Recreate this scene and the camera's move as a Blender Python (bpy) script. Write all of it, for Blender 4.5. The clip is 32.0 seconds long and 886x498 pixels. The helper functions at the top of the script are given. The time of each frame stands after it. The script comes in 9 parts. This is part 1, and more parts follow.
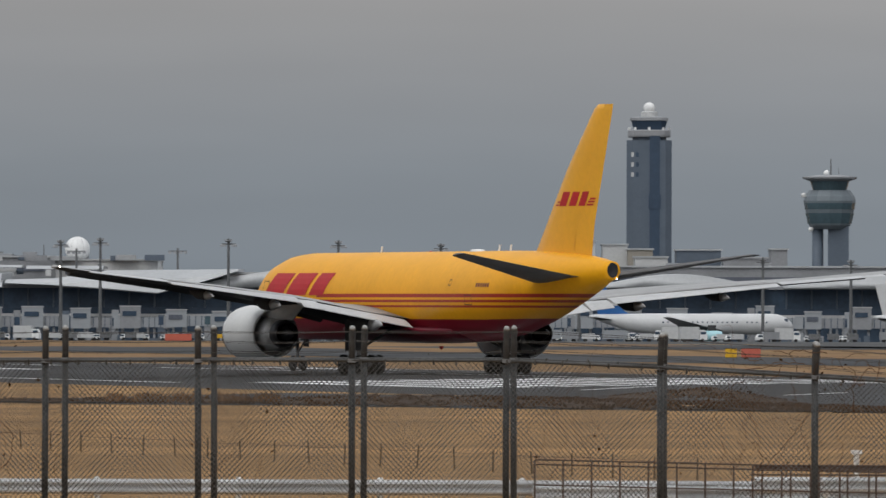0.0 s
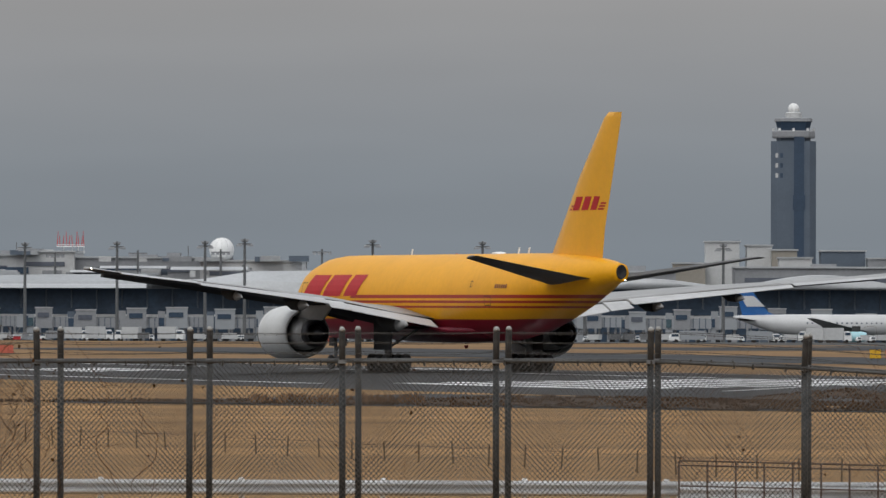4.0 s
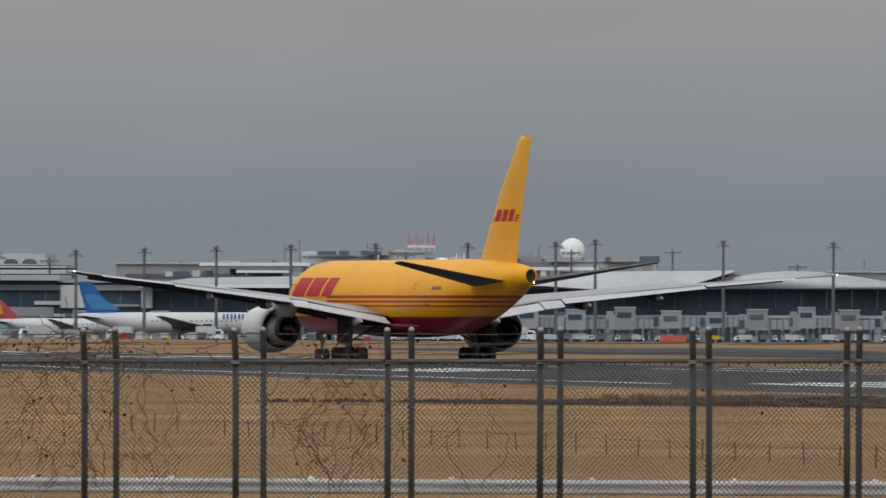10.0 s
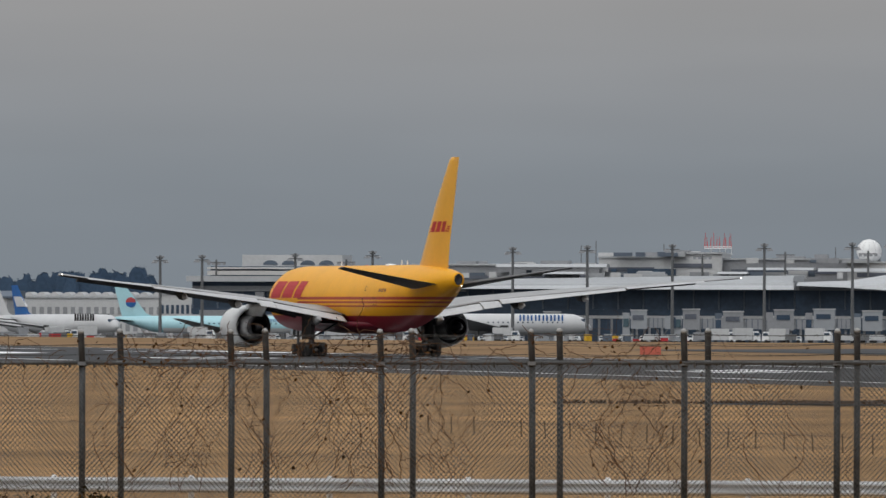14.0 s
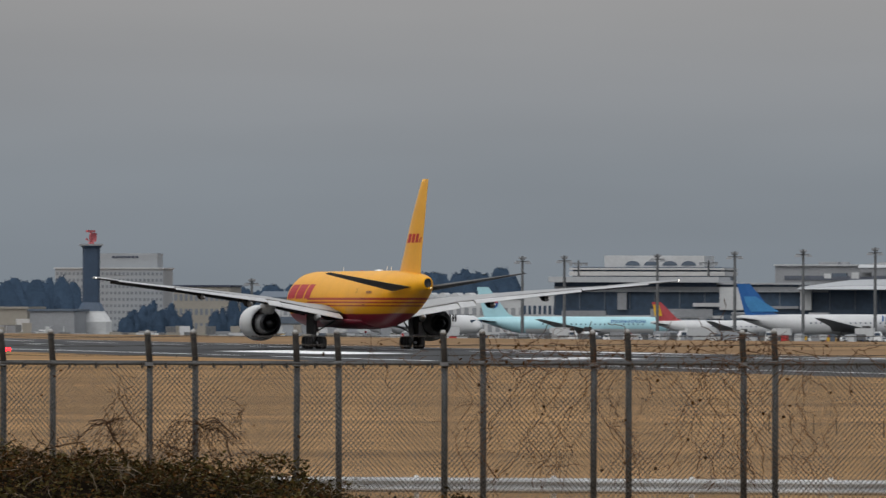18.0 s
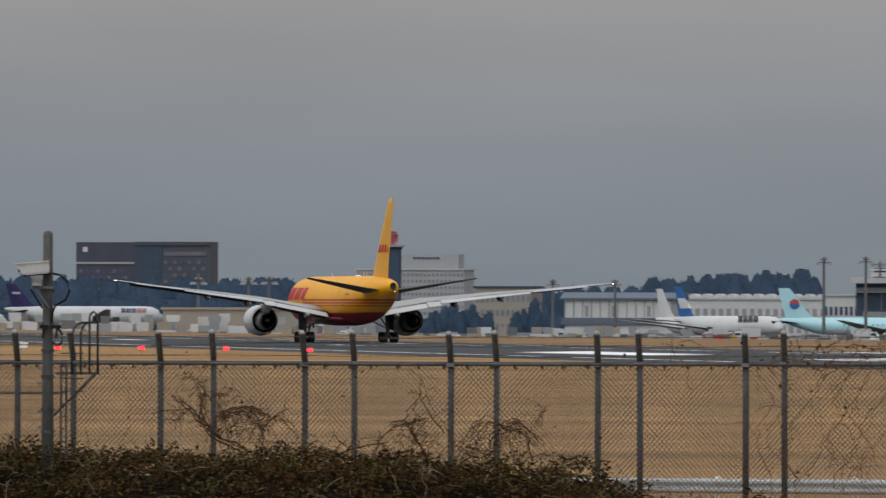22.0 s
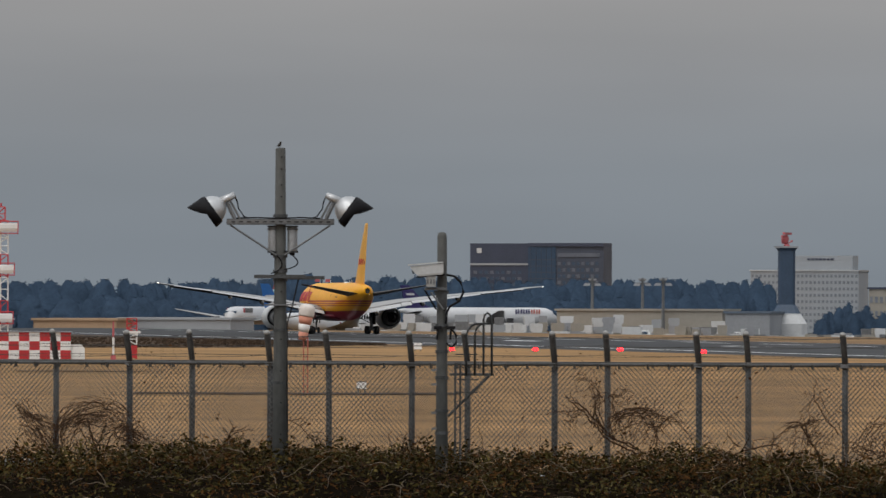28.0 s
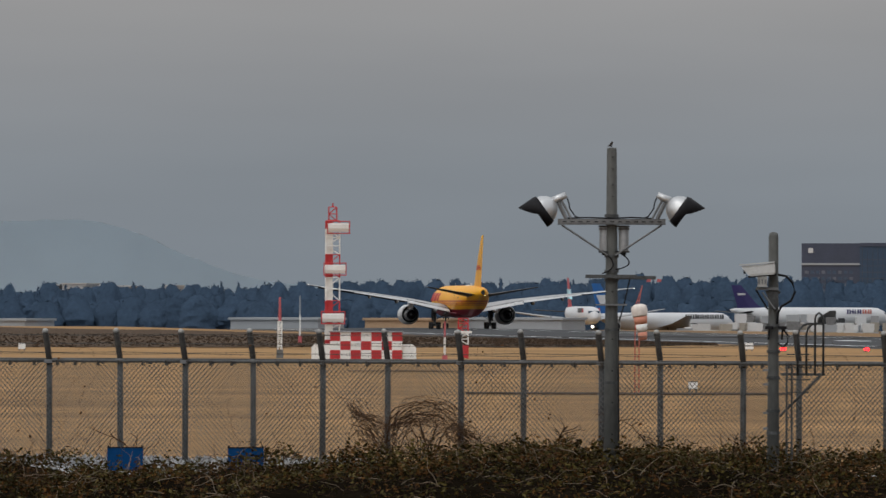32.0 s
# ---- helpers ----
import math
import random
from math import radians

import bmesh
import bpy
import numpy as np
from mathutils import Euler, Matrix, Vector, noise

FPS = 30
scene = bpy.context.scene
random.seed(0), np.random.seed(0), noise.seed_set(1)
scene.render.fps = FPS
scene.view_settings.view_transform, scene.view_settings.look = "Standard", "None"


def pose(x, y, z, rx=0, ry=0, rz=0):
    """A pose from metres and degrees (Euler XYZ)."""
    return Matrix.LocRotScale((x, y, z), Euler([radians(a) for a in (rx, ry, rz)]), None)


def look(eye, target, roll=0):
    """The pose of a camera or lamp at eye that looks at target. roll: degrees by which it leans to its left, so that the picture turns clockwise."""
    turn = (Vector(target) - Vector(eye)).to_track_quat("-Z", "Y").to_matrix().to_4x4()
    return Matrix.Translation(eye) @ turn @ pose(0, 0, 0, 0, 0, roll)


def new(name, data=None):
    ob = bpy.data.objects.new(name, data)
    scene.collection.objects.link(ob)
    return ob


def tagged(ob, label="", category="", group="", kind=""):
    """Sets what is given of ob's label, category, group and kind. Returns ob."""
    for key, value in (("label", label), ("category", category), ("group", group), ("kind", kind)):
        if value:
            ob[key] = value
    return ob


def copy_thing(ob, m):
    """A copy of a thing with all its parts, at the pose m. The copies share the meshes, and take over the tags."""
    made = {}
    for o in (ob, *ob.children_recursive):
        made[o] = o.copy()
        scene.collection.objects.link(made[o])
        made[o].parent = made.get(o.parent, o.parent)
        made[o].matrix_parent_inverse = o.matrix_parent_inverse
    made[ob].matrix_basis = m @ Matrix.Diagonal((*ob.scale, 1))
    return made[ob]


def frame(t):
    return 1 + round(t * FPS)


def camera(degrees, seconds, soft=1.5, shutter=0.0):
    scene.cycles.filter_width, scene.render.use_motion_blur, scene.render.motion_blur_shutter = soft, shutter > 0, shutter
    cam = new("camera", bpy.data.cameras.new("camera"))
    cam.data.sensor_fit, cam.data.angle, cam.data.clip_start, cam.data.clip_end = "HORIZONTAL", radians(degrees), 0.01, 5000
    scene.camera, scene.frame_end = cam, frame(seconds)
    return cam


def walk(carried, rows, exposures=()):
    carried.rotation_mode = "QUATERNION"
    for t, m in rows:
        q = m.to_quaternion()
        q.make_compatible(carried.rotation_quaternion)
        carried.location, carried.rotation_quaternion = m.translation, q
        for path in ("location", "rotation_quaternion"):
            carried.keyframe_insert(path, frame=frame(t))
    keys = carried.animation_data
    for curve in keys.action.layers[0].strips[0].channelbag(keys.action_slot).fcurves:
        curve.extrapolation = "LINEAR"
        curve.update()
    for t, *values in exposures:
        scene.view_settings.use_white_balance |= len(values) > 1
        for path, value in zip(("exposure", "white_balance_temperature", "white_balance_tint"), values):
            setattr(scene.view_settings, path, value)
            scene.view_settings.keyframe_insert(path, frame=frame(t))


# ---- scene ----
# one camera on a tripod, panning left after the departing freighter
cam = camera(5.992, 32.0, soft=1.45, shutter=0.5)
EYE = (0.0, 0.0, 4.74)


def aim(yaw, drift):
    return pose(*EYE, 90, 0, yaw) @ pose(0, 0, 0, 0.3703 + drift, 0, 0) @ pose(0, 0, 0, 0, 0, 0.14)


# seconds, turn to the left, small drift of the tilt
walk(cam, [(t, aim(yaw, drift)) for t, yaw, drift in [
    (0.0, -0.0000, -0.0003), (0.5, 0.1814, -0.0004), (1.0, 0.2692, -0.0006), (1.5, 0.2964, -0.0005), (2.0, 0.3639, -0.0000),
    (2.5, 0.4165, 0.0011), (3.0, 0.6072, 0.0025), (3.5, 0.7276, 0.0034), (4.0, 0.9759, 0.0038), (4.5, 1.0051, 0.0039),
    (6.5, 1.3119, 0.0027), (7.0, 1.4758, 0.0024), (7.5, 1.6954, 0.0019), (8.0, 1.8560, 0.0013), (8.5, 2.1497, 0.0007),
    (9.0, 2.5615, 0.0004), (9.5, 2.9645, 0.0005), (10.0, 3.3490, 0.0008), (10.5, 3.5823, 0.0008), (11.0, 3.8676, 0.0003),
    (11.5, 4.0744, 0.0002), (12.0, 4.4966, 0.0009), (12.5, 4.8294, 0.0023), (13.0, 5.2166, 0.0034), (13.5, 5.2878, 0.0041),
    (15.5, 6.1310, 0.0067), (16.0, 6.6001, 0.0062), (16.5, 7.1260, 0.0056), (17.0, 7.3740, 0.0050), (17.5, 7.4842, 0.0043),
    (18.0, 7.8069, 0.0035), (18.5, 8.0194, 0.0032), (19.0, 8.4132, 0.0031), (19.5, 8.5331, 0.0035), (20.0, 8.6136, 0.0043),
    (20.5, 8.7839, 0.0052), (21.0, 9.0835, 0.0055), (21.5, 9.5129, 0.0055), (22.0, 9.8454, 0.0058), (22.5, 10.2981, 0.0063),
    (23.0, 10.8001, 0.0065), (23.5, 11.1681, 0.0069), (24.0, 11.4865, 0.0077), (24.5, 11.5938, 0.0090), (25.0, 11.7102, 0.0103),
    (25.5, 11.8415, 0.0113), (27.5, 12.3969, 0.0076), (28.0, 12.5110, 0.0075), (28.5, 12.7826, 0.0073), (29.0, 13.1406, 0.0067),
    (29.5, 13.3863, 0.0056), (30.0, 13.6269, 0.0043), (30.5, 13.9729, 0.0031), (31.0, 14.1563, 0.0024), (31.5, 14.5194, 0.0020),
    (32.0, 14.7534, 0.0017)
]])

# ---------------------------------------------------------------- sky and light
world = bpy.data.worlds.new("overcast_sky")
scene.world = world
world.use_nodes = True
wn, wl = world.node_tree.nodes, world.node_tree.links
for n in list(wn):
    wn.remove(n)
w_out = wn.new("ShaderNodeOutputWorld")
w_bg = wn.new("ShaderNodeBackground")
w_sky = wn.new("ShaderNodeTexSky")
w_sky.sky_type = "NISHITA"
w_sky.sun_disc = False
w_sky.sun_elevation, w_sky.sun_rotation = radians(38), radians(200)
w_sky.dust_density = 6.0
w_hsv = wn.new("ShaderNodeHueSaturation")
w_hsv.inputs["Saturation"].default_value = 0.25
w_hsv.inputs["Value"].default_value = 0.035
w_co = wn.new("ShaderNodeTexCoord")
w_sep = wn.new("ShaderNodeSeparateXYZ")
w_ramp = wn.new("ShaderNodeValToRGB")
e = w_ramp.color_ramp.elements
e[0].position, e[0].color = 0.0, (0.220, 0.254, 0.290, 1)
e[1].position, e[1].color = 1.0, (0.95, 0.98, 1.02, 1)
for pos, col in ((0.006, (0.231, 0.264, 0.299, 1)), (0.016, (0.246, 0.273, 0.302, 1)), (0.026, (0.277, 0.289, 0.306, 1)), (0.036, (0.325, 0.324, 0.328, 1)), (0.2, (0.5, 0.515, 0.54, 1))):
    q = e.new(pos)
    q.color = col
w_map = wn.new("ShaderNodeMapping")
w_map.inputs["Scale"].default_value = (9, 9, 60)
w_noise = wn.new("ShaderNodeTexNoise")
w_noise.inputs["Scale"].default_value = 1.0
w_noise.inputs["Detail"].default_value = 3.0
w_nr = wn.new("ShaderNodeMapRange")
w_nr.inputs[1].default_value, w_nr.inputs[2].default_value = 0.3, 0.7
w_nr.inputs[3].default_value, w_nr.inputs[4].default_value = 0.93, 1.07
w_mul = wn.new("ShaderNodeVectorMath")
w_mul.operation = "MULTIPLY"
w_add = wn.new("ShaderNodeVectorMath")
w_add.operation = "ADD"
wl.new(w_co.outputs["Generated"], w_sep.inputs[0])
wl.new(w_sep.outputs["Z"], w_ramp.inputs[0])
wl.new(w_co.outputs["Generated"], w_map.inputs[0])
wl.new(w_map.outputs[0], w_noise.inputs["Vector"])
wl.new(w_noise.outputs[0], w_nr.inputs[0])
wl.new(w_ramp.outputs[0], w_mul.inputs[0])
wl.new(w_nr.outputs[0], w_mul.inputs[1])
wl.new(w_sky.outputs[0], w_hsv.inputs["Color"])
wl.new(w_mul.outputs[0], w_add.inputs[0])
wl.new(w_hsv.outputs[0], w_add.inputs[1])
wl.new(w_add.outputs[0], w_bg.inputs[0])
w_bg.inputs[1].default_value = 0.9
wl.new(w_bg.outputs[0], w_out.inputs[0])

sun = new("sun", bpy.data.lights.new("sun", "SUN"))
sun.data.energy, sun.data.angle, sun.data.color = 0.75, radians(30), (1.0, 0.97, 0.92)
sun.matrix_world = look((0, 0, 100), (24, 48, 0))


# ---------------------------------------------------------------- materials
def material(name, color, rough=0.7, metal=0.0, vary=0.15, scale=1.0, fine=12.0, bump=0.0, stretch=(1, 1, 1), spec=0.35, per_object=0.0, coords="Object"):
    """A painted or natural surface: two scales of tone variation over the base colour, with fine relief."""
    m = bpy.data.materials.new(name)
    m.use_nodes = True
    n, l = m.node_tree.nodes, m.node_tree.links
    b = n["Principled BSDF"]
    b.inputs["Roughness"].default_value, b.inputs["Metallic"].default_value = rough, metal
    b.inputs["Specular IOR Level"].default_value = spec
    co = n.new("ShaderNodeTexCoord")
    mp = n.new("ShaderNodeMapping")
    mp.inputs["Scale"].default_value = stretch
    l.new(co.outputs[coords], mp.inputs[0])
    tones = []
    for s, amount in ((scale, vary), (scale * fine, vary * 0.7)):
        t = n.new("ShaderNodeTexNoise")
        t.inputs["Scale"].default_value, t.inputs["Detail"].default_value = s, 4.0
        r = n.new("ShaderNodeMapRange")
        r.inputs[1].default_value, r.inputs[2].default_value = 0.3, 0.7
        r.inputs[3].default_value, r.inputs[4].default_value = 1 - amount, 1 + amount
        l.new(mp.outputs[0], t.inputs["Vector"])
        l.new(t.outputs[0], r.inputs[0])
        tones.append((t, r))
    k = n.new("ShaderNodeMath")
    k.operation = "MULTIPLY"
    l.new(tones[0][1].outputs[0], k.inputs[0])
    l.new(tones[1][1].outputs[0], k.inputs[1])
    value = k
    if per_object:
        o = n.new("ShaderNodeObjectInfo")
        r = n.new("ShaderNodeMapRange")
        r.inputs[3].default_value, r.inputs[4].default_value = 1 - per_object, 1 + per_object
        l.new(o.outputs["Random"], r.inputs[0])
        value = n.new("ShaderNodeMath")
        value.operation = "MULTIPLY"
        l.new(k.outputs[0], value.inputs[0])
        l.new(r.outputs[0], value.inputs[1])
    mix = n.new("ShaderNodeVectorMath")
    mix.operation = "MULTIPLY"
    mix.inputs[0].default_value = color
    l.new(value.outputs[0], mix.inputs[1])
    l.new(mix.outputs[0], b.inputs["Base Color"])
    if bump:
        bp = n.new("ShaderNodeBump")
        bp.inputs["Strength"].default_value, bp.inputs["Distance"].default_value = 0.6, bump
        l.new(tones[1][0].outputs[0], bp.inputs["Height"])
        l.new(bp.outputs[0], b.inputs["Normal"])
    m["tone"] = mix.name
    return m


def glow(name, color, strength):
    m = bpy.data.materials.new(name)
    m.use_nodes = True
    b = m.node_tree.nodes["Principled BSDF"]
    b.inputs["Base Color"].default_value = (*color, 1)
    b.inputs["Emission Color"].default_value = (*color, 1)
    b.inputs["Emission Strength"].default_value = strength
    return m


GALV = material("galvanised_steel", (0.30, 0.31, 0.32), 0.5, 0.4, 0.18, 1.5, 14, 0.002)
POST = material("weathered_post_paint", (0.050, 0.053, 0.055), 0.65, 0.0, 0.5, 5, 9, 0.002, per_object=0.12)
WIRE = material("mesh_wire", (0.092, 0.09, 0.085), 0.55, 0.3, 0.3, 0.8, 12)
BARB = material("barbed_wire", (0.07, 0.065, 0.06), 0.7, 0.5, 0.2, 2, 8)
ARM = material("rusty_dark_arm", (0.030, 0.028, 0.026), 0.75, 0.0, 0.35, 5, 8)
CAP = material("post_cap_worn", (0.26, 0.26, 0.25), 0.6, 0.0, 0.2, 6, 6)
RAIL = material("dark_top_rail", (0.07, 0.071, 0.07), 0.6, 0.2, 0.25, 1.5, 12)
CORE_METAL = material("core_cowl_metal", (0.42, 0.425, 0.43), 0.45, 0.25, 0.2, 1.5, 8)
ZINC = material("guard_rail_zinc", (0.47, 0.49, 0.505), 0.42, 0.25, 0.14, 0.6, 20, 0.002, stretch=(1, 1, 4), per_object=0.08)
STEEL_DULL = material("dull_zinc", (0.15, 0.155, 0.16), 0.55, 0.3, 0.18, 2, 12)
STAKE = material("weathered_stake", (0.13, 0.085, 0.045), 0.85, 0.0, 0.25, 3, 8)
RUSTY = material("rusty_iron", (0.09, 0.055, 0.04), 0.8, 0.1, 0.3, 3, 8)
# Darker than the emblem red: on the belly its underside shade is in the colour.
BELLY_RED = material("freighter_belly_red", (0.13, 0.006, 0.018), 0.4, 0.0, 0.1, 0.3, 10)
YELLOW = material("freighter_yellow", (0.76, 0.365, 0.010), 0.32, 0.0, 0.05, 0.25, 10)
RED = material("freighter_red", (0.44, 0.016, 0.022), 0.45, 0.0, 0.08, 0.3, 10, spec=0.2)
WING_GREY = material("wing_grey_paint", (0.30, 0.305, 0.31), 0.5, 0.0, 0.10, 0.35, 12, stretch=(1, 4, 1))
# Dark grey trim; under the freighter's wings it paints their shade.
WING_DARK = material("dark_trim_and_wing_shade", (0.055, 0.056, 0.058), 0.7, 0.0, 0.14, 0.4, 12, spec=0.05)
FLAP_WHITE = material("flap_pale_grey", (0.44, 0.45, 0.46), 0.4, 0.0, 0.10, 0.5, 10)
NACELLE = material("nacelle_white", (0.52, 0.53, 0.53), 0.36, 0.0, 0.07, 0.4, 12)
DARK_METAL = material("exhaust_dark_metal", (0.045, 0.045, 0.05), 0.45, 0.7, 0.25, 1.5, 8)
INTAKE = material("duct_black", (0.015, 0.015, 0.017), 0.6, 0.0, 0.2, 2, 6)
BARE = material("bare_lip_metal", (0.55, 0.55, 0.56), 0.25, 0.9, 0.06, 1, 10)
TYRE = material("tyre_rubber", (0.018, 0.018, 0.019), 0.75, 0.0, 0.2, 3, 6)
STRUT = material("gear_strut_grey", (0.12, 0.122, 0.125), 0.45, 0.3, 0.12, 2, 8)
CONCRETE = material("pole_concrete", (0.085, 0.088, 0.085), 0.85, 0.0, 0.22, 1.6, 14, 0.003, stretch=(1, 1, 0.35))
LAMP_SHELL = material("lamp_shell_alu", (0.48, 0.49, 0.50), 0.42, 0.6, 0.08, 3, 8)
BLACK_PLASTIC = material("black_plastic", (0.011, 0.011, 0.013), 0.6, 0.0, 0.15, 4, 6, spec=0.12)
WHITE_PAINT = material("white_paint", (0.72, 0.73, 0.73), 0.45, 0.0, 0.07, 1, 10)
STONE_BED = material("pale_broken_stone", (0.27, 0.275, 0.28), 0.9, 0.0, 0.3, 6, 10, spec=0.1)
CAR_SILVER = material("silver_grey_car_paint", (0.155, 0.15, 0.15), 0.5, 0.1, 0.05, 1.5, 10, spec=0.2)
BLUE_SHEET = material("blue_sheet", (0.002, 0.038, 0.125), 0.75, 0.0, 0.12, 3, 8, spec=0.08)
SIGNAL_RED = material("signal_red_paint", (0.44, 0.03, 0.035), 0.5, 0.0, 0.12, 0.8, 10)
SIGNAL_WHITE = material("signal_white_paint", (0.74, 0.74, 0.72), 0.5, 0.0, 0.08, 0.8, 10)
ORANGE = material("orange_sign", (0.45, 0.11, 0.075), 0.5, 0.0, 0.1, 1, 8)
SIGN_YELLOW = material("yellow_sign", (0.62, 0.36, 0.02), 0.5, 0.0, 0.1, 1, 8)
TERM_WHITE = material("terminal_cladding", (0.48, 0.49, 0.495), 0.6, 0.0, 0.08, 0.08, 14)
TERM_GREY = material("terminal_grey_panel", (0.25, 0.26, 0.275), 0.6, 0.0, 0.10, 0.08, 14)
ROOF_GREY = material("grey_metal_roof", (0.33, 0.345, 0.36), 0.5, 0.1, 0.10, 0.05, 20)
ROOF_PALE = material("pale_metal_roof", (0.40, 0.415, 0.43), 0.45, 0.1, 0.08, 0.05, 20)
# Dark glass lightened: the terminal's distance haze is in its colour.
GLASS = material("dark_facade_glass", (0.032, 0.058, 0.096), 0.45, 0.0, 0.25, 0.12, 6)
GLASS_TEAL = material("teal_cab_glass", (0.062, 0.100, 0.120), 0.2, 0.0, 0.15, 0.2, 6)
TOWER_GREY = material("tower_grey_panel", (0.096, 0.122, 0.158), 0.6, 0.0, 0.06, 0.15, 8)
TOWER_BLUE = material("tower_blue_glass", (0.04, 0.065, 0.105), 0.3, 0.0, 0.1, 0.2, 8)
MAST_GREY = material("mast_grey", (0.13, 0.135, 0.14), 0.6, 0.3, 0.1, 1, 6)
FADED_RED = material("faded_red_paint", (0.42, 0.10, 0.11), 0.6, 0.0, 0.12, 0.4, 8)
# Hotel panes lifted towards the wall's grey: haze put into the colour.
WINDOW_HAZE = material("hotel_window_glass", (0.16, 0.18, 0.21), 0.4, 0.0, 0.12, 0.2, 8)
TAN = material("tan_shed_wall", (0.36, 0.25, 0.16), 0.8, 0.0, 0.08, 0.1, 10)
# White hotel wall dulled to blue-grey, so distance haze sits in its colour.
HOTEL_PALE = material("hotel_pale_wall", (0.29, 0.31, 0.33), 0.7, 0.0, 0.05, 0.05, 10)
WINDOW_DIM = material("hotel_dim_window", (0.10, 0.112, 0.14), 0.4, 0.0, 0.12, 0.2, 8)
TAILPLANE = material("tailplane_dark_grey", (0.105, 0.106, 0.108), 0.6, 0.0, 0.14, 0.4, 12, spec=0.1)
# Brick and grey-brown hotel walls shifted to blue: distance haze in the colour.
HOTEL_RED_HAZED = material("hazed_red_brick_facade", (0.045, 0.054, 0.084), 0.7, 0.0, 0.1, 0.1, 12)
HOTEL_GREY_HAZED = material("hazed_grey_brown_facade", (0.056, 0.066, 0.092), 0.7, 0.0, 0.1, 0.1, 12)
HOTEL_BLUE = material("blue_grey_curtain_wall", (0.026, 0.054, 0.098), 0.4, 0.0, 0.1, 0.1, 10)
BEIGE = material("beige_hangar_wall", (0.28, 0.26, 0.225), 0.7, 0.0, 0.08, 0.06, 12)
# Airliner white lowered: contrast lost to haze is put into the colour.
AIR_WHITE = material("airliner_white", (0.53, 0.54, 0.55), 0.35, 0.0, 0.05, 0.2, 10)
AIR_BLUE = material("airliner_sky_blue", (0.36, 0.60, 0.66), 0.35, 0.0, 0.05, 0.2, 10)
TAIL_BLUE = material("tail_deep_blue", (0.02, 0.11, 0.33), 0.4, 0.0, 0.08, 0.2, 10)
TAIL_PURPLE = material("tail_purple", (0.030, 0.024, 0.105), 0.4, 0.0, 0.08, 0.2, 10)
TAIL_SKY = material("tail_mid_blue", (0.05, 0.22, 0.46), 0.4, 0.0, 0.12, 0.4, 10)
TAIL_RED = material("tail_red", (0.40, 0.06, 0.07), 0.4, 0.0, 0.08, 0.2, 10)
ENGINE_BLUE = material("engine_blue", (0.03, 0.09, 0.36), 0.4, 0.0, 0.08, 0.2, 10)
# Mountain paled towards the sky: the haze is part of its base colour.
FAR_HAZE = material("hazed_mountain", (0.275, 0.358, 0.44), 0.9, 0.0, 0.05, 0.004, 6, spec=0.03)
HOUSING_WHITE = material("housing_dull_white", (0.46, 0.47, 0.47), 0.6, 0.0, 0.08, 3, 8)
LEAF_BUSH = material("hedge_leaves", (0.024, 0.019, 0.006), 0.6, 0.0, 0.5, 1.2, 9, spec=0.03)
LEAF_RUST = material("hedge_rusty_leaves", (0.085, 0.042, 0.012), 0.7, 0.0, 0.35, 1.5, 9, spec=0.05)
# Olive leaves, lighter by a sunlit tone put into the base colour.
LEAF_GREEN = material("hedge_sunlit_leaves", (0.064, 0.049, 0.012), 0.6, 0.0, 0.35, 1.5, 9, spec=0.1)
POD_GREY = material("ramp_tower_grey", (0.140, 0.168, 0.190), 0.5, 0.0, 0.08, 0.2, 8)
LEAF_BROWN = material("withered_leaves", (0.052, 0.024, 0.008), 0.75, 0.0, 0.4, 2, 8, spec=0.03)
TWIG = material("dry_twigs", (0.050, 0.029, 0.018), 0.85, 0.0, 0.35, 4, 6, spec=0.03)
TWIG_PALE = material("pale_dead_stems", (0.17, 0.135, 0.10), 0.85, 0.0, 0.3, 4, 6, spec=0.03)
VINE = material("dry_vine", (0.095, 0.055, 0.034), 0.9, 0.0, 0.3, 4, 6, spec=0.03)
# Far foliage blued: distance haze is put into the base colour.
PINE = material("hazed_pine_foliage", (0.034, 0.055, 0.087), 0.95, 0.0, 0.15, 0.12, 8, spec=0.03)
BARK = material("far_bark", (0.05, 0.045, 0.04), 0.9, 0.0, 0.2, 0.5, 8, spec=0.03)
EARTH = material("dark_bare_earth", (0.066, 0.046, 0.034), 0.95, 0.0, 0.35, 0.12, 14, 0.05, spec=0.03)
DRY_BROWN = material("dry_brown_weeds", (0.098, 0.062, 0.040), 0.95, 0.0, 0.4, 0.5, 8, spec=0.03)
STRAW = material("straw_brown_weeds", (0.17, 0.10, 0.055), 0.95, 0.0, 0.35, 0.5, 8, spec=0.03)
SCRUB = material("brown_scrub", (0.075, 0.052, 0.036), 0.95, 0.0, 0.4, 0.5, 8, spec=0.03)
ASPHALT = material("runway_asphalt", (0.046, 0.048, 0.051), 0.85, 0.0, 0.22, 0.03, 30, 0.01, spec=0.12)
RUNWAY_PAINT = material("runway_paint", (0.80, 0.81, 0.82), 0.6, 0.0, 0.22, 0.15, 30)
APRON = material("apron_concrete", (0.072, 0.074, 0.076), 0.9, 0.0, 0.12, 0.02, 30, spec=0.12)
RED_LAMP = glow("red_lamp_glow", (1.0, 0.007, 0.011), 9.0)
WHITE_LAMP = glow("white_lamp_glow", (1.0, 0.93, 0.8), 7.0)
WARM_LAMP = glow("landing_lamp_glow", (1.0, 0.88, 0.68), 5.0)


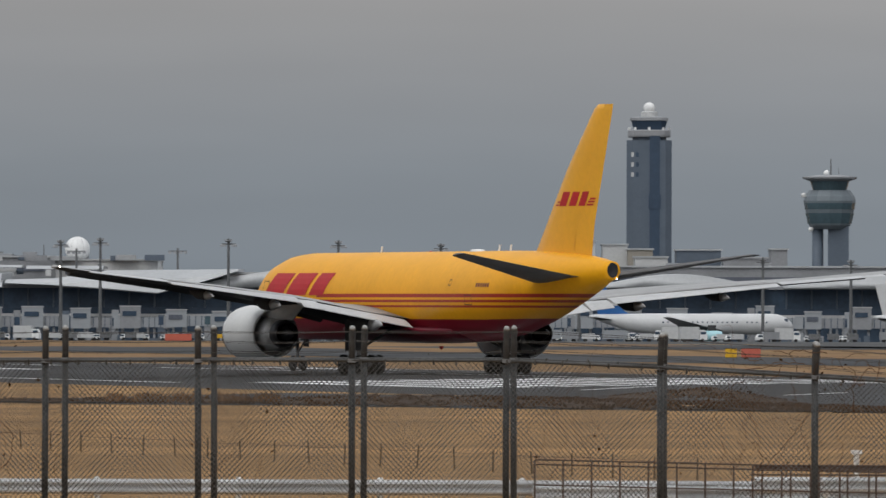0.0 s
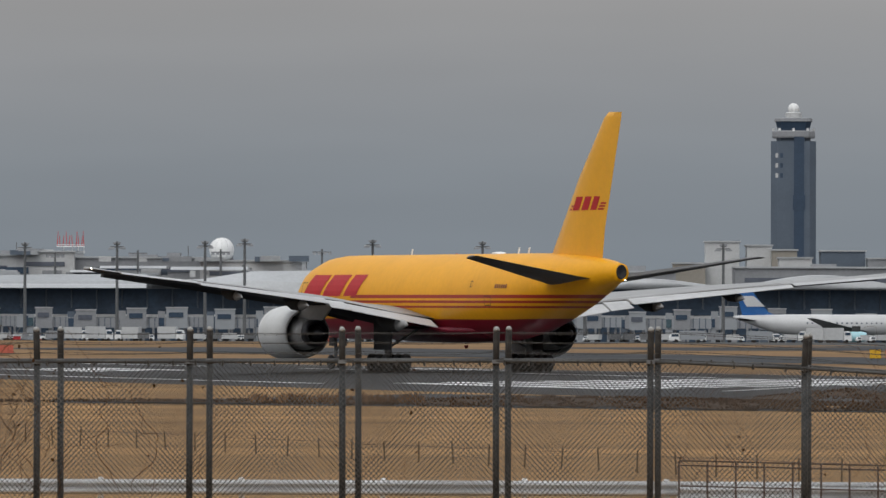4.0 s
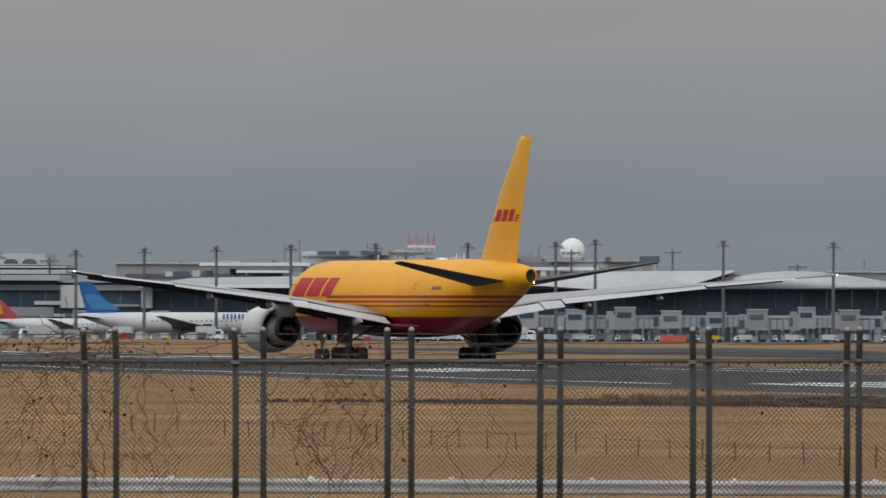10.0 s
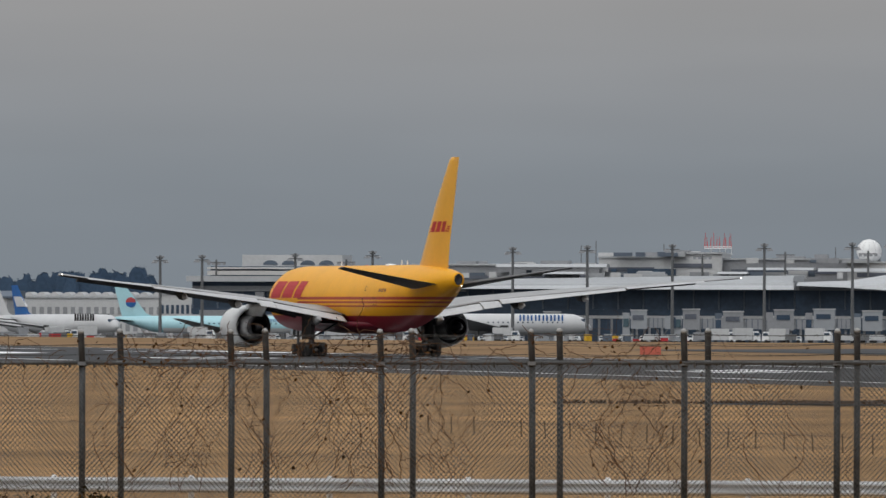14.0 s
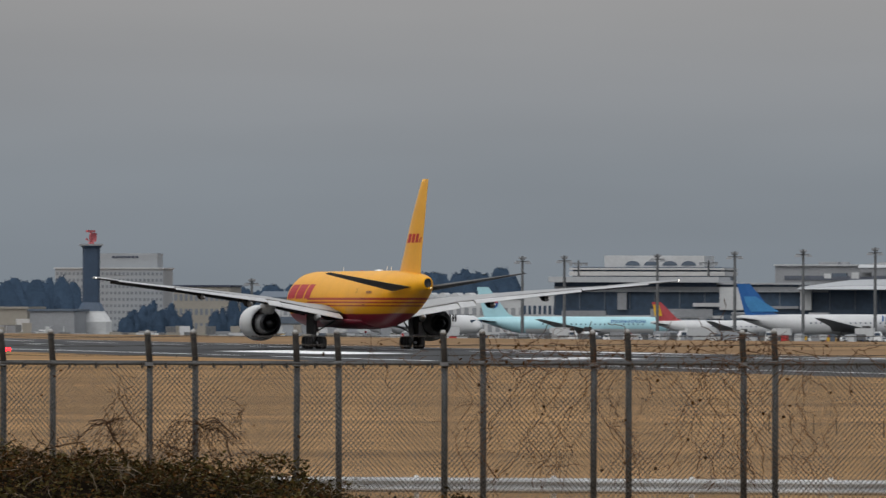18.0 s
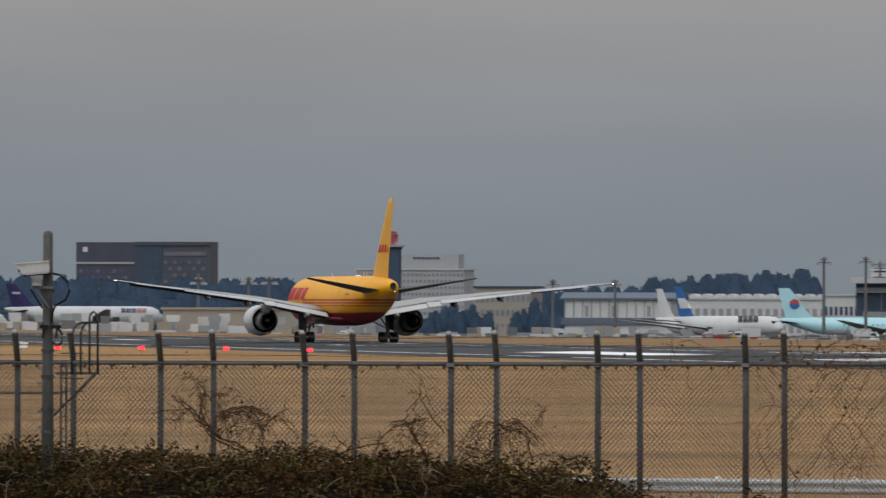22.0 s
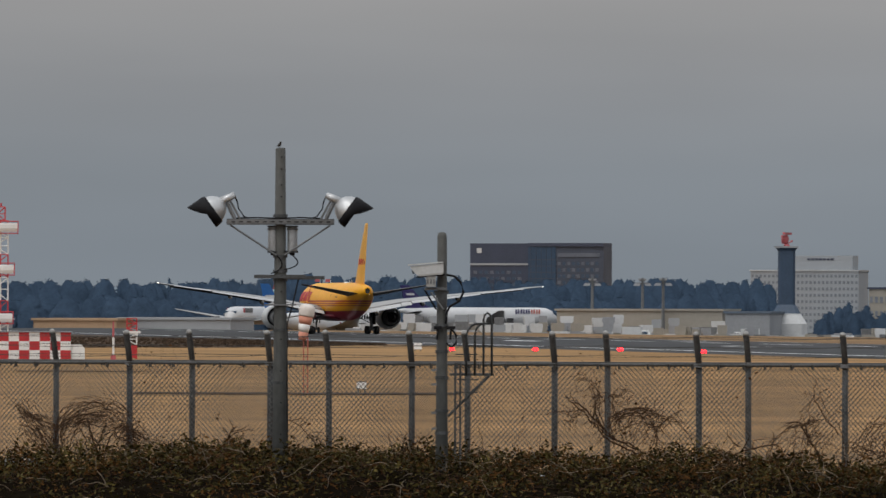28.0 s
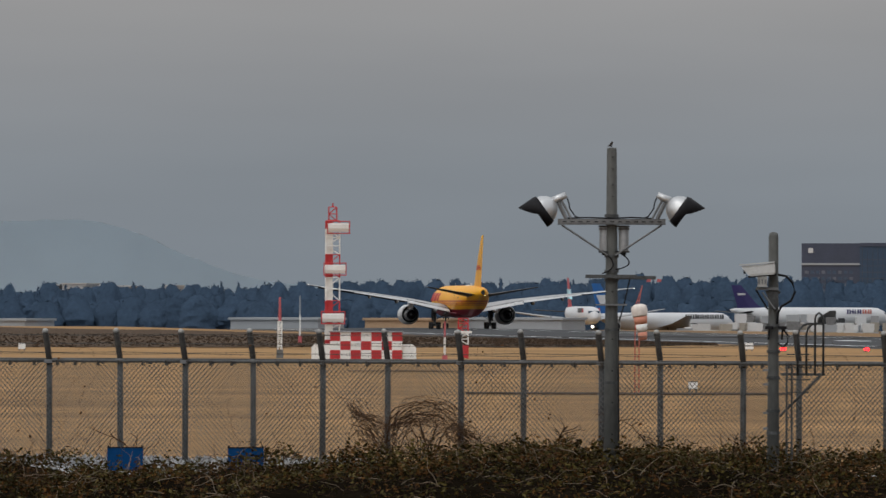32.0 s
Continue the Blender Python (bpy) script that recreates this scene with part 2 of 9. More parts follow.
def grass_material():
    """Dormant straw-coloured turf with mown bands and greener or browner patches."""
    m = material("dormant_grass", (0.300, 0.183, 0.084), 0.95, 0.0, 0.16, 0.035, 40, 0.04, spec=0.1)
    n, l = m.node_tree.nodes, m.node_tree.links
    co = n.new("ShaderNodeTexCoord")
    mp = n.new("ShaderNodeMapping")
    mp.inputs["Scale"].default_value = (0.012, 0.09, 1)
    t = n.new("ShaderNodeTexNoise")
    t.inputs["Scale"].default_value, t.inputs["Detail"].default_value = 1.0, 5.0
    ramp = n.new("ShaderNodeValToRGB")
    r = ramp.color_ramp.elements
    r[0].position, r[0].color = 0.35, (0.70, 0.68, 0.66, 1)
    r[1].position, r[1].color = 0.68, (1.16, 1.13, 1.08, 1)
    mix = n.new("ShaderNodeVectorMath")
    mix.operation = "MULTIPLY"
    l.new(co.outputs["Object"], mp.inputs[0])
    l.new(mp.outputs[0], t.inputs["Vector"])
    l.new(t.outputs[0], ramp.inputs[0])
    l.new(n[m["tone"]].outputs[0], mix.inputs[0])
    l.new(ramp.outputs[0], mix.inputs[1])
    l.new(mix.outputs[0], n["Principled BSDF"].inputs["Base Color"])
    return m


GRASS = grass_material()
# Far grass dulled and browned against GRASS: haze put into the colour.
VERGE = material("hazed_verge_grass", (0.205, 0.130, 0.070), 0.95, 0.0, 0.22, 0.03, 30, 0.03, spec=0.06)


# ---------------------------------------------------------------- mesh helpers
def mesh_of(name, bm, mat, smooth=False):
    me = bpy.data.meshes.new(name)
    bm.normal_update()
    bm.to_mesh(me)
    bm.free()
    me.materials.append(mat)
    if smooth:
        me.polygons.foreach_set("use_smooth", [True] * len(me.polygons))
    return me


def part(name, bm, mat, parent=None, label="", smooth=False, at=None):
    ob = new(name, mesh_of(name, bm, mat, smooth))
    if parent is not None:
        ob.parent = parent
    if at is not None:
        ob.matrix_basis = at
    if label:
        ob["label"] = label
    return ob


def shared(name, me, parent, m):
    ob = new(name, me)
    ob.parent = parent
    ob.matrix_basis = m
    return ob


def thing(name, m, label, category, group="", kind=""):
    ob = new(name)
    ob.matrix_basis = m
    return tagged(ob, label, category, group, kind)


def box(bm, x0, x1, y0, y1, z0, z1, m=None):
    v = [bm.verts.new((x, y, z)) for z in (z0, z1) for y in (y0, y1) for x in (x0, x1)]
    for f in ((0, 2, 3, 1), (4, 5, 7, 6), (0, 1, 5, 4), (2, 6, 7, 3), (0, 4, 6, 2), (1, 3, 7, 5)):
        bm.faces.new([v[i] for i in f])
    if m is not None:
        for q in v:
            q.co = m @ q.co
    return bm


def boxes(*dims):
    bm = bmesh.new()
    for d in dims:
        box(bm, *d)
    return bm


def tube(bm, points, radii, sides=8, caps=True, flat=1.0):
    """A round bar along points, with a radius at each."""
    rings = []
    pts = [Vector(p) for p in points]
    if isinstance(radii, (int, float)):
        radii = [radii] * len(pts)
    for i, p in enumerate(pts):
        d = (pts[min(i + 1, len(pts) - 1)] - pts[max(i - 1, 0)]).normalized()
        side = d.cross(Vector((0, 0, 1)))
        if side.length < 0.05:
            side = d.cross(Vector((0, 1, 0)))
        side.normalize()
        up = side.cross(d)
        rings.append([bm.verts.new(p + radii[i] * (side * math.cos(a) + up * flat * math.sin(a))) for a in (2 * math.pi * k / sides for k in range(sides))])
    for a, b in zip(rings, rings[1:]):
        for k in range(sides):
            bm.faces.new((a[k], a[(k + 1) % sides], b[(k + 1) % sides], b[k]))
    if caps:
        bm.faces.new(rings[0][::-1])
        bm.faces.new(rings[-1])
    return bm


def lathe(bm, profile, sides=20, axis="z", centre=(0, 0, 0)):
    """A turned form: profile of (radius, height) along the axis."""
    c = Vector(centre)
    rings = []
    for r, h in profile:
        ring = []
        for k in range(sides):
            a = 2 * math.pi * k / sides
            u, v = r * math.cos(a), r * math.sin(a)
            ring.append(bm.verts.new(c + Vector({"z": (u, v, h), "y": (v, h, u), "x": (h, u, v)}[axis])))
        rings.append(ring)
    for a, b in zip(rings, rings[1:]):
        for k in range(sides):
            bm.faces.new((a[k], a[(k + 1) % sides], b[(k + 1) % sides], b[k]))
    bm.faces.new(rings[0][::-1])
    bm.faces.new(rings[-1])
    bmesh.ops.recalc_face_normals(bm, faces=bm.faces)
    return bm


def loft(bm, rings, closed=True, caps=True):
    vs = [[bm.verts.new(p) for p in r] for r in rings]
    n = len(vs[0])
    for a, b in zip(vs, vs[1:]):
        for k in range(n if closed else n - 1):
            bm.faces.new((a[k], a[(k + 1) % n], b[(k + 1) % n], b[k]))
    if caps and closed:
        bm.faces.new(vs[0][::-1])
        bm.faces.new(vs[-1])
    bmesh.ops.recalc_face_normals(bm, faces=bm.faces)
    return bm


def bar(*points, r=0.02, sides=6):
    return tube(bmesh.new(), points, r, sides)


# ---------------------------------------------------------------- the plan
# Bearings are degrees to the left of the first line of sight, distances in metres from the tripod.
RUN_X, RUN_Y, RUN_TURN = -12.53, 617.26, 22.355      # a point of the runway's centre line and its direction
RUN_U = Vector((-math.sin(radians(RUN_TURN)), math.cos(radians(RUN_TURN)), 0))
RUN_N = Vector((RUN_U.y, -RUN_U.x, 0))
FENCE_TURN = -3.65
FENCE_P = Vector((math.sin(radians(3.65)), math.cos(radians(3.65)), 0))
FENCE_L = Vector((-FENCE_P.y, FENCE_P.x, 0))


def polar(bearing, d):
    return (-d * math.sin(radians(bearing)), d * math.cos(radians(bearing)))


def runway_xy(along, across):
    p = Vector((RUN_X, RUN_Y, 0)) + RUN_U * along + RUN_N * across
    return p.x, p.y


def ground_z(x, y):
    """The bank under the fence, the level runway, and the apron that lies lower."""
    d = math.hypot(x, y)
    near = Vector((x, y, 0)).dot(FENCE_P)
    z = 0.0
    if near < 175:
        z = 2.05 if near < 116 else 2.05 * (1 - (near - 116) / 59) ** 1.5
        z += max(0.0, min(1.0, (60 - near) / 50)) * 1.05
    across = (Vector((x, y, 0)) - Vector((RUN_X, RUN_Y, 0))).dot(RUN_N)
    if across > 40:
        z -= min(7.0, 0.0043 * max(0.0, d - 1030)) * min(1.0, (across - 40) / 160)
    # the cargo apron behind the container rows lies higher again
    if d > 2330:
        bearing = math.degrees(math.atan2(-x, y))
        z += 2.5 * min(1.0, (d - 2330) / 90) * max(0.0, min(1.0, (bearing - 11.2) / 0.4, (13.08 - bearing) / 0.35))
    # the runway is crowned: both edges lie lower than its centre line, which itself lies a little below the field
    s = (Vector((x, y, 0)) - Vector((RUN_X, RUN_Y, 0))).dot(RUN_U)
    hold = max(0.0, min(1.0, (1500 - s) / 350)) * max(0.0, min(1.0, (s + 620) / 100))
    if hold and -62 < across < 110:
        if abs(across) <= 36:
            dip = 0.17 + 0.43 * (abs(across) / 36) ** 1.3
        elif across < 0:
            dip = 0.60 * (62 + across) / 26
        else:
            dip = 0.60 - 0.40 * (across - 36) / 28 if across < 64 else 0.20 * (110 - across) / 46
        z -= dip * hold
    # past its middle the runway dips away
    along = (Vector((x, y, 0)) - Vector((RUN_X, RUN_Y, 0))).dot(RUN_U)
    if along > 1150:
        z -= min(3.8, 0.0062 * (along - 1150)) * max(0.0, min(1.0, (170 - across) / 90))
    return z


def spot(bearing, d, z=None, turn=0.0):
    """A pose on the ground at that bearing and distance, its front towards the tripod."""
    x, y = polar(bearing, d)
    return pose(x, y, ground_z(x, y) if z is None else z, 0, 0, bearing + turn)


def fence_pose(off, depth, z=0.0):
    p = FENCE_P * depth + FENCE_L * off
    return pose(p.x, p.y, z, 0, 0, FENCE_TURN)


# ---------------------------------------------------------------- ground
def build_ground():
    xs = sorted(set([-2600, -2000, -1500, -1100, 900, 1300, 1800, 2400] + list(range(-1000, 801, 40))))
    ys = sorted(set([-300, -120, -40, 0, 20, 40, 60, 80, 95, 105, 112, 116, 120, 126, 132, 138, 144, 150, 158, 166, 175, 190, 210] + list(range(240, 1000, 40)) + list(range(1000, 3001, 100)) + [3300, 3700, 4200, 4900]))
    bm = bmesh.new()
    def sheet_z(x, y):
        """The turf sheet lies lower under the runway, its verges and the taxiway."""
        p = Vector((x, y, 0)) - Vector((RUN_X, RUN_Y, 0))
        return ground_z(x, y) - (0.6 if -74 < p.dot(RUN_N) < 140 and -430 < p.dot(RUN_U) < 1560 else 0.0)
    grid = [[bm.verts.new((x, y, sheet_z(x, y))) for x in xs] for y in ys]
    for a, b in zip(grid, grid[1:]):
        for k in range(len(xs) - 1):
            bm.faces.new((a[k], a[k + 1], b[k + 1], b[k]))
    tagged(part("ground", bm, GRASS, smooth=True), "dry straw-coloured winter grass across the airfield", "grass", kind="structure")


def strip(name, mat, across0, across1, along0, along1, lift, label, category, step=60, ragged=0.0, cell=40):
    """A band along the runway's direction, laid over the ground."""
    bm = bmesh.new()
    rng = random.Random(name)
    n = max(1, int((along1 - along0) / step))
    m = max(1, int(abs(across1 - across0) / cell))
    rows = []
    for i in range(n + 1):
        s = along0 + (along1 - along0) * i / n
        row = []
        for j in range(m + 1):
            c = across0 + (across1 - across0) * j / m + (rng.uniform(-ragged, ragged) if ragged and j in (0, m) else 0)
            x, y = runway_xy(s, c)
            row.append(bm.verts.new((x, y, ground_z(x, y) + lift)))
        rows.append(row)
    for a, b in zip(rows, rows[1:]):
        for k in range(m):
            bm.faces.new((a[k], a[k + 1], b[k + 1], b[k]))
    bmesh.ops.recalc_face_normals(bm, faces=bm.faces)
    return tagged(part(name, bm, mat), label, category, kind="structure")


build_ground()
strip("runway", ASPHALT, -36, 36, -480, 3300, 0.03, "dark grey asphalt runway with worn paint", "runway", step=20, cell=4.5)
strip("near_verge", GRASS, -120, -35.6, -480, 1620, 0.01, "dry straw-coloured mown verge beside the runway", "grass", step=20, cell=6)
strip("verge", VERGE, 35.6, 64.4, -480, 1620, 0.02, "haze-dulled brown mown verge beyond the runway", "grass", step=20, ragged=0.4, cell=6)
strip("verge", VERGE, 93.6, 178, -480, 1620, 0.02, "haze-dulled brown mown verge beside the apron", "grass", step=20, ragged=0.4, cell=8)
strip("verge", VERGE, 64, 94, 300, 1620, 0.02, "haze-dulled brown mown verge past the taxiway", "grass", step=20, cell=6)
strip("taxiway", ASPHALT, 64, 94, -500, 300, 0.05, "dark asphalt taxiway beside the runway", "taxiway", step=20, cell=6)
strip("taxiway_link", ASPHALT, 94, 180, 225, 285, 0.05, "dark asphalt link from the taxiway to the apron", "taxiway", step=20)
strip("apron", APRON, 165, 1500, -900, 3000, 0.05, "pale concrete apron in front of the terminal", "apron", step=100)


def runway_marks():
    root = tagged(new("runway_marking"), "worn white runway stripes on the asphalt", "marking", kind="structure")
    def mark(name, s0, s1, c0, c1):
        bm = bmesh.new()
        n = max(1, round((s1 - s0) / 20))
        cs = (c0, c1) if c1 - c0 < 4 else [c0 + (c1 - c0) * k / 4 for k in range(5)]
        rows = [[bm.verts.new((p, q, ground_z(p, q) + 0.05)) for p, q in (runway_xy(s0 + (s1 - s0) * k / n, c) for c in cs)] for k in range(n + 1)]
        for a, b in zip(rows, rows[1:]):
            for k in range(len(cs) - 1):
                bm.faces.new((a[k], a[k + 1], b[k + 1], b[k]))
        bmesh.ops.recalc_face_normals(bm, faces=bm.faces)
        for f in bm.faces:
            if f.normal.z < 0:
                f.normal_flip()
        part(name, bm, RUNWAY_PAINT, root)
    for side in (-1, 1):
        for i in range(8):
            c = side * (2.4 + 3.2 * i)
            mark("threshold_stripe", -100, -62, c - 0.85, c + 0.85)
        for s in (18, 168, 418, 568):
            for i in range(3 if s < 300 else 1):
                c = side * (11.5 + 3.2 * i)
                mark("touchdown_bar", s, s + 22.5, c - 0.9, c + 0.9)
        mark("aiming_block", 250, 305, side * 12, side * 20)
        mark("edge_stripe", -58, 1140, side * 29 - 0.35, side * 29 + 0.35)
    for k in range(23):
        mark("centre_dash", -56 + 50 * k, -18 + 50 * k if k == 0 else -26 + 50 * k, -0.45, 0.45)
    # worn lead-in lines where a track joins the runway's end
    for s0, c0, s1, c1 in ((-114, -24.5, -103, -14.5), (-142, -24.0, -137, -17.9)):
        bm = bmesh.new()
        side = []
        for s, c in ((s0, c0), ((s0 + s1) / 2, (c0 + c1) / 2), (s1, c1)):
            side.append([bm.verts.new((p, q, ground_z(p, q) + 0.055)) for p, q in (runway_xy(s - 0.45, c), runway_xy(s + 0.45, c))])
        for a, b in zip(side, side[1:]):
            bm.faces.new((a[0], b[0], b[1], a[1]))
        bmesh.ops.recalc_face_normals(bm, faces=bm.faces)
        part("lead_in_line", bm, RUNWAY_PAINT, root)


runway_marks()


# ---------------------------------------------------------------- the departing freighter
def freighter_skin():
    """Yellow above, deep red belly, three red bands along the side."""
    m = material("freighter_skin", (0.76, 0.352, 0.007), 0.42, 0.0, 0.05, 0.25, 10, spec=0.22)
    n, l = m.node_tree.nodes, m.node_tree.links
    co = n.new("ShaderNodeTexCoord")
    sep = n.new("ShaderNodeSeparateXYZ")
    l.new(co.outputs["Object"], sep.inputs[0])

    def math_node(op, a, b=None):
        q = n.new("ShaderNodeMath")
        q.operation = op
        for i, v in enumerate((a, b)):
            if v is None:
                continue
            if isinstance(v, (int, float)):
                q.inputs[i].default_value = v
            else:
                l.new(v, q.inputs[i])
        return q.outputs[0]

    z, y = sep.outputs["Z"], sep.outputs["Y"]
    # the red belly line climbs with the tail's underside
    climb = math_node("MAXIMUM", math_node("SUBTRACT", math_node("MULTIPLY", y, -0.015), 0.015 * 46.5), 0.0)
    total = math_node("LESS_THAN", math_node("SUBTRACT", z, climb), 3.62)
    aft = math_node("LESS_THAN", y, -17.2)
    stripes = math_node("ADD", 0.0, 0.0)
    for lo, hi in ((5.12, 5.37), (4.78, 4.96), (4.43, 4.58)):
        band = math_node("MULTIPLY", math_node("GREATER_THAN", z, lo), math_node("LESS_THAN", z, hi))
        stripes = math_node("MAXIMUM", stripes, math_node("MULTIPLY", band, aft))
    mix = n.new("ShaderNodeMix")
    mix.data_type = "RGBA"
    l.new(total, mix.inputs["Factor"])
    lined = n.new("ShaderNodeMix")
    lined.data_type = "RGBA"
    l.new(stripes, lined.inputs["Factor"])
    l.new(n[m["tone"]].outputs[0], lined.inputs[6])
    lined.inputs[7].default_value = (0.36, 0.03, 0.02, 1)
    l.new(lined.outputs[2], mix.inputs[6])
    # belly red held darker than the bands, with underside shade in the colour
    mix.inputs[7].default_value = (0.23, 0.007, 0.021, 1)
    l.new(mix.outputs[2], n["Principled BSDF"].inputs["Base Color"])
    return m


def wing_section(a_le, a_te, b, z, thick, twist=0.0):
    """An aerofoil ring at half-span b: leading and trailing edge aft of the nose."""
    c = a_te - a_le
    prof = ((0, 0), (0.04, 0.42), (0.15, 0.82), (0.35, 1.0), (0.6, 0.78), (0.85, 0.3), (1.0, 0.03), (0.85, -0.06), (0.6, -0.28), (0.35, -0.46), (0.15, -0.45), (0.04, -0.27))
    return [Vector((b, -(a_le + u * c), z + w * thick * c * 0.6 - u * c * twist)) for u, w in prof]


def fuselage_mesh():
    bm = bmesh.new()
    # aft of the nose, half-width, top, bottom
    frames = ((0.05, 0.12, 4.75, 4.5), (0.5, 0.85, 5.3, 3.75), (1.4, 1.55, 6.1, 3.15), (2.8, 2.15, 6.95, 2.65), (4.6, 2.65, 7.7, 2.3), (7.0, 2.98, 8.15, 2.12), (9.5, 3.1, 8.3, 2.1), (16, 3.1, 8.3, 2.1),
              (22, 3.1, 8.3, 2.1), (30, 3.1, 8.3, 2.1), (38, 3.1, 8.3, 2.1), (43, 3.1, 8.3, 2.15), (46.5, 3.0, 8.3, 2.55), (50, 2.75, 8.28, 3.2), (53.5, 2.35, 8.2, 4.0), (56.5, 1.9, 8.08, 4.75), (59, 1.45, 7.92, 5.4),
              (61, 0.95, 7.74, 5.93), (62.3, 0.62, 7.56, 6.22), (62.86, 0.5, 7.5, 6.32))
    rings = []
    for a, w, top, bot in frames:
        zc, h = (top + bot) / 2, (top - bot) / 2
        rings.append([Vector((w * math.sin(2 * math.pi * k / 36), -a, zc + h * math.cos(2 * math.pi * k / 36))) for k in range(36)])
    return loft(bm, rings)


def plate_on_body(bm, a0, a1, z0, z1, side, slant=0.0, r=3.125, zc=5.2):
    """A thin painted patch that lies on the round fuselage side (side -1: left)."""
    rows = []
    for i in range(5):
        z = z0 + (z1 - z0) * i / 4
        x = side * math.sqrt(max(0.01, r * r - (z - zc) ** 2))
        sh = slant * (z - z0)
        rows.append([bm.verts.new((x, -(a0 - sh), z)), bm.verts.new((x, -(a1 - sh), z))])
    for p, q in zip(rows, rows[1:]):
        bm.faces.new((p[0], p[1], q[1], q[0]))
    return bm


# leading edge, rudder hinge line, height, half-thickness
FIN_SECTIONS = ((49.6, 56.6, 8.0, 0.32), (51.6, 57.0, 10.0, 0.27), (55.0, 58.9, 13.6, 0.19), (59.6, 61.3, 17.6, 0.10), (60.3, 61.4, 17.95, 0.05))


def fin_half(a, z):
    """Half-thickness of the fin and rudder at a place aft of the nose and a height."""
    for p, q in zip(FIN_SECTIONS, FIN_SECTIONS[1:]):
        if z <= q[2]:
            f = (z - p[2]) / (q[2] - p[2])
            lead, hinge, _, w = (u + (v - u) * f for u, v in zip(p, q))
            break
    if a > hinge:
        return max(0.02, 0.5 * w * (1 - (a - hinge) / 2.5))
    u = (a - lead) / (hinge - lead)
    line = ((0.0, 0.0), (0.06, 0.55), (0.3, 1.0), (0.7, 0.82), (1.0, 0.5))
    for (ua, va), (ub, vb) in zip(line, line[1:]):
        if u <= ub:
            return w * (va + (vb - va) * (u - ua) / (ub - ua))
    return 0.5 * w


def patch_on_fin(a0, a1, z0, z1, side, slant):
    """A painted slanted patch that follows the fin's surface."""
    bm = bmesh.new()
    rows = []
    for i in range(4):
        z = z0 + (z1 - z0) * i / 3
        row = []
        for k in range(7):
            a = a0 + (a1 - a0) * k / 6 + slant * (z - 11.24)
            row.append(bm.verts.new((side * (fin_half(a, z) + 0.018), -a, z)))
        rows.append(row)
    for p, q in zip(rows, rows[1:]):
        for k in range(6):
            bm.faces.new((p[k], p[k + 1], q[k + 1], q[k]))
    return bm


def build_freighter():
    plane = thing("cargo_airplane", pose(RUN_X, RUN_Y, 0, 0, 0, RUN_TURN), "yellow and red twin-engine cargo jet rolling along the runway", "airplane")
    body = part("fuselage", fuselage_mesh(), freighter_skin(), plane, "yellow fuselage with red belly and stripes", True)
    # belly fairing
    bm = bmesh.new()
    rings = []
    for a, w, lo in ((18.0, 1.4, 2.3), (20.5, 2.4, 2.05), (24, 2.85, 1.95), (30, 2.95, 1.93), (36, 2.85, 1.95), (39.5, 2.2, 2.05), (42, 1.2, 2.3)):
        rings.append([Vector((w * math.sin(t), -a, 2.9 + (2.9 - lo) * math.cos(t) * (1 if math.cos(t) < 0 else 0.35))) for t in (2 * math.pi * k / 24 for k in range(24))])
    part("belly_fairing", loft(bm, rings), BELLY_RED, body, "shade-darkened red belly fairing", True)
    # fin with rudder
    bm = bmesh.new()
    rings = []
    for a0, a1, z, w in FIN_SECTIONS:
        c = a1 - a0
        rings.append([Vector((w * s, -(a0 + u * c), z)) for u, s in ((1, 0.5), (0.7, 0.82), (0.3, 1), (0.06, 0.55), (0, 0), (0.06, -0.55), (0.3, -1), (0.7, -0.82), (1, -0.5))])
    loft(bm, rings, closed=False)
    bm.verts.ensure_lookup_table()
    bm.faces.new(bm.verts[-9:])
    fin = part("tail_fin", bm, YELLOW, plane, "tall yellow tail fin", True)
    bm = bmesh.new()
    rings = []
    for a0, a1, z, w in ((56.6, 59.25, 7.9, 0.15), (57.0, 59.7, 10.0, 0.128), (58.9, 61.1, 13.6, 0.09), (61.3, 62.65, 17.6, 0.048), (61.4, 62.7, 17.93, 0.024)):
        rings.append([Vector((w, -a0, z)), Vector((0.01, -a1, z)), Vector((-0.01, -a1, z)), Vector((-w, -a0, z))])
    part("rudder", loft(bm, rings), YELLOW, fin)
    # red emblem blocks on the fin and the forward fuselage, both sides
    for side in (-1, 1):
        for a0, a1, z0, z1 in ((54.3, 55.42, 11.24, 12.18), (55.82, 56.92, 11.24, 12.18), (57.32, 58.3, 11.24, 12.18)):
            part("emblem_block", patch_on_fin(a0, a1, z0, z1, side, 0.75), RED, fin, "red slanted block")
        for a0, a1, z0 in ((53.6, 54.15, 11.24), (53.75, 54.25, 11.46), (58.55, 59.55, 11.24), (58.65, 59.6, 11.44), (58.75, 59.65, 11.64)):
            part("emblem_line", patch_on_fin(a0, a1, z0, z0 + 0.12, side, 0.75), RED, fin)
        for a0, a1 in ((7.0, 10.6), (11.2, 15.0), (15.7, 18.4)):
            part("emblem_block", plate_on_body(bmesh.new(), a0, a1, 5.28, 6.85, side, -0.95), RED, body, "large red slanted block")
        for k in range(6):
            part("marking_bar", plate_on_body(bmesh.new(), 46.3 + 0.36 * k, 46.55 + 0.36 * k, 5.84, 6.1, side, r=3.06 - 0.018 * k), BELLY_RED, body)
        for a, z0, z1, w in ((6.6, 4.6, 6.3, 1.0), (41.6, 5.9, 6.35, 0.35), (44.6, 4.6, 5.3, 1.2)):
            bm = bmesh.new()
            for d in (0, w):
                plate_on_body(bm, a + d, a + d + 0.05, z0, z1, side)
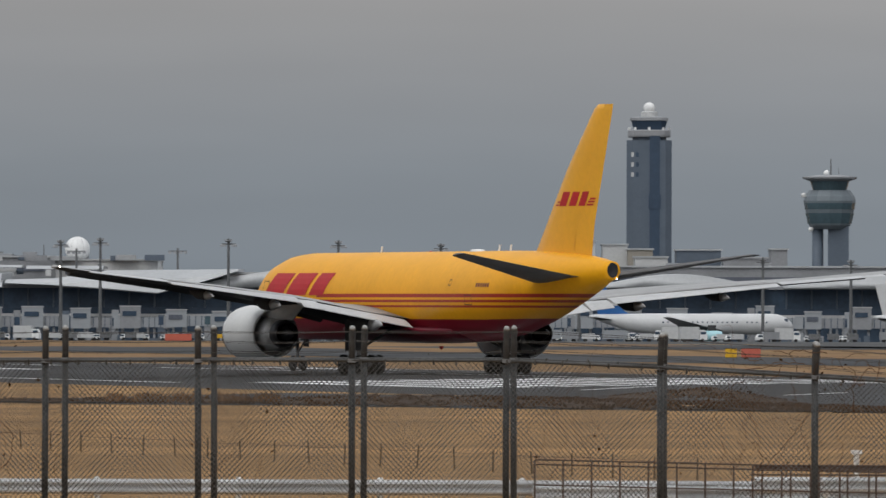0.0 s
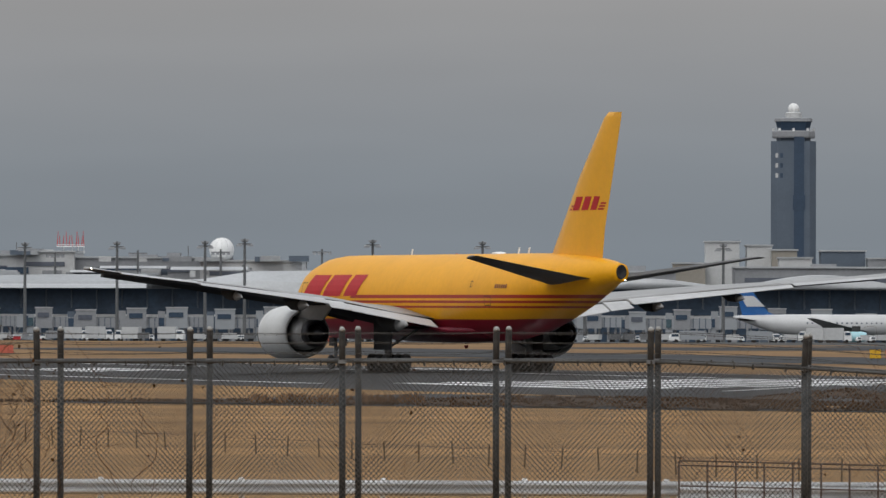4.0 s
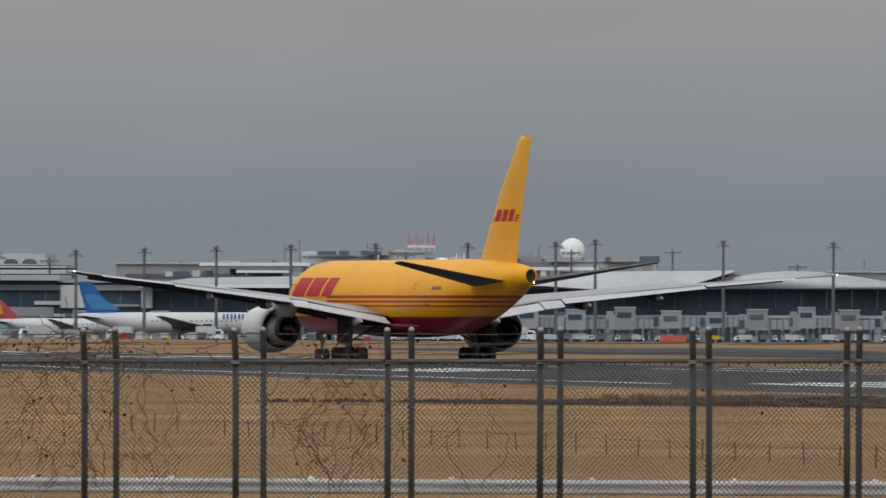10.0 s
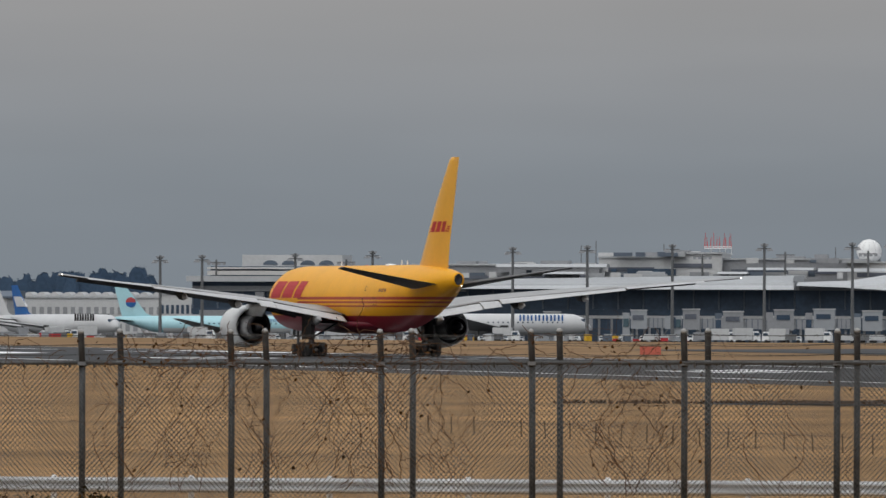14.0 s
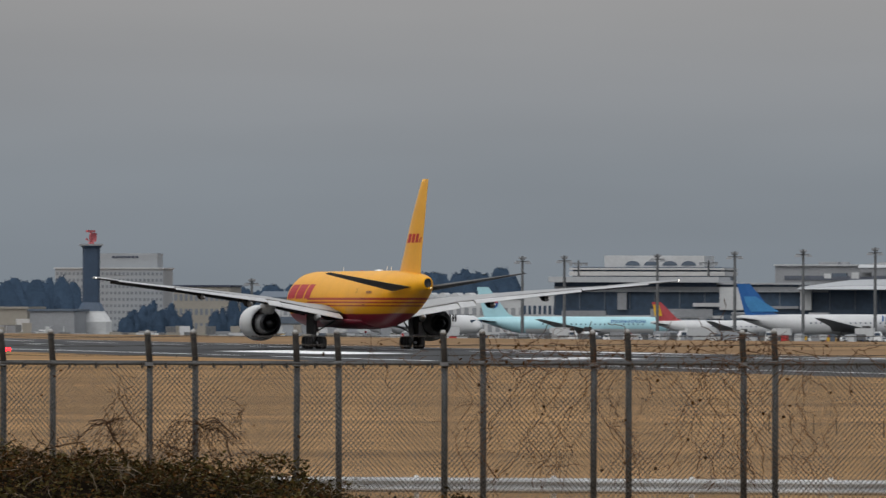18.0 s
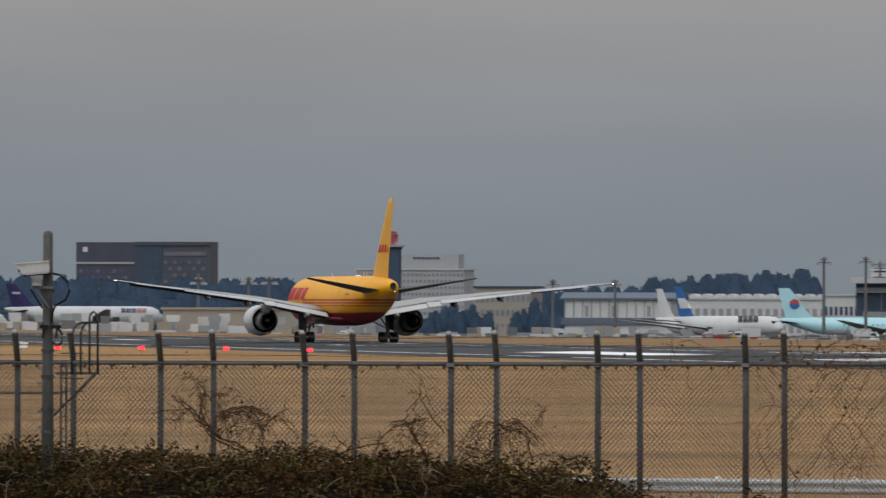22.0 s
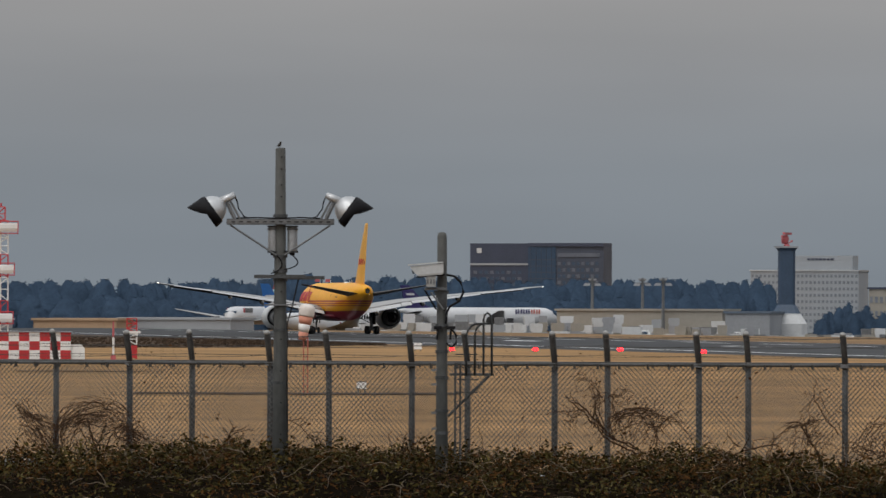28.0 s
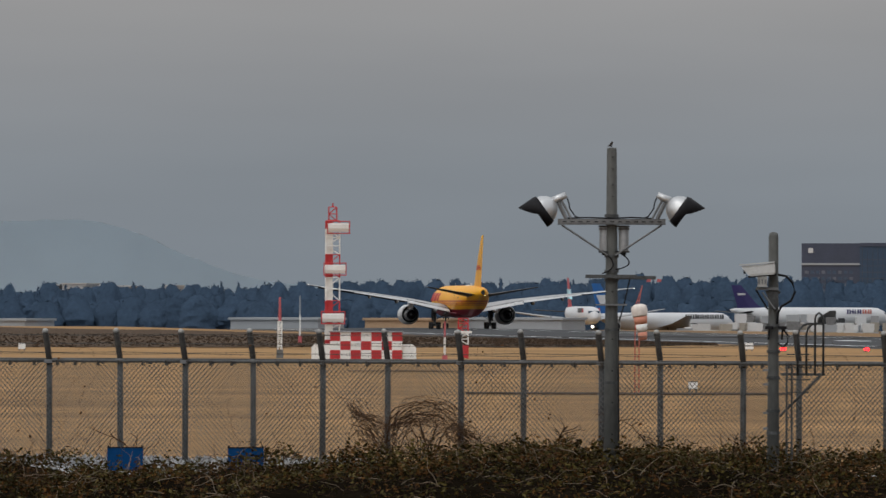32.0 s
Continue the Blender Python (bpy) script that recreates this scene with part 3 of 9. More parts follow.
            plate_on_body(bm, a, a + w, z1 - 0.05, z1, side)
            plate_on_body(bm, a, a + w, z0, z0 + 0.05, side)
            part("door_outline", bm, WING_DARK, body)
    # tail cone outlet and lamps
    rings = [[Vector((-0.06 + w * math.cos(t), -a, 6.93 + h * math.sin(t))) for t in (2 * math.pi * k / 20 for k in range(20))] for a, w, h in ((62.7, 0.38, 0.5), (62.93, 0.38, 0.5), (62.93, 0.33, 0.44), (62.89, 0.3, 0.4), (62.89, 0.01, 0.01))]
    part("exhaust_outlet", loft(bmesh.new(), rings), INTAKE, body, "black outlet in the tail cone", True)
    part("tail_lamp", lathe(bmesh.new(), ((0.015, -0.04), (0.038, -0.02), (0.042, 0.03), (0.015, 0.05)), 8, "y", (0.2, -62.98, 6.36)), WHITE_LAMP, body, "lit white tail lamp")
    part("beacon", lathe(bmesh.new(), ((0.10, 8.26), (0.08, 8.33), (0.03, 8.36)), 8, "z", (0, -31, 0)), SIGNAL_RED, body)
    part("beacon", lathe(bmesh.new(), ((0.03, 1.5), (0.13, 1.58), (0.16, 1.75)), 8, "z", (0, -33, 0)), SIGNAL_RED, body)
    part("satcom_dome", loft(bmesh.new(), [[Vector((w * c, -a, 8.24 + h * q)) for c, q in ((-1, 0), (-0.7, 0.8), (0, 1), (0.7, 0.8), (1, 0))] for a, w, h in ((38.6, 0.1, 0.05), (39.0, 0.45, 0.2), (39.9, 0.45, 0.2), (40.4, 0.1, 0.05))]), WHITE_PAINT, body, "low white antenna dome", True)
    for a in (21.6, 43.1, 45.1):
        part("antenna", loft(bmesh.new(), [[Vector((s * w, -(a + u), z)) for u, s in ((du, 0.0), (du + 0.15, 1.0), (du + 0.35, 0.0), (du + 0.15, -1.0))] for z, w, du in ((8.25, 0.04, 0), (8.72, 0.02, 0.2))]), WHITE_PAINT, body)
    wings = []
    for side in (-1, 1):
        # wing: root, kink, outer, raked tip
        secs = [(20.2, 34.2, 2.2, 3.55, 0.12), (22.6, 34.5, 5.6, 4.0, 0.105), (25.6, 35.0, 10.2, 4.85, 0.095), (31.0, 38.0, 18.0, 5.74, 0.075), (36.6, 41.3, 25.6, 6.42, 0.045), (39.8, 43.3, 30.0, 6.8, 0.09), (43.6, 45.3, 32.35, 7.02, 0.16)]
        bm = bmesh.new()
        loft(bm, [[Vector((side * p.x, p.y, p.z)) for p in wing_section(a0, a1, b, z, th)] for a0, a1, b, z, th in secs])
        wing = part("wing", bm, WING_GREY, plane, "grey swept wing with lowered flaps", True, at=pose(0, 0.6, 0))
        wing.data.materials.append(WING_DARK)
        # faces that look down get the dark grey, underside shade as colour
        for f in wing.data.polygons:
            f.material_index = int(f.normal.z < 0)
        wings.append((wing, side))
        # trailing edge panels: span from and to, hinge line aft of the nose and its height, chord, drop per metre of chord
        for name, b0, b1, h0, h1, z0, z1, c0, c1, drop in (
                ("inboard_flap", 3.1, 9.9, 33.7, 34.7, 3.52, 4.62, 2.3, 2.0, 0.22), ("flaperon", 10.0, 11.6, 34.8, 35.3, 4.72, 4.88, 2.0, 1.8, 0.25),
                ("outboard_flap", 11.7, 22.6, 35.3, 39.6, 5.0, 6.12, 1.6, 1.05, 0.19), ("aileron", 22.75, 29.4, 39.7, 42.75, 6.16, 6.74, 0.9, 0.7, 0.12)):
            rings = []
            for b, h, z, c in ((b0, h0, z0, c0), (b1, h1, z1, c1)):
                rings.append([Vector((side * b, -(h + u * c), z - u * c * drop + w * c)) for u, w in ((0, 0), (0.1, 0.08), (0.4, 0.09), (1, 0.012), (1, -0.012), (0.4, -0.05), (0.08, -0.06))])
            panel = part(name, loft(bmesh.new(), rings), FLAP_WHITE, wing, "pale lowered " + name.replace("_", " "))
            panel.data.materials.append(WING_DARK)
            # same for the panel's underside: its shade is painted dark
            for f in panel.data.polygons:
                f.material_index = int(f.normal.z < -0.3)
        # slats let down in front of the leading edge, dark all over: shade put into their colour
        for b0, b1, h0, h1, z0, z1, k0, k1 in ((4.2, 9.0, 21.2, 24.6, 3.80, 4.60, 1.0, 0.9), (10.8, 19.9, 25.8, 32.2, 4.92, 5.90, 0.95, 0.85), (20.0, 29.6, 32.3, 39.4, 5.92, 6.76, 0.85, 0.7)):
            rings = [[Vector((side * b, -(h + u * k), z + w * k)) for u, w in ((-0.35, -0.42), (-0.2, -0.05), (0.2, 0.12), (0.9, 0.05), (0.9, -0.12), (0.15, -0.46))] for b, h, z, k in ((b0, h0, z0, k0), (b1, h1, z1, k1))]
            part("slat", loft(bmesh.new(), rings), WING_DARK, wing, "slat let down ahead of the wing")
        # spoiler panels lie on the upper skin ahead of the flaps
        for k in range(5):
            b0 = 12.2 + 2.05 * k
            rings = []
            for b in (b0, b0 + 1.95):
                h, z = 33.3 + (b - 11.7) * 0.41, 5.07 + (b - 11.7) * 0.104
                rings.append([Vector((side * b, -(h + u), z + w)) for u, w in ((0, 0.17), (1.25, 0.06), (1.25, 0.03), (0, 0.12))])
            part("spoiler", loft(bmesh.new(), rings), WING_GREY, wing)
        for b, a, z, ln, g in ((5.9, 30.9, 3.62, 6.4, 1.25), (13.6, 32.6, 4.92, 5.2, 1.0), (19.2, 35.0, 5.52, 4.6, 0.85)):
            def hull(stations):
                rings = []
                for u, r in stations:
                    sink = -0.34 * g * math.sin(math.pi * min(1.0, u * 1.1)) - (0.95 * (u - 0.55) if u > 0.55 else 0)
                    rings.append([Vector((side * b + r * g * 0.85 * math.cos(t), -(a + ln * u), z + sink + 1.15 * r * g * math.sin(t))) for t in (2 * math.pi * k / 12 for k in range(12))])
                return loft(bmesh.new(), rings)
            fair = part("flap_track_fairing", hull(((0, 0.04), (0.12, 0.2), (0.35, 0.33), (0.6, 0.36), (0.72, 0.33))), WING_DARK, wing, "dark canoe fairing", True)
            part("fairing_tail", hull(((0.71, 0.335), (0.82, 0.26), (0.92, 0.15), (1.0, 0.03))), WING_GREY, fair, "grey pointed tail", True)
        part("navigation_lamp", lathe(bmesh.new(), ((0.02, -0.06), (0.05, -0.03), (0.05, 0.03), (0.02, 0.06)), 8, "y", (side * 32.3, -45.2, 7.04)), WHITE_LAMP, wing, "lit wingtip lamp")
        # engine
        cx, cz = side * 9.6, 2.58
        bm = lathe(bmesh.new(), ((1.58, -22.2), (1.72, -22.05), (1.86, -22.4), (1.97, -23.4), (1.98, -24.8), (1.9, -26.2), (1.72, -27.6), (1.66, -27.9), (1.60, -27.85), (1.62, -26.0), (1.5, -24.6), (1.45, -23.0), (1.52, -22.4)), 40, "y", (cx, 0, cz))
        eng = part("engine_nacelle", bm, NACELLE, plane, "large white engine nacelle", True, at=pose(0, 1.9, 0))
        part("inlet_lip", lathe(bmesh.new(), ((1.60, -22.3), (1.64, -22.08), (1.72, -22.0), (1.80, -22.1), (1.88, -22.45), (1.86, -22.46), (1.7, -22.3)), 40, "y", (cx, 0, cz)), BARE, eng, "bare metal inlet lip", True)
        part("fan_duct", lathe(bmesh.new(), ((1.55, -26.2), (1.6, -26.3), (1.58, -26.5), (0.9, -26.45)), 32, "y", (cx, 0, cz)), INTAKE, eng, "black fan duct")
        part("fan", lathe(bmesh.new(), ((0.2, -22.9), (0.45, -23.3), (1.45, -23.5), (1.45, -23.7), (0.2, -23.8)), 24, "y", (cx, 0, cz)), DARK_METAL, eng)
        core = part("core_cowl", lathe(bmesh.new(), ((1.10, -25.4), (1.24, -26.6), (1.22, -27.8), (1.12, -28.6), (1.0, -29.2), (0.96, -29.2), (0.9, -28.4)), 32, "y", (cx, 0, cz)), CORE_METAL, eng, "pale grey core cowl", True)
        part("core_nozzle", lathe(bmesh.new(), ((0.97, -29.0), (1.0, -29.25), (0.93, -29.7), (0.84, -30.1), (0.79, -30.1), (0.76, -29.4), (0.5, -29.2)), 28, "y", (cx, 0, cz)), DARK_METAL, core, "dark heat-stained nozzle ring", True)
        part("exhaust_plug", lathe(bmesh.new(), ((0.5, -29.0), (0.52, -29.9), (0.34, -30.7), (0.08, -31.4), (0.01, -31.45)), 20, "y", (cx, 0, cz)), DARK_METAL, eng, "dark exhaust cone", True)
        bm = bmesh.new()
        loft(bm, [[Vector((cx + s * w, -a, z)) for a, s in ((a0, 0), (a0 + 0.6, 1), ((a0 + a1) / 2, 1.2), (a1, 0.15), (a1, -0.15), ((a0 + a1) / 2, -1.2), (a0 + 0.6, -1))] for a0, a1, z, w in ((24.0, 31.2, 3.55, 0.42), (24.6, 32.6, 4.25, 0.40), (26.0, 33.4, 4.75, 0.30))])
        part("pylon", bm, NACELLE, eng, "", True)
        # tailplane
        bm = bmesh.new()
        loft(bm, [[Vector((side * p.x, p.y, p.z)) for p in wing_section(a0, a1, b, z, th, -0.075)] for a0, a1, b, z, th in ((53.2, 59.8, 0.9, 5.95, 0.12), (54.6, 60.3, 2.6, 6.28, 0.11), (60.4, 62.5, 10.5, 7.85, 0.09), (61.4, 62.6, 10.8, 7.88, 0.05))])
        part("tailplane", bm, TAILPLANE, plane, "dark grey tailplane", True)
        # main gear: six-wheel bogie
        gx = side * 5.49
        gear = part("main_gear", bar((gx, -32.3, 0.75), (gx * 0.97, -32.2, 3.8), r=0.27, sides=12), STRUT, plane, "grey main landing gear leg", at=pose(0, 0.75, -0.19))
        part("bogie_beam", bar((gx, -30.9, 0.68), (gx, -34.2, 0.68), r=0.15, sides=8), STRUT, gear)
        part("side_brace", bar((gx, -32.2, 1.7), (gx * 0.45, -31.4, 3.3), r=0.09), STRUT, gear)
        part("drag_brace", bar((gx, -32.3, 1.6), (gx * 0.9, -29.6, 3.4), r=0.09), STRUT, gear)
        part("gear_door", boxes((gx + side * 0.36, gx + side * 0.42, -33.9, -30.5, 1.6, 3.75)), WING_DARK, gear, "dark gear door")
        for a in (31.05, 32.55, 34.05):
            for w in (-0.72, 0.72):
                tyre = part("tyre", lathe(bmesh.new(), ((0.3, -0.22), (0.58, -0.24), (0.66, -0.14), (0.67, 0), (0.66, 0.14), (0.58, 0.24), (0.3, 0.22)), 20, "x", (gx + w, -a, 0.67)), TYRE, gear, "", True)
                part("rim", lathe(bmesh.new(), ((0.1, -0.18), (0.3, -0.2), (0.3, 0.2), (0.1, 0.18)), 12, "x", (gx + w, -a, 0.67)), STRUT, tyre)
    nose = part("nose_gear", bar((0, -6.0, 0.55), (0, -5.8, 3.1), r=0.14, sides=10), STRUT, plane, "grey nose landing gear leg", at=pose(0, 0.3, -0.19))
    part("drag_brace", bar((0, -6.0, 1.3), (0, -8.0, 2.6), r=0.07), STRUT, nose)
    for w in (-0.38, 0.38):
        tyre = part("tyre", lathe(bmesh.new(), ((0.22, -0.17), (0.46, -0.18), (0.54, -0.09), (0.54, 0.09), (0.46, 0.18), (0.22, 0.17)), 18, "x", (w, -6.0, 0.54)), TYRE, nose, "", True)
        part("rim", lathe(bmesh.new(), ((0.1, -0.14), (0.22, -0.16), (0.22, 0.16), (0.1, 0.14)), 12, "x", (w, -6.0, 0.54)), STRUT, tyre)
    for w in (-0.5, 0.5):
        part("gear_door", boxes((w - 0.03, w + 0.03, -6.9, -5.9, 1.75, 2.4)), WING_DARK, nose)
    return plane, wings


freighter, freighter_wings = build_freighter()


# ---------------------------------------------------------------- the two boundary fences
def rail_z(off):
    return 4.005 - 0.0035 * max(0.0, min(off - 8, 18)) - max(0.0, 5.6 - off) * 0.058


def build_fence(depth, first, count, seed, label):
    """Posts two metres apart with slanted arms, a top rail, diagonal wire mesh and three barbed strands."""
    rng = random.Random(seed)
    root = thing("chain_link_fence", fence_pose(0, depth), label, "fence", "boundary fences")
    base = 2.02
    # local x runs to the right, so the offset to the left is -x
    post = mesh_of("post", tube(bmesh.new(), [(0, 0, 0), (0, 0, 1.92)], 0.043, 10), POST, True)
    arm = mesh_of("arm", tube(bmesh.new(), [(0, 0, 1.88), (0, -0.02, 1.97), (0, -0.225, 2.34)], 0.043, 10), ARM, True)
    cap = mesh_of("cap", tube(bmesh.new(), [(0, -0.22, 2.335), (0, -0.238, 2.366)], [0.046, 0.03], 10), CAP, True)
    bracket = mesh_of("bracket", boxes((-0.055, 0.055, -0.07, 0.05, 1.90, 1.95)), STEEL_DULL)
    end = first + 2.0 * (count - 1)
    for k in range(count):
        off = first + 2.0 * k
        m = pose(-off, 0, rail_z(off) - 1.93, rng.uniform(-0.4, 0.4), rng.uniform(-0.15, 0.15), 5.65 + rng.uniform(-2, 2))
        p = shared("post", post, root, m)
        for nm, me in (("arm", arm), ("cap", cap), ("bracket", bracket)):
            shared(nm, me, p, Matrix.Identity(4))
        if k < count - 1:
            part("top_rail", bar((-off, -0.05, rail_z(off)), (-off - 2.0, -0.05, rail_z(off + 2.0)), r=0.021, sides=8), RAIL, root, "", True)
    # mesh wires, two crossing sets, each wire slightly bent at every crossing row
    bm = bmesh.new()
    pitch, rise = 0.0665, 0.078
    rows = int((3.97 - 1.75) / rise)
    x0, x1 = -end, -first
    n = int((x1 - x0) / pitch) + 1
    for s in (-1, 1):
        for i in range(-rows * 2, n + rows * 2):
            xa = x0 + i * pitch
            za, zb = 1.75, 3.97
            run = s * (zb - za) * 0.93
            xb = xa + run
            if max(xa, xb) < x0 or min(xa, xb) > x1:
                continue
            lo, hi = (xa, za), (xb, zb)
            def cut(pa, pb, lim, keep_above):
                if (pa[0] < lim) == (pb[0] < lim):
                    return pa, pb
                t = (lim - pa[0]) / (pb[0] - pa[0])
                mid = (lim, pa[1] + t * (pb[1] - pa[1]))
                return (mid, pb) if (pa[0] < lim) == keep_above else (pa, mid)
            lo, hi = cut(lo, hi, x0, True)
            lo, hi = cut(lo, hi, x1, False)
            if max(lo[0], hi[0]) > x1 + 1e-3 or min(lo[0], hi[0]) < x0 - 1e-3:
                continue
            y = -0.052 + 0.003 * s
            w = 0.0028
            # the whole panel hangs from the rail, so it follows the rail's fall
            da, db = rail_z(-lo[0]) - 3.985, rail_z(-hi[0]) - 3.985
            a = Vector((lo[0], y, lo[1] + da))
            b = Vector((hi[0], y, hi[1] + db))
            d = (b - a).normalized()
            side = Vector((d.z, 0, -d.x)) * w
            dep = Vector((0, w, 0))
            va = [bm.verts.new(a + v) for v in (side + dep * 0.6, -side + dep * 0.6, -dep)]
            vb = [bm.verts.new(b + v) for v in (side + dep * 0.6, -side + dep * 0.6, -dep)]
            for j in range(3):
                bm.faces.new((va[j], va[(j + 1) % 3], vb[(j + 1) % 3], vb[j]))
    tagged(part("wire_mesh", bm, WIRE, root), "diamond wire mesh", kind="stuff")
    # wire ties on the top rail
    bm = bmesh.new()
    for k in range(int((end - first) / 0.33)):
        off = first + 0.33 * k + rng.uniform(-0.05, 0.05)
        box(bm, -off - 0.012, -off + 0.012, -0.085, -0.025, rail_z(off) - 0.06, rail_z(off) + 0.012)
    tagged(part("wire_tie", bm, BARB, root), kind="stuff")
    for u in (0.25, 0.62, 0.96):
        y, dz = -0.02 - 0.22 * u, 0.02 + 0.36 * u
        bm = bmesh.new()
        for k in range(count - 1):
            off = first + 2.0 * k
            sag = rng.uniform(0.005, 0.03)
            pts = [Vector((-off - 2 * t, y, rail_z(off + 2 * t) + dz - sag * 4 * t * (1 - t))) for t in (0, 0.25, 0.5, 0.75, 1)]
            tube(bm, pts, 0.0032, 4)
            for j in range(13):
                t = (j + 0.5) / 13
                p = Vector((-off - 2 * t, y, rail_z(off + 2 * t) + dz - sag * 4 * t * (1 - t)))
                ang = rng.uniform(0, 3.14)
                d = Vector((0.25, math.sin(ang), math.cos(ang))) * 0.017
                tube(bm, (p - d, p + d), 0.0028, 3)
        tagged(part("barbed_strand", bm, BARB, root), kind="stuff")
    return root


build_fence(109.48, 0.162, 23, 5, "grey chain-link boundary fence with barbed wire arms")
build_fence(112.44, 0.224, 24, 9, "grey chain-link inner fence with barbed wire arms")


# ---------------------------------------------------------------- guard rail on the perimeter road
def guard_rail_beam(length):
    """A W-shaped beam, its waves facing the fence."""
    prof = [(0.0, 0.0), (-0.05, 0.02), (-0.12, 0.05), (-0.125, 0.09), (-0.03, 0.145), (-0.01, 0.175), (-0.03, 0.205), (-0.125, 0.26), (-0.12, 0.30), (-0.05, 0.33), (0.0, 0.35)]
    back = [(y + 0.01, z) for y, z in reversed(prof)]
    return loft(bmesh.new(), [[Vector((x, y, z)) for y, z in prof + back] for x in (0, length)])


def build_guard_rail():
    root = thing("guard_rail", fence_pose(0, 193.5, -0.07), "galvanised steel guard rail along the perimeter road", "guard rail")
    beam = mesh_of("beam", guard_rail_beam(3.27), ZINC)
    post = mesh_of("rail_post", tube(bmesh.new(), [(0, 0.12, -0.5), (0, 0.12, 0.78), (0, 0.12, 0.82)], [0.07, 0.07, 0.045], 10), WHITE_PAINT, True)
    joint = mesh_of("splice_plate", boxes((-0.16, 0.16, -0.085, -0.07, 0.49, 0.53), (-0.16, 0.16, -0.085, -0.07, 0.68, 0.72)), STEEL_DULL)
    for k in range(17):
        off = 4.0 + 3.26 * k
        b = shared("beam", beam, root, pose(-off - 3.26, 0, 0.42))
        shared("splice_plate", joint, b, pose(0, 0, -0.42))
        shared("rail_post", post, root, pose(-off, 0, 0))
    return root


build_guard_rail()


# ================================================================ the far side of the airfield
def facade_x(bearing, y):
    return -y * math.tan(radians(bearing))


TERM_Y = 2550.0
APRON_Z = -6.6


def build_terminal():
    """A long terminal: dark glass under pale swept roofs, grey upper storeys behind."""
    t = thing("terminal_building", pose(0, TERM_Y, APRON_Z), "long pale airport terminal with dark blue glass", "terminal")
    z = lambda v: v - APRON_Z
    x0, x1 = facade_x(7.05, TERM_Y), facade_x(-4.2, TERM_Y)
    part("ground_storey", boxes((x0, x1, 0, 40, 0, z(0.2))), GLASS, t, "dark ground storey")
    # glass bays with recessed mullions
    n = 66
    w = (x1 - x0) / n
    for k in range(n):
        part("glass_bay", boxes((x0 + w * k + 0.25, x0 + w * (k + 1) - 0.25, 0.4, 30, z(3.4), z(9.2))), GLASS, t)
        part("mullion", boxes((x0 + w * k - 0.2, x0 + w * k + 0.2, 0.0, 1.2, z(3.3), z(9.3))), TOWER_GREY, t)
    part("spandrel", boxes((x0, x1, -0.2, 36, z(0.2), z(3.4))), TOWER_BLUE, t)
    part("lower_band", boxes((x0, x1, -0.9, -0.2, z(0.6), z(1.5))), TERM_WHITE, t)
    for k in range(2 * n):
        xx = x0 + w * (k + 0.5) / 2
        part("support_column", boxes((xx - 0.35, xx + 0.35, -0.55, -0.15, 0, z(0.55))), TERM_GREY, t)
    # dark panels set proud of the wall, painting the shade of recesses
    for k in range(0, n, 3):
        part("shadow_recess", boxes((x0 + w * k + 0.6, x0 + w * (k + 1.4), -0.35, -0.1, z(1.6), z(3.2))), GLASS, t)
    part("roof_deck", boxes((x0, x1, -1.0, 60, z(9.2), z(10.2))), TERM_GREY, t)
    # pale swept roofs: bearing of both ends, peak height, lean of the peak
    for b0, b1, peak, lean in ((1.75, 0.1, 14.6, 0.45), (0.0, -0.95, 12.4, 0.4), (-1.0, -2.2, 13.6, 0.5), (-2.3, -4.1, 15.0, 0.6)):
        xa, xb = facade_x(b0, TERM_Y), facade_x(b1, TERM_Y)
        rings = []
        for y, drop, lift in ((-9, 0.0, 0.0), (30, 0.0, 0.35), (60, 0.0, 0.2)):
            low, top = [], []
            for k in range(13):
                u = k / 12
                s = (u / lean if u < lean else (1 - u) / (1 - lean))
                h = 9.9 + (peak - 9.9) * (math.sin(s * math.pi / 2) ** 1.3) + lift
                top.append(Vector((xa + (xb - xa) * u, y, z(h))))
                low.append(Vector((xa + (xb - xa) * u, y, z(9.5))))
            rings.append(top + low[::-1])
        part("swept_roof", loft(bmesh.new(), rings), ROOF_PALE, t, "pale metal roof", True)
    # the long canopy: (bearing, top, underside) along its run, and its white fascia
    def canopy(name, stations, y0, y1, mat, label):
        rings = [[Vector((facade_x(b, TERM_Y), y, z(v))) for y, v in ((y0, low + 0.2), (y0 + 1.5, (low + top) / 2), (y0 + 9, top), (y1, top + 0.3), (y1, low), (y0 + 1, low))] for b, top, low in stations]
        return part(name, loft(bmesh.new(), rings), mat, t, label)
    canopy("long_canopy", ((5.38, 10.3, 9.4), (5.05, 12.4, 9.4), (4.4, 12.9, 9.3), (3.7, 13.4, 9.3), (2.98, 13.6, 9.4)), -9, 60, ROOF_GREY, "grey metal canopy roof")
    canopy("fascia", ((5.39, 10.0, 9.3), (5.06, 11.2, 9.3), (4.0, 11.7, 9.2), (2.97, 11.8, 9.2)), -10.5, -2, ROOF_PALE, "white canopy fascia")
    canopy("wing_roof", ((2.95, 11.7, 10.4), (2.62, 12.1, 9.9), (2.27, 14.5, 8.9), (1.92, 14.7, 7.6), (1.66, 14.8, 10.4), (1.38, 15.0, 14.2)), -12, 60, ROOF_PALE, "pale wing-shaped canopy roof")
    canopy("roof_edge", ((2.62, 10.4, 9.7), (2.27, 9.5, 8.7), (1.92, 8.3, 7.4)), -12.4, -8, TERM_GREY, "")
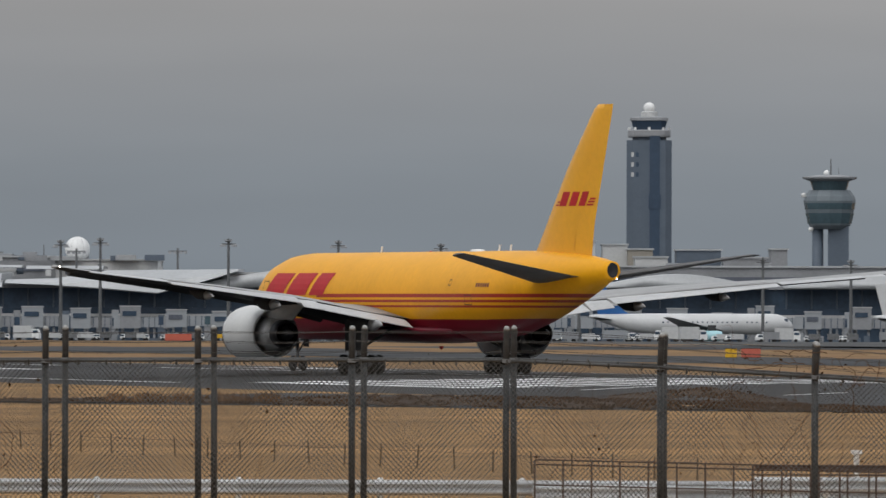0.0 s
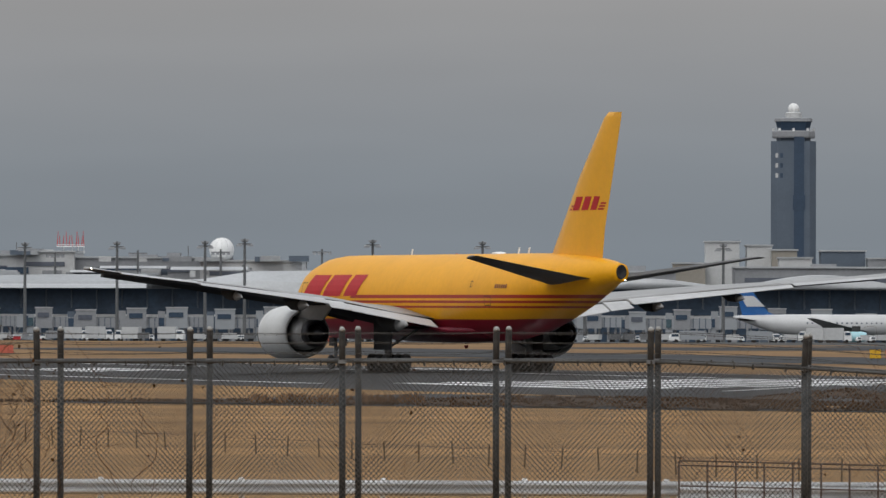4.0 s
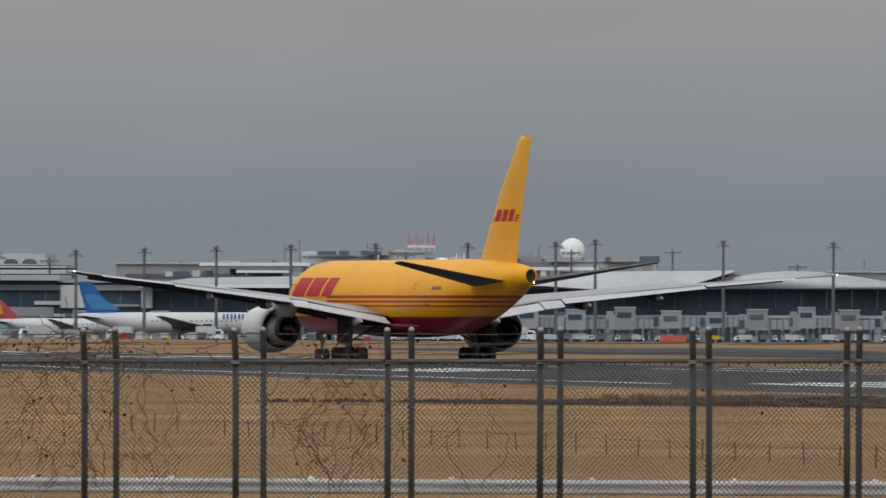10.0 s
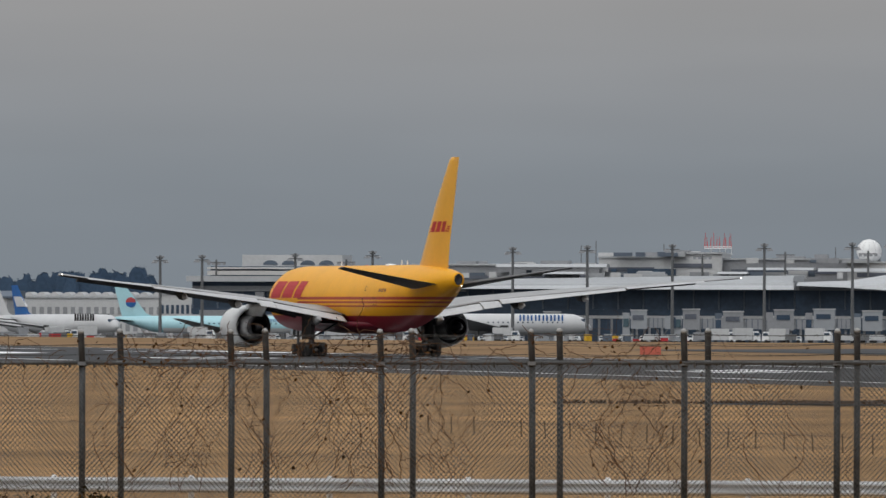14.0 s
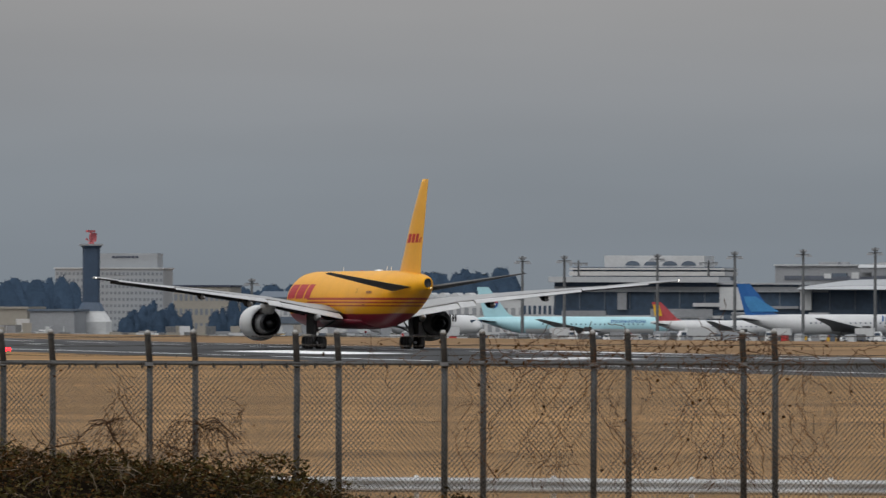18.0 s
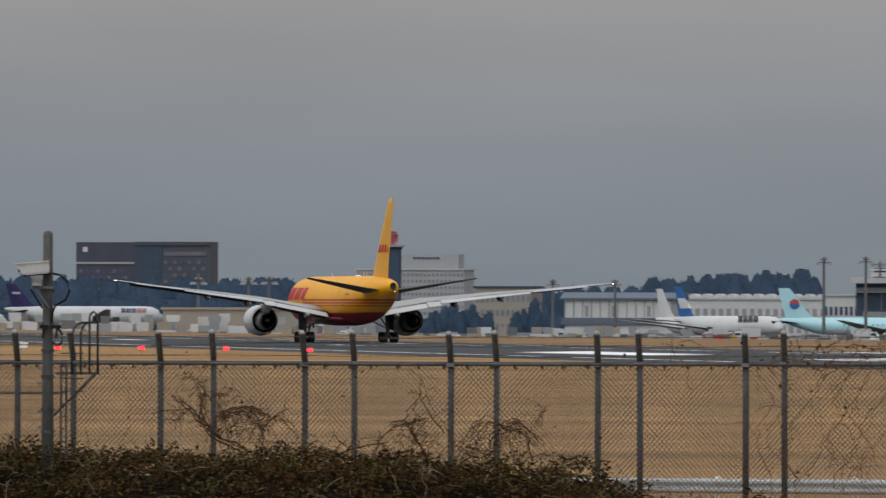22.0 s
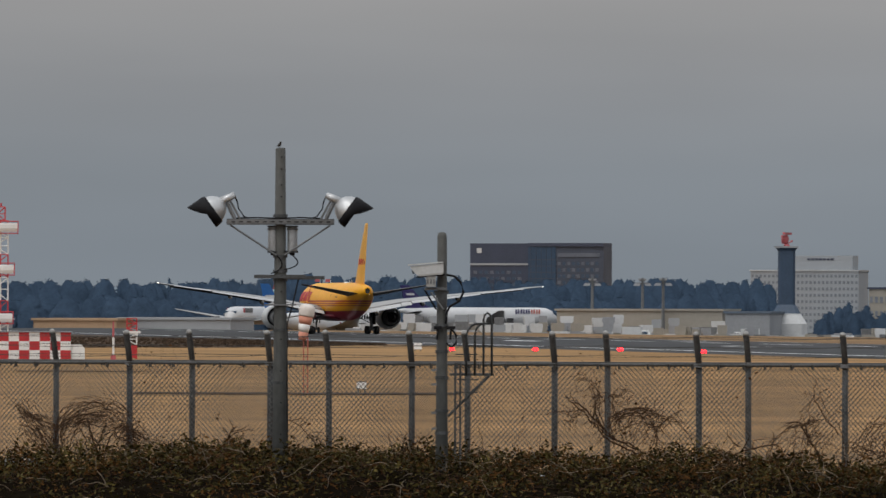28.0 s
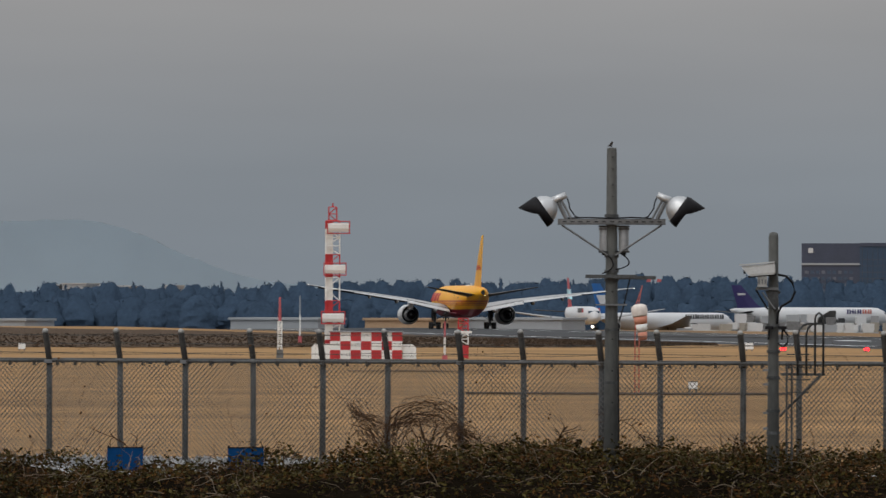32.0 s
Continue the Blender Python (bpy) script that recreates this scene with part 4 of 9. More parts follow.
    for b0, b1, top, low, y in ((5.0, 4.25, 17.4, 16.4, 70), (3.3, 2.85, 16.4, 15.6, 66), (2.82, 2.3, 16.2, 15.2, 68), (4.75, 4.4, 14.9, 14.2, 50), (3.5, 3.3, 15.0, 14.3, 52)):
        xa, xb = facade_x(b0, TERM_Y + y), facade_x(b1, TERM_Y + y)
        part("roof_ridge", loft(bmesh.new(), [[Vector((x, yy, z(v))) for yy, v in ((y, low), (y + 4, top), (y + 14, top), (y + 18, low))] for x in (xa, xb)]), ROOF_PALE, t, "pale raised roof section")
    # the banded concourse at the terminal's end: bearings, height from and to, how far it stands out
    for name, b0, b1, h0, h1, out, mat, label in (
            ("concourse_roof", 7.08, 5.93, 11.5, 13.2, 5.0, ROOF_PALE, "pale flat roof edge"), ("concourse_recess", 7.05, 5.95, 10.2, 11.5, 0.5, GLASS, "dark recessed storey"),
            ("gallery_band", 7.05, 5.2, 8.6, 9.15, 1.4, TERM_GREY, "grey gallery band"), ("gallery_glass", 5.93, 5.4, 9.9, 10.9, 0.6, GLASS, ""), ("gallery_roof", 5.95, 5.38, 10.9, 11.5, 2.0, ROOF_GREY, "grey gallery roof"),
            ("lift_block", 5.93, 5.77, 3.2, 10.1, 2.4, TERM_WHITE, "pale lift block"), ("lift_block", 5.385, 5.31, 3.2, 9.6, 2.4, TERM_WHITE, "pale lift block"), ("lift_block", 6.62, 6.56, 3.2, 8.4, 2.2, TERM_GREY, "grey lift block"),
            ("walkway", 6.11, 5.93, 4.2, 5.3, 1.8, TERM_WHITE, "white covered walkway"), ("walkway", 5.77, 5.4, 3.6, 4.4, 1.8, TERM_GREY, "grey covered walkway"), ("lower_wall", 6.4, 5.98, 0.9, 3.5, 1.2, TERM_GREY, "grey lower wall"), ("lower_wall", 7.0, 6.7, 0.9, 2.9, 1.2, TERM_GREY, "grey lower wall")):
        part(name, boxes((facade_x(b0, TERM_Y), facade_x(b1, TERM_Y), -out, 2.0 if h1 < 9.2 else 30, z(h0), z(h1))), mat, t, label)
    # louvres, hatches and small plant along the roofs
    rng = random.Random(83)
    for _ in range(70):
        b = rng.uniform(1.9, 5.4)
        y = rng.choice((64, 84, 105, 122))
        jog = rng.uniform(0.2, 2.5)
        base = {64: 13.4, 84: 14.0, 105: 17.0 if b > 4.3 else 20.4 if b > 3.45 else 18.4, 122: 17.0 if b > 4.3 else 20.4 if b > 3.45 else 18.4}[y]
        x, w2, hh = facade_x(b, TERM_Y + y), rng.uniform(0.7, 4.5), rng.uniform(0.5, 1.6)
        part("roof_unit", boxes((x - w2, x + w2, y + jog, y + 3 + jog, z(base - 0.3 - 0.1 * jog), z(base + hh))), rng.choice((TERM_GREY, TERM_WHITE, ROOF_GREY, TOWER_GREY)), t)
    # upper storeys behind
    for b0, b1, top, y, mat in ((5.56, 4.3, 17.0, 100, TERM_GREY), (4.3, 3.86, 19.6, 112, TERM_WHITE), (3.86, 3.47, 20.8, 110, TERM_WHITE), (3.47, 2.62, 19.0, 116, TERM_GREY), (2.62, 1.93, 18.0, 110, TERM_WHITE), (2.0, 0.9, 13.9, 100, TERM_GREY), (0.9, -0.6, 14.8, 100, TERM_GREY), (-1.0, -3.9, 16.2, 90, TERM_GREY)):
        xa, xb = facade_x(b0, TERM_Y + y), facade_x(b1, TERM_Y + y)
        up = part("upper_storey", boxes((xa, xb, y, y + 50, z(9), z(top))), mat, t)
        part("window_band", boxes((xa + 3, xb - 3, y - 0.25, y, z(top - 4.4), z(top - 3.0))), WINDOW_DIM, up, "dim window band")
        part("parapet", boxes((xa - 0.4, xb + 0.4, y - 0.7, y + 51, z(top), z(top + 0.55))), ROOF_PALE, up)
    for b, w2, y, h0, h1 in ((5.2, 6, 105, 17, 18.4), (4.6, 9, 105, 17, 18.6), (3.95, 5, 120, 19.6, 21.4), (3.72, 3, 120, 20.8, 22.0), (3.0, 8, 118, 19.0, 20.2), (2.8, 4, 118, 19.0, 20.8), (2.2, 5, 114, 18.0, 19.6), (0.4, 7, 105, 14.8, 16.6), (-0.3, 9, 105, 14.8, 17.0), (-1.6, 8, 95, 16.2, 17.6)):
        x = facade_x(b, TERM_Y + y)
        part("roof_plant_room", boxes((x - w2 / 2, x + w2 / 2, y, y + 12, z(h0), z(h1))), TERM_GREY, t)
    for b0, b1, z0, z1 in ((4.11, 3.78, 14.1, 16.1), (4.22, 4.18, 14.2, 16.0), (3.3, 3.05, 15.4, 16.4)):
        xa, xb = facade_x(b0, TERM_Y + 109), facade_x(b1, TERM_Y + 109)
        part("window_strip", boxes((xa, xb, 109.2, 112.4, z(z0), z(z1))), GLASS, t, "dark window strip")
    for b, h in ((4.42, 23.5), (4.32, 25.0), (3.86, 24), (2.7, 23), (1.9, 20), (0.5, 19)):
        part("roof_aerial", bar((facade_x(b, TERM_Y + 120), 120, z(16)), (facade_x(b, TERM_Y + 120), 120, z(h)), r=0.14), MAST_GREY, t)


def build_satellite_block():
    """The white multi-storey block with arched openings beside the terminal."""
    x0, x1 = facade_x(6.95, 2690), facade_x(5.9, 2690)
    t = thing("parking_building", pose(0, 2690, APRON_Z), "white multi-storey block with arched roof openings", "building")
    z = lambda v: v - APRON_Z
    for k in range(5):
        h = 3.0 + 2.75 * k
        part("floor_slab", boxes((x0, x1, -0.6, 40, z(h), z(h + 1.35))), TERM_WHITE, t)
        part("dark_storey", boxes((x0 + 1, x1 - 1, 0.6, 38, z(h + 1.35), z(h + 2.75))), GLASS, t)
    part("ground_storey", boxes((x0, x1, 0, 40, 0, z(3.0))), TERM_GREY, t)
    part("roof_slab", boxes((x0, x1, -0.8, 41, z(15.9), z(16.5))), TERM_WHITE, t)
    xa, xb = facade_x(6.73, 2690), facade_x(6.05, 2690)
    up = part("roof_hall", boxes((xa, xb, 6, 36, z(16.5), z(20.5))), TERM_WHITE, t)
    for k in range(4):
        c = xa + 9.2 + 6.0 * k
        bm = bmesh.new()
        v = [Vector((c + 2.4 * math.cos(a), 5.8, z(17.3) + 1.5 * math.sin(a))) for a in (math.pi * i / 10 for i in range(11))]
        loft(bm, [v, [p + Vector((0, 0.6, 0)) for p in v]])
        part("arched_opening", bm, TOWER_GREY, up, "dark arched opening")


build_terminal()
build_satellite_block()


def block(name, b0, b1, d, top, mat, label, category, base=None, depth=25, floors=0, roof=None, win=GLASS, cols=0):
    """A plain far building between two bearings, with rows of windows when floors are given."""
    xa, xb = facade_x(b0, d), facade_x(b1, d)
    g = APRON_Z if base is None else base
    t = thing(name, pose((xa + xb) / 2, d, g), label, category)
    w, h = (xb - xa) / 2, top - g
    wall = part("wall", boxes((-w, w, 0, depth, 0, h)), mat, t)
    part("roof", boxes((-w - 0.5, w + 0.5, -0.5, depth + 0.5, h, h + 0.6)), roof or ROOF_PALE, t)
    for f in range(floors):
        zc = h - (f + 0.75) * (h * 0.9 / floors)
        fh = h * 0.9 / floors
        cw = 2 * w / cols
        for c in range(cols):
            part("window", boxes((-w + cw * (c + 0.22), -w + cw * (c + 0.78), -0.14, 0.05, zc - fh * 0.22, zc + fh * 0.22)), win, wall)
    return t


block("office_block", -0.58, -0.80, 3200, 20.2, BEIGE, "low beige annex behind the terminal", "building")
block("office_block", -0.80, -1.03, 3205, 28.4, TERM_WHITE, "tall pale block behind the terminal", "building")
block("office_block", -1.08, -1.25, 3200, 27.0, TERM_WHITE, "pale stepped office block behind the terminal", "building")
block("office_block", -1.25, -1.42, 3190, 25.2, BEIGE, "pale beige office block behind the terminal", "building")
block("office_block", -1.30, -1.52, 3150, 22.0, TERM_WHITE, "low white annex beside the control tower", "building")
block("office_block", -1.58, -1.88, 3200, 25.0, TOWER_GREY, "dark grey slab building behind the terminal", "building", floors=2, cols=8)
block("office_block", -1.9, -2.2, 3180, 22.0, TERM_GREY, "grey low-rise building behind the terminal", "building", floors=2, cols=6)
block("office_block", -2.22, -2.33, 3150, 25.0, TERM_GREY, "narrow grey block behind the terminal", "building")
block("office_block", -2.75, -3.5, 3150, 18.0, TERM_WHITE, "long white low-rise building behind the terminal", "building", floors=1, cols=10)
def build_white_hall():
    """A long white ribbed hall with a blue-grey roof and a dark loading band."""
    xa, xb = facade_x(9.02, 2700), facade_x(8.3, 2700)
    t = thing("hangar", pose(xa, 2700, -6), "long white ribbed hall with a blue-grey roof", "hangar")
    w = xb - xa
    part("wall", boxes((0, w, 0, 30, 0, 12.6)), TERM_WHITE, t, "white ribbed wall")
    part("loading_band", boxes((-1, w + 1, -0.8, 0, 4.4, 6.6)), TOWER_GREY, t, "dark loading band")
    part("roof", loft(bmesh.new(), [[Vector((x, y, v)) for y, v in ((-1, 12.4), (-1, 13.0), (8, 14.8), (30, 14.8), (30, 12.4))] for x in (-1.5, w + 1.5)]), TOWER_GREY, t, "blue-grey roof")
    for k in range(13):
        part("rib", boxes((w * k / 12 - 0.15, w * k / 12 + 0.15, -0.3, 0, 6.6, 12.4)), TERM_GREY, t)
    for k in (2, 5, 9):
        part("door", boxes((w * k / 12 + 0.8, w * k / 12 + 2.0, -0.12, 0, 7.0, 10.5)), TERM_GREY, t)


def build_cargo_shed():
    """A pale cargo shed with a row of humped roof vents."""
    t = block("hangar", 8.2, 7.25, 2820, 6.6, TERM_WHITE, "pale cargo shed with humped roof vents", "hangar", base=-6, floors=2, cols=18, win=TERM_GREY)
    w = (facade_x(7.25, 2820) - facade_x(8.2, 2820)) / 2
    for k in range(11):
        x = -w + 2 * w * (k + 0.5) / 11
        bm = loft(bmesh.new(), [[Vector((x + 1.5 * math.cos(a), y, 13.0 + 1.6 * math.sin(a))) for a in (math.pi * i / 8 for i in range(9))] for y in (-0.2, 14)])
        part("roof_vent", bm, TERM_WHITE, t, "white humped roof vent")


build_white_hall()
build_cargo_shed()
block("terminal_annex", 7.27, 6.86, 2735, 7.8, TERM_WHITE, "white two-storey annex beside the parking block", "building", floors=2, cols=12)
block("hangar", 11.74, 10.62, 2260, 3.2, BEIGE, "long beige cargo shed", "hangar", base=-5.5, roof=BEIGE)
block("hangar", 10.6, 10.3, 2240, 2.6, TERM_GREY, "grey cargo shed with a dark roof", "hangar", base=-5.5, roof=TOWER_GREY)
block("house", 9.63, 9.25, 2900, 10.6, BEIGE, "beige three-storey building with a brown roof", "building", base=-6, floors=3, cols=11, roof=HOTEL_RED_HAZED, win=WINDOW_HAZE)
block("cargo_shed", 15.28, 14.72, 2050, 0.6, TAN, "low tan storage shed beyond the runway", "shed", base=-5, roof=TAN)
block("cargo_shed", 14.70, 13.95, 2065, 0.8, HOTEL_PALE, "long blue-grey shed beyond the runway", "shed", base=-5, roof=HOTEL_PALE)
block("cargo_shed", 16.19, 15.60, 2060, 0.6, HOTEL_PALE, "low blue-grey shed beyond the runway", "shed", base=-5, roof=HOTEL_PALE)
block("cargo_shed", 17.78, 17.58, 2060, 0.2, HOTEL_PALE, "small pale shed beyond the runway", "shed", base=-5, roof=HOTEL_PALE)


def build_white_hotel():
    t = block("hotel", 10.43, 9.70, 3600, 19.6, HOTEL_PALE, "pale hotel slab with rows of small windows", "hotel", base=-8, floors=9, cols=26, win=WINDOW_HAZE)
    z = 8.0
    xa, xb = facade_x(10.18, 3600) - t.location.x, facade_x(9.75, 3600) - t.location.x
    up = part("roof_block", boxes((xa, xb, 4, 18, 19.6 + z, 26.4 + z)), HOTEL_PALE, t)
    for k in range(7):
        part("sign_bar", boxes((xa + 8 + 1.7 * k, xa + 9.3 + 1.7 * k, 3.8, 4.0, 24.4 + z, 25.2 + z)), HOTEL_RED_HAZED, up)


def build_dark_hotel():
    d = 3800
    xa, xm, xb = facade_x(12.327, d), facade_x(11.93, d), facade_x(11.42, d)
    t = thing("hotel", pose(xa, d, -8), "dark red slab hotel, hazed blue-grey, with a flat roof", "hotel")
    part("brick_wing", boxes((0, xm - xa, 0, 18, 0, 41)), HOTEL_RED_HAZED, t, "dark red facade in a haze-blued tone")
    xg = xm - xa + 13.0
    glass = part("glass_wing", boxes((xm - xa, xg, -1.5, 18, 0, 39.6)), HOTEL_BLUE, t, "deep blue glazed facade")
    room = part("room_wing", boxes((xg, xb - xa, -1.1, 18, 0, 39.6)), HOTEL_GREY_HAZED, t, "haze-blued grey-brown facade with rows of rooms")
    part("roof_crown", boxes((xm - xa, xb - xa, -2, 18, 39.6, 41.2)), HOTEL_RED_HAZED, t)
    part("ledge", boxes((0, xm - xa, -0.5, 0, 31.0, 31.9)), HOTEL_PALE, t, "pale ledge across the facade")
    part("sign_plate", boxes((3.2, 5.4, -0.4, 0, 36.6, 38.8)), TERM_WHITE, t, "white emblem plate")
    part("sky_lounge_window", boxes((xg + 0.8, xb - xa - 2, -1.5, -1.1, 34.8, 36.6)), WINDOW_DIM, room, "pale window strip")
    for f in range(9):
        for c in range(9):
            part("window", boxes((xg + 0.8 + 2.2 * c, xg + 2.3 + 2.2 * c, -1.3, -1.0, 31.0 - 2.9 * f, 32.6 - 2.9 * f)), WINDOW_DIM if (f * 7 + c * 3) % 5 < 2 else TOWER_BLUE, room)
        part("floor_band", boxes((xm - xa + 0.4, xg - 0.2, -1.65, -1.5, 33.4 - 2.9 * f, 33.7 - 2.9 * f)), HOTEL_GREY_HAZED, glass)
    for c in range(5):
        part("mullion", boxes((xm - xa + 2.4 * c + 1.2, xm - xa + 2.4 * c + 1.4, -1.7, -1.5, 1, 39)), HOTEL_GREY_HAZED, glass)
    for f in range(8):
        for c in range(9):
            part("window", boxes((1.6 + 2.6 * c, 3.2 + 2.6 * c, -0.2, 0.05, 27.0 - 2.9 * f, 28.5 - 2.9 * f)), TOWER_BLUE if (f + c) % 3 else WINDOW_DIM, t)


build_white_hotel()
build_dark_hotel()


# ---------------------------------------------------------------- towers
def octagon(r, z, cut=0.28, sx=1.0, sy=1.0):
    c = r * (1 - cut)
    return [Vector((x * sx, y * sy, z)) for x, y in ((-c, -r), (c, -r), (r, -c), (r, c), (c, r), (-c, r), (-r, c), (-r, -c))]


def build_control_tower():
    t = thing("control_tower", spot(-1.394, 3494, APRON_Z), "tall grey control tower with a white radome", "control tower")
    z = lambda v: v - APRON_Z
    part("shaft", loft(bmesh.new(), [octagon(9.3, 0), octagon(9.3, z(72.2))]), TOWER_GREY, t, "grey panelled shaft")
    part("glass_strip", boxes((0.2, 4.4, -9.5, -9.2, 0, z(74))), TOWER_BLUE, t, "dark blue glass strip")
    part("glass_block", boxes((-0.2, 4.8, -9.8, -9.2, z(44), z(50))), TOWER_BLUE, t)
    for k in range(3):
        for s in (-7.4, -5.4):
            part("window", boxes((s, s + 1.1, -9.45, -9.2, z(57.2 + 4.1 * k), z(59.0 + 4.1 * k))), TERM_WHITE if s < -6 else GLASS, t)
    part("ring", loft(bmesh.new(), [octagon(8.6, z(73.6)), octagon(8.8, z(74.2)), octagon(8.8, z(76.2)), octagon(8.4, z(76.6))]), TERM_GREY, t, "pale gallery ring")
    part("neck", loft(bmesh.new(), [octagon(7.0, z(72)), octagon(7.0, z(73.8))]), TOWER_GREY, t)
    part("cab", loft(bmesh.new(), [octagon(6.4, z(76.4)), octagon(7.4, z(80.4))]), TOWER_BLUE, t, "dark glass cab")
    part("cab_roof", loft(bmesh.new(), [octagon(7.8, z(80.4)), octagon(7.7, z(81.6)), octagon(5, z(82.0))]), TERM_GREY, t)
    part("drum", lathe(bmesh.new(), ((3.4, z(81.8)), (3.4, z(84.0)), (2.2, z(84.4))), 16), TERM_WHITE, t)
    part("radome", lathe(bmesh.new(), [(2.35 * math.cos(a), z(85.7) + 2.35 * math.sin(a)) for a in (radians(v) for v in range(-70, 91, 16))], 20), WHITE_PAINT, t, "white radome ball", True)
    for k in range(8):
        a = 2 * math.pi * k / 8
        part("gallery_unit", boxes((8.2 * math.cos(a) - 0.5, 8.2 * math.cos(a) + 0.5, 8.2 * math.sin(a) - 0.5, 8.2 * math.sin(a) + 0.5, z(76.4), z(77.6))), WHITE_PAINT, t)


def build_ramp_tower():
    t = thing("ramp_tower", spot(-2.615, 3000, APRON_Z), "older ramp tower with a flared teal glass head", "control tower")
    z = lambda v: v - APRON_Z
    part("shaft", boxes((-0.6, 6.8, -3.4, 3.4, 0, z(33))), TOWER_GREY, t, "grey concrete shaft")
    part("stair_shaft", lathe(bmesh.new(), ((2.0, 0), (2.0, z(33.5))), 14, "z", (-4.2, 0, 0)), TOWER_GREY, t, "round stair shaft", True)
    part("pod", lathe(bmesh.new(), ((5.6, z(31.4)), (7.4, z(32.8)), (8.4, z(37.2)), (9.2, z(41.4)), (8.8, z(43.0)), (7.2, z(45.2))), 12), POD_GREY, t, "grey faceted head")
    part("glass_band", lathe(bmesh.new(), ((7.75, z(33.4)), (8.55, z(36.9)), (8.6, z(37.1)), (8.2, z(37.1))), 12), GLASS_TEAL, t, "teal glass band")
    part("upper_glass_band", lathe(bmesh.new(), ((8.72, z(38.4)), (9.15, z(40.6)), (8.9, z(40.7))), 12), GLASS_TEAL, t)
    part("cab", lathe(bmesh.new(), ((5.9, z(45.0)), (6.9, z(48.4))), 24), GLASS_TEAL, t, "dark teal cab glass")
    part("brim_roof", lathe(bmesh.new(), ((6.6, z(48.3)), (9.6, z(49.3)), (9.7, z(49.9)), (4.0, z(50.6))), 24), TERM_GREY, t, "wide flared roof")
    part("radome", lathe(bmesh.new(), [(1.05 * math.cos(a), z(51.3) + 1.05 * math.sin(a)) for a in (radians(v) for v in range(-80, 91, 20))], 14, "z", (-1.1, 0, 0)), WHITE_PAINT, t, "small white radome", True)
    part("mast", tube(bmesh.new(), [(0.4, 0, z(50)), (0.4, 0, z(56.4))], [0.3, 0.12], 6), MAST_GREY, t)
    part("aerial", bar((3.2, 0, z(50)), (3.2, 0, z(53.2)), r=0.08), MAST_GREY, t)
    part("dish", lathe(bmesh.new(), ((0.1, -0.4), (0.8, 0.0), (0.9, 0.2)), 12, "y", (-9.2, -2, z(43.4))), WHITE_PAINT, t)
    part("dish", lathe(bmesh.new(), ((0.1, -0.4), (0.8, 0.0), (0.9, 0.2)), 12, "y", (-6.6, -3, z(31.4))), WHITE_PAINT, t)


def build_radar_tower():
    t = thing("radar_tower", spot(10.186, 2300, -6), "dark blue radar tower with a red rotating antenna", "radar tower")
    z = lambda v: v + 6.0
    part("base", loft(bmesh.new(), [octagon(5.6, 0), octagon(5.6, z(-0.2)), octagon(4.0, z(2.2)), octagon(3.9, z(2.6))]), TERM_WHITE, t, "white flared base")
    part("skirt", loft(bmesh.new(), [octagon(3.9, z(2.5)), octagon(2.5, z(5.0))]), TOWER_BLUE, t)
    part("shaft", loft(bmesh.new(), [octagon(2.35, z(4.6)), octagon(2.35, z(19.6)), octagon(2.9, z(20.4))]), TOWER_BLUE, t, "dark blue shaft")
    part("platform", boxes((-3.3, 3.3, -3.3, 3.3, z(20.4), z(20.9))), TERM_GREY, t)
    part("pedestal", lathe(bmesh.new(), ((0.9, z(20.9)), (0.6, z(21.5))), 10), FADED_RED, t)
    # the scanner: a curved dish with a feed arm and a bar on top, turning on the pedestal
    rows = []
    for v, w in ((21.5 - 21.5, 1.2), (0.5, 1.75), (1.2, 2.0), (1.9, 1.95), (2.35, 1.7)):
        rows.append([Vector((w * u, 0.35 - 0.55 * u * u * -1 - 0.25 * ((v - 1.2) / 1.2) ** 2 * -1 - 0.6, v)) for u in (-1, -0.6, -0.2, 0.2, 0.6, 1)])
    bm = bmesh.new()
    front = [[bm.verts.new(p) for p in r] for r in rows]
    back = [[bm.verts.new(p + Vector((0, 0.3, 0))) for p in r] for r in rows]
    for grid, flip in ((front, False), (back, True)):
        for r0, r1 in zip(grid, grid[1:]):
            for k in range(5):
                bm.faces.new((r0[k], r0[k + 1], r1[k + 1], r1[k]) if not flip else (r0[k], r1[k], r1[k + 1], r0[k + 1]))
    rim = lambda g: [r[0] for r in g] + g[-1][1:] + [r[-1] for r in reversed(g[:-1])] + list(reversed(g[0][1:-1]))
    f, q = rim(front), rim(back)
    for k in range(len(f)):
        bm.faces.new((f[k], f[(k + 1) % len(f)], q[(k + 1) % len(f)], q[k]))
    bmesh.ops.recalc_face_normals(bm, faces=bm.faces)
    dish = part("antenna_dish", bm, FADED_RED, t, "faded red turning dish", at=pose(0, 0, z(21.5)))
    part("antenna_bar", boxes((-2.25, 2.25, -0.5, 0.1, 2.5, 3.1)), FADED_RED, dish, "faded red upper bar")
    part("bar_post", boxes((-0.3, 0.3, -0.2, 0.2, 2.2, 2.6)), FADED_RED, dish)
    part("feed_arm", bar((0, -0.2, 0.1), (0, -1.5, 0.6), r=0.12), FADED_RED, dish)
    part("feed_horn", boxes((-0.25, 0.25, -1.7, -1.3, 0.45, 0.95)), FADED_RED, dish)
    return dish


build_control_tower()
build_ramp_tower()
radar_dish = build_radar_tower()


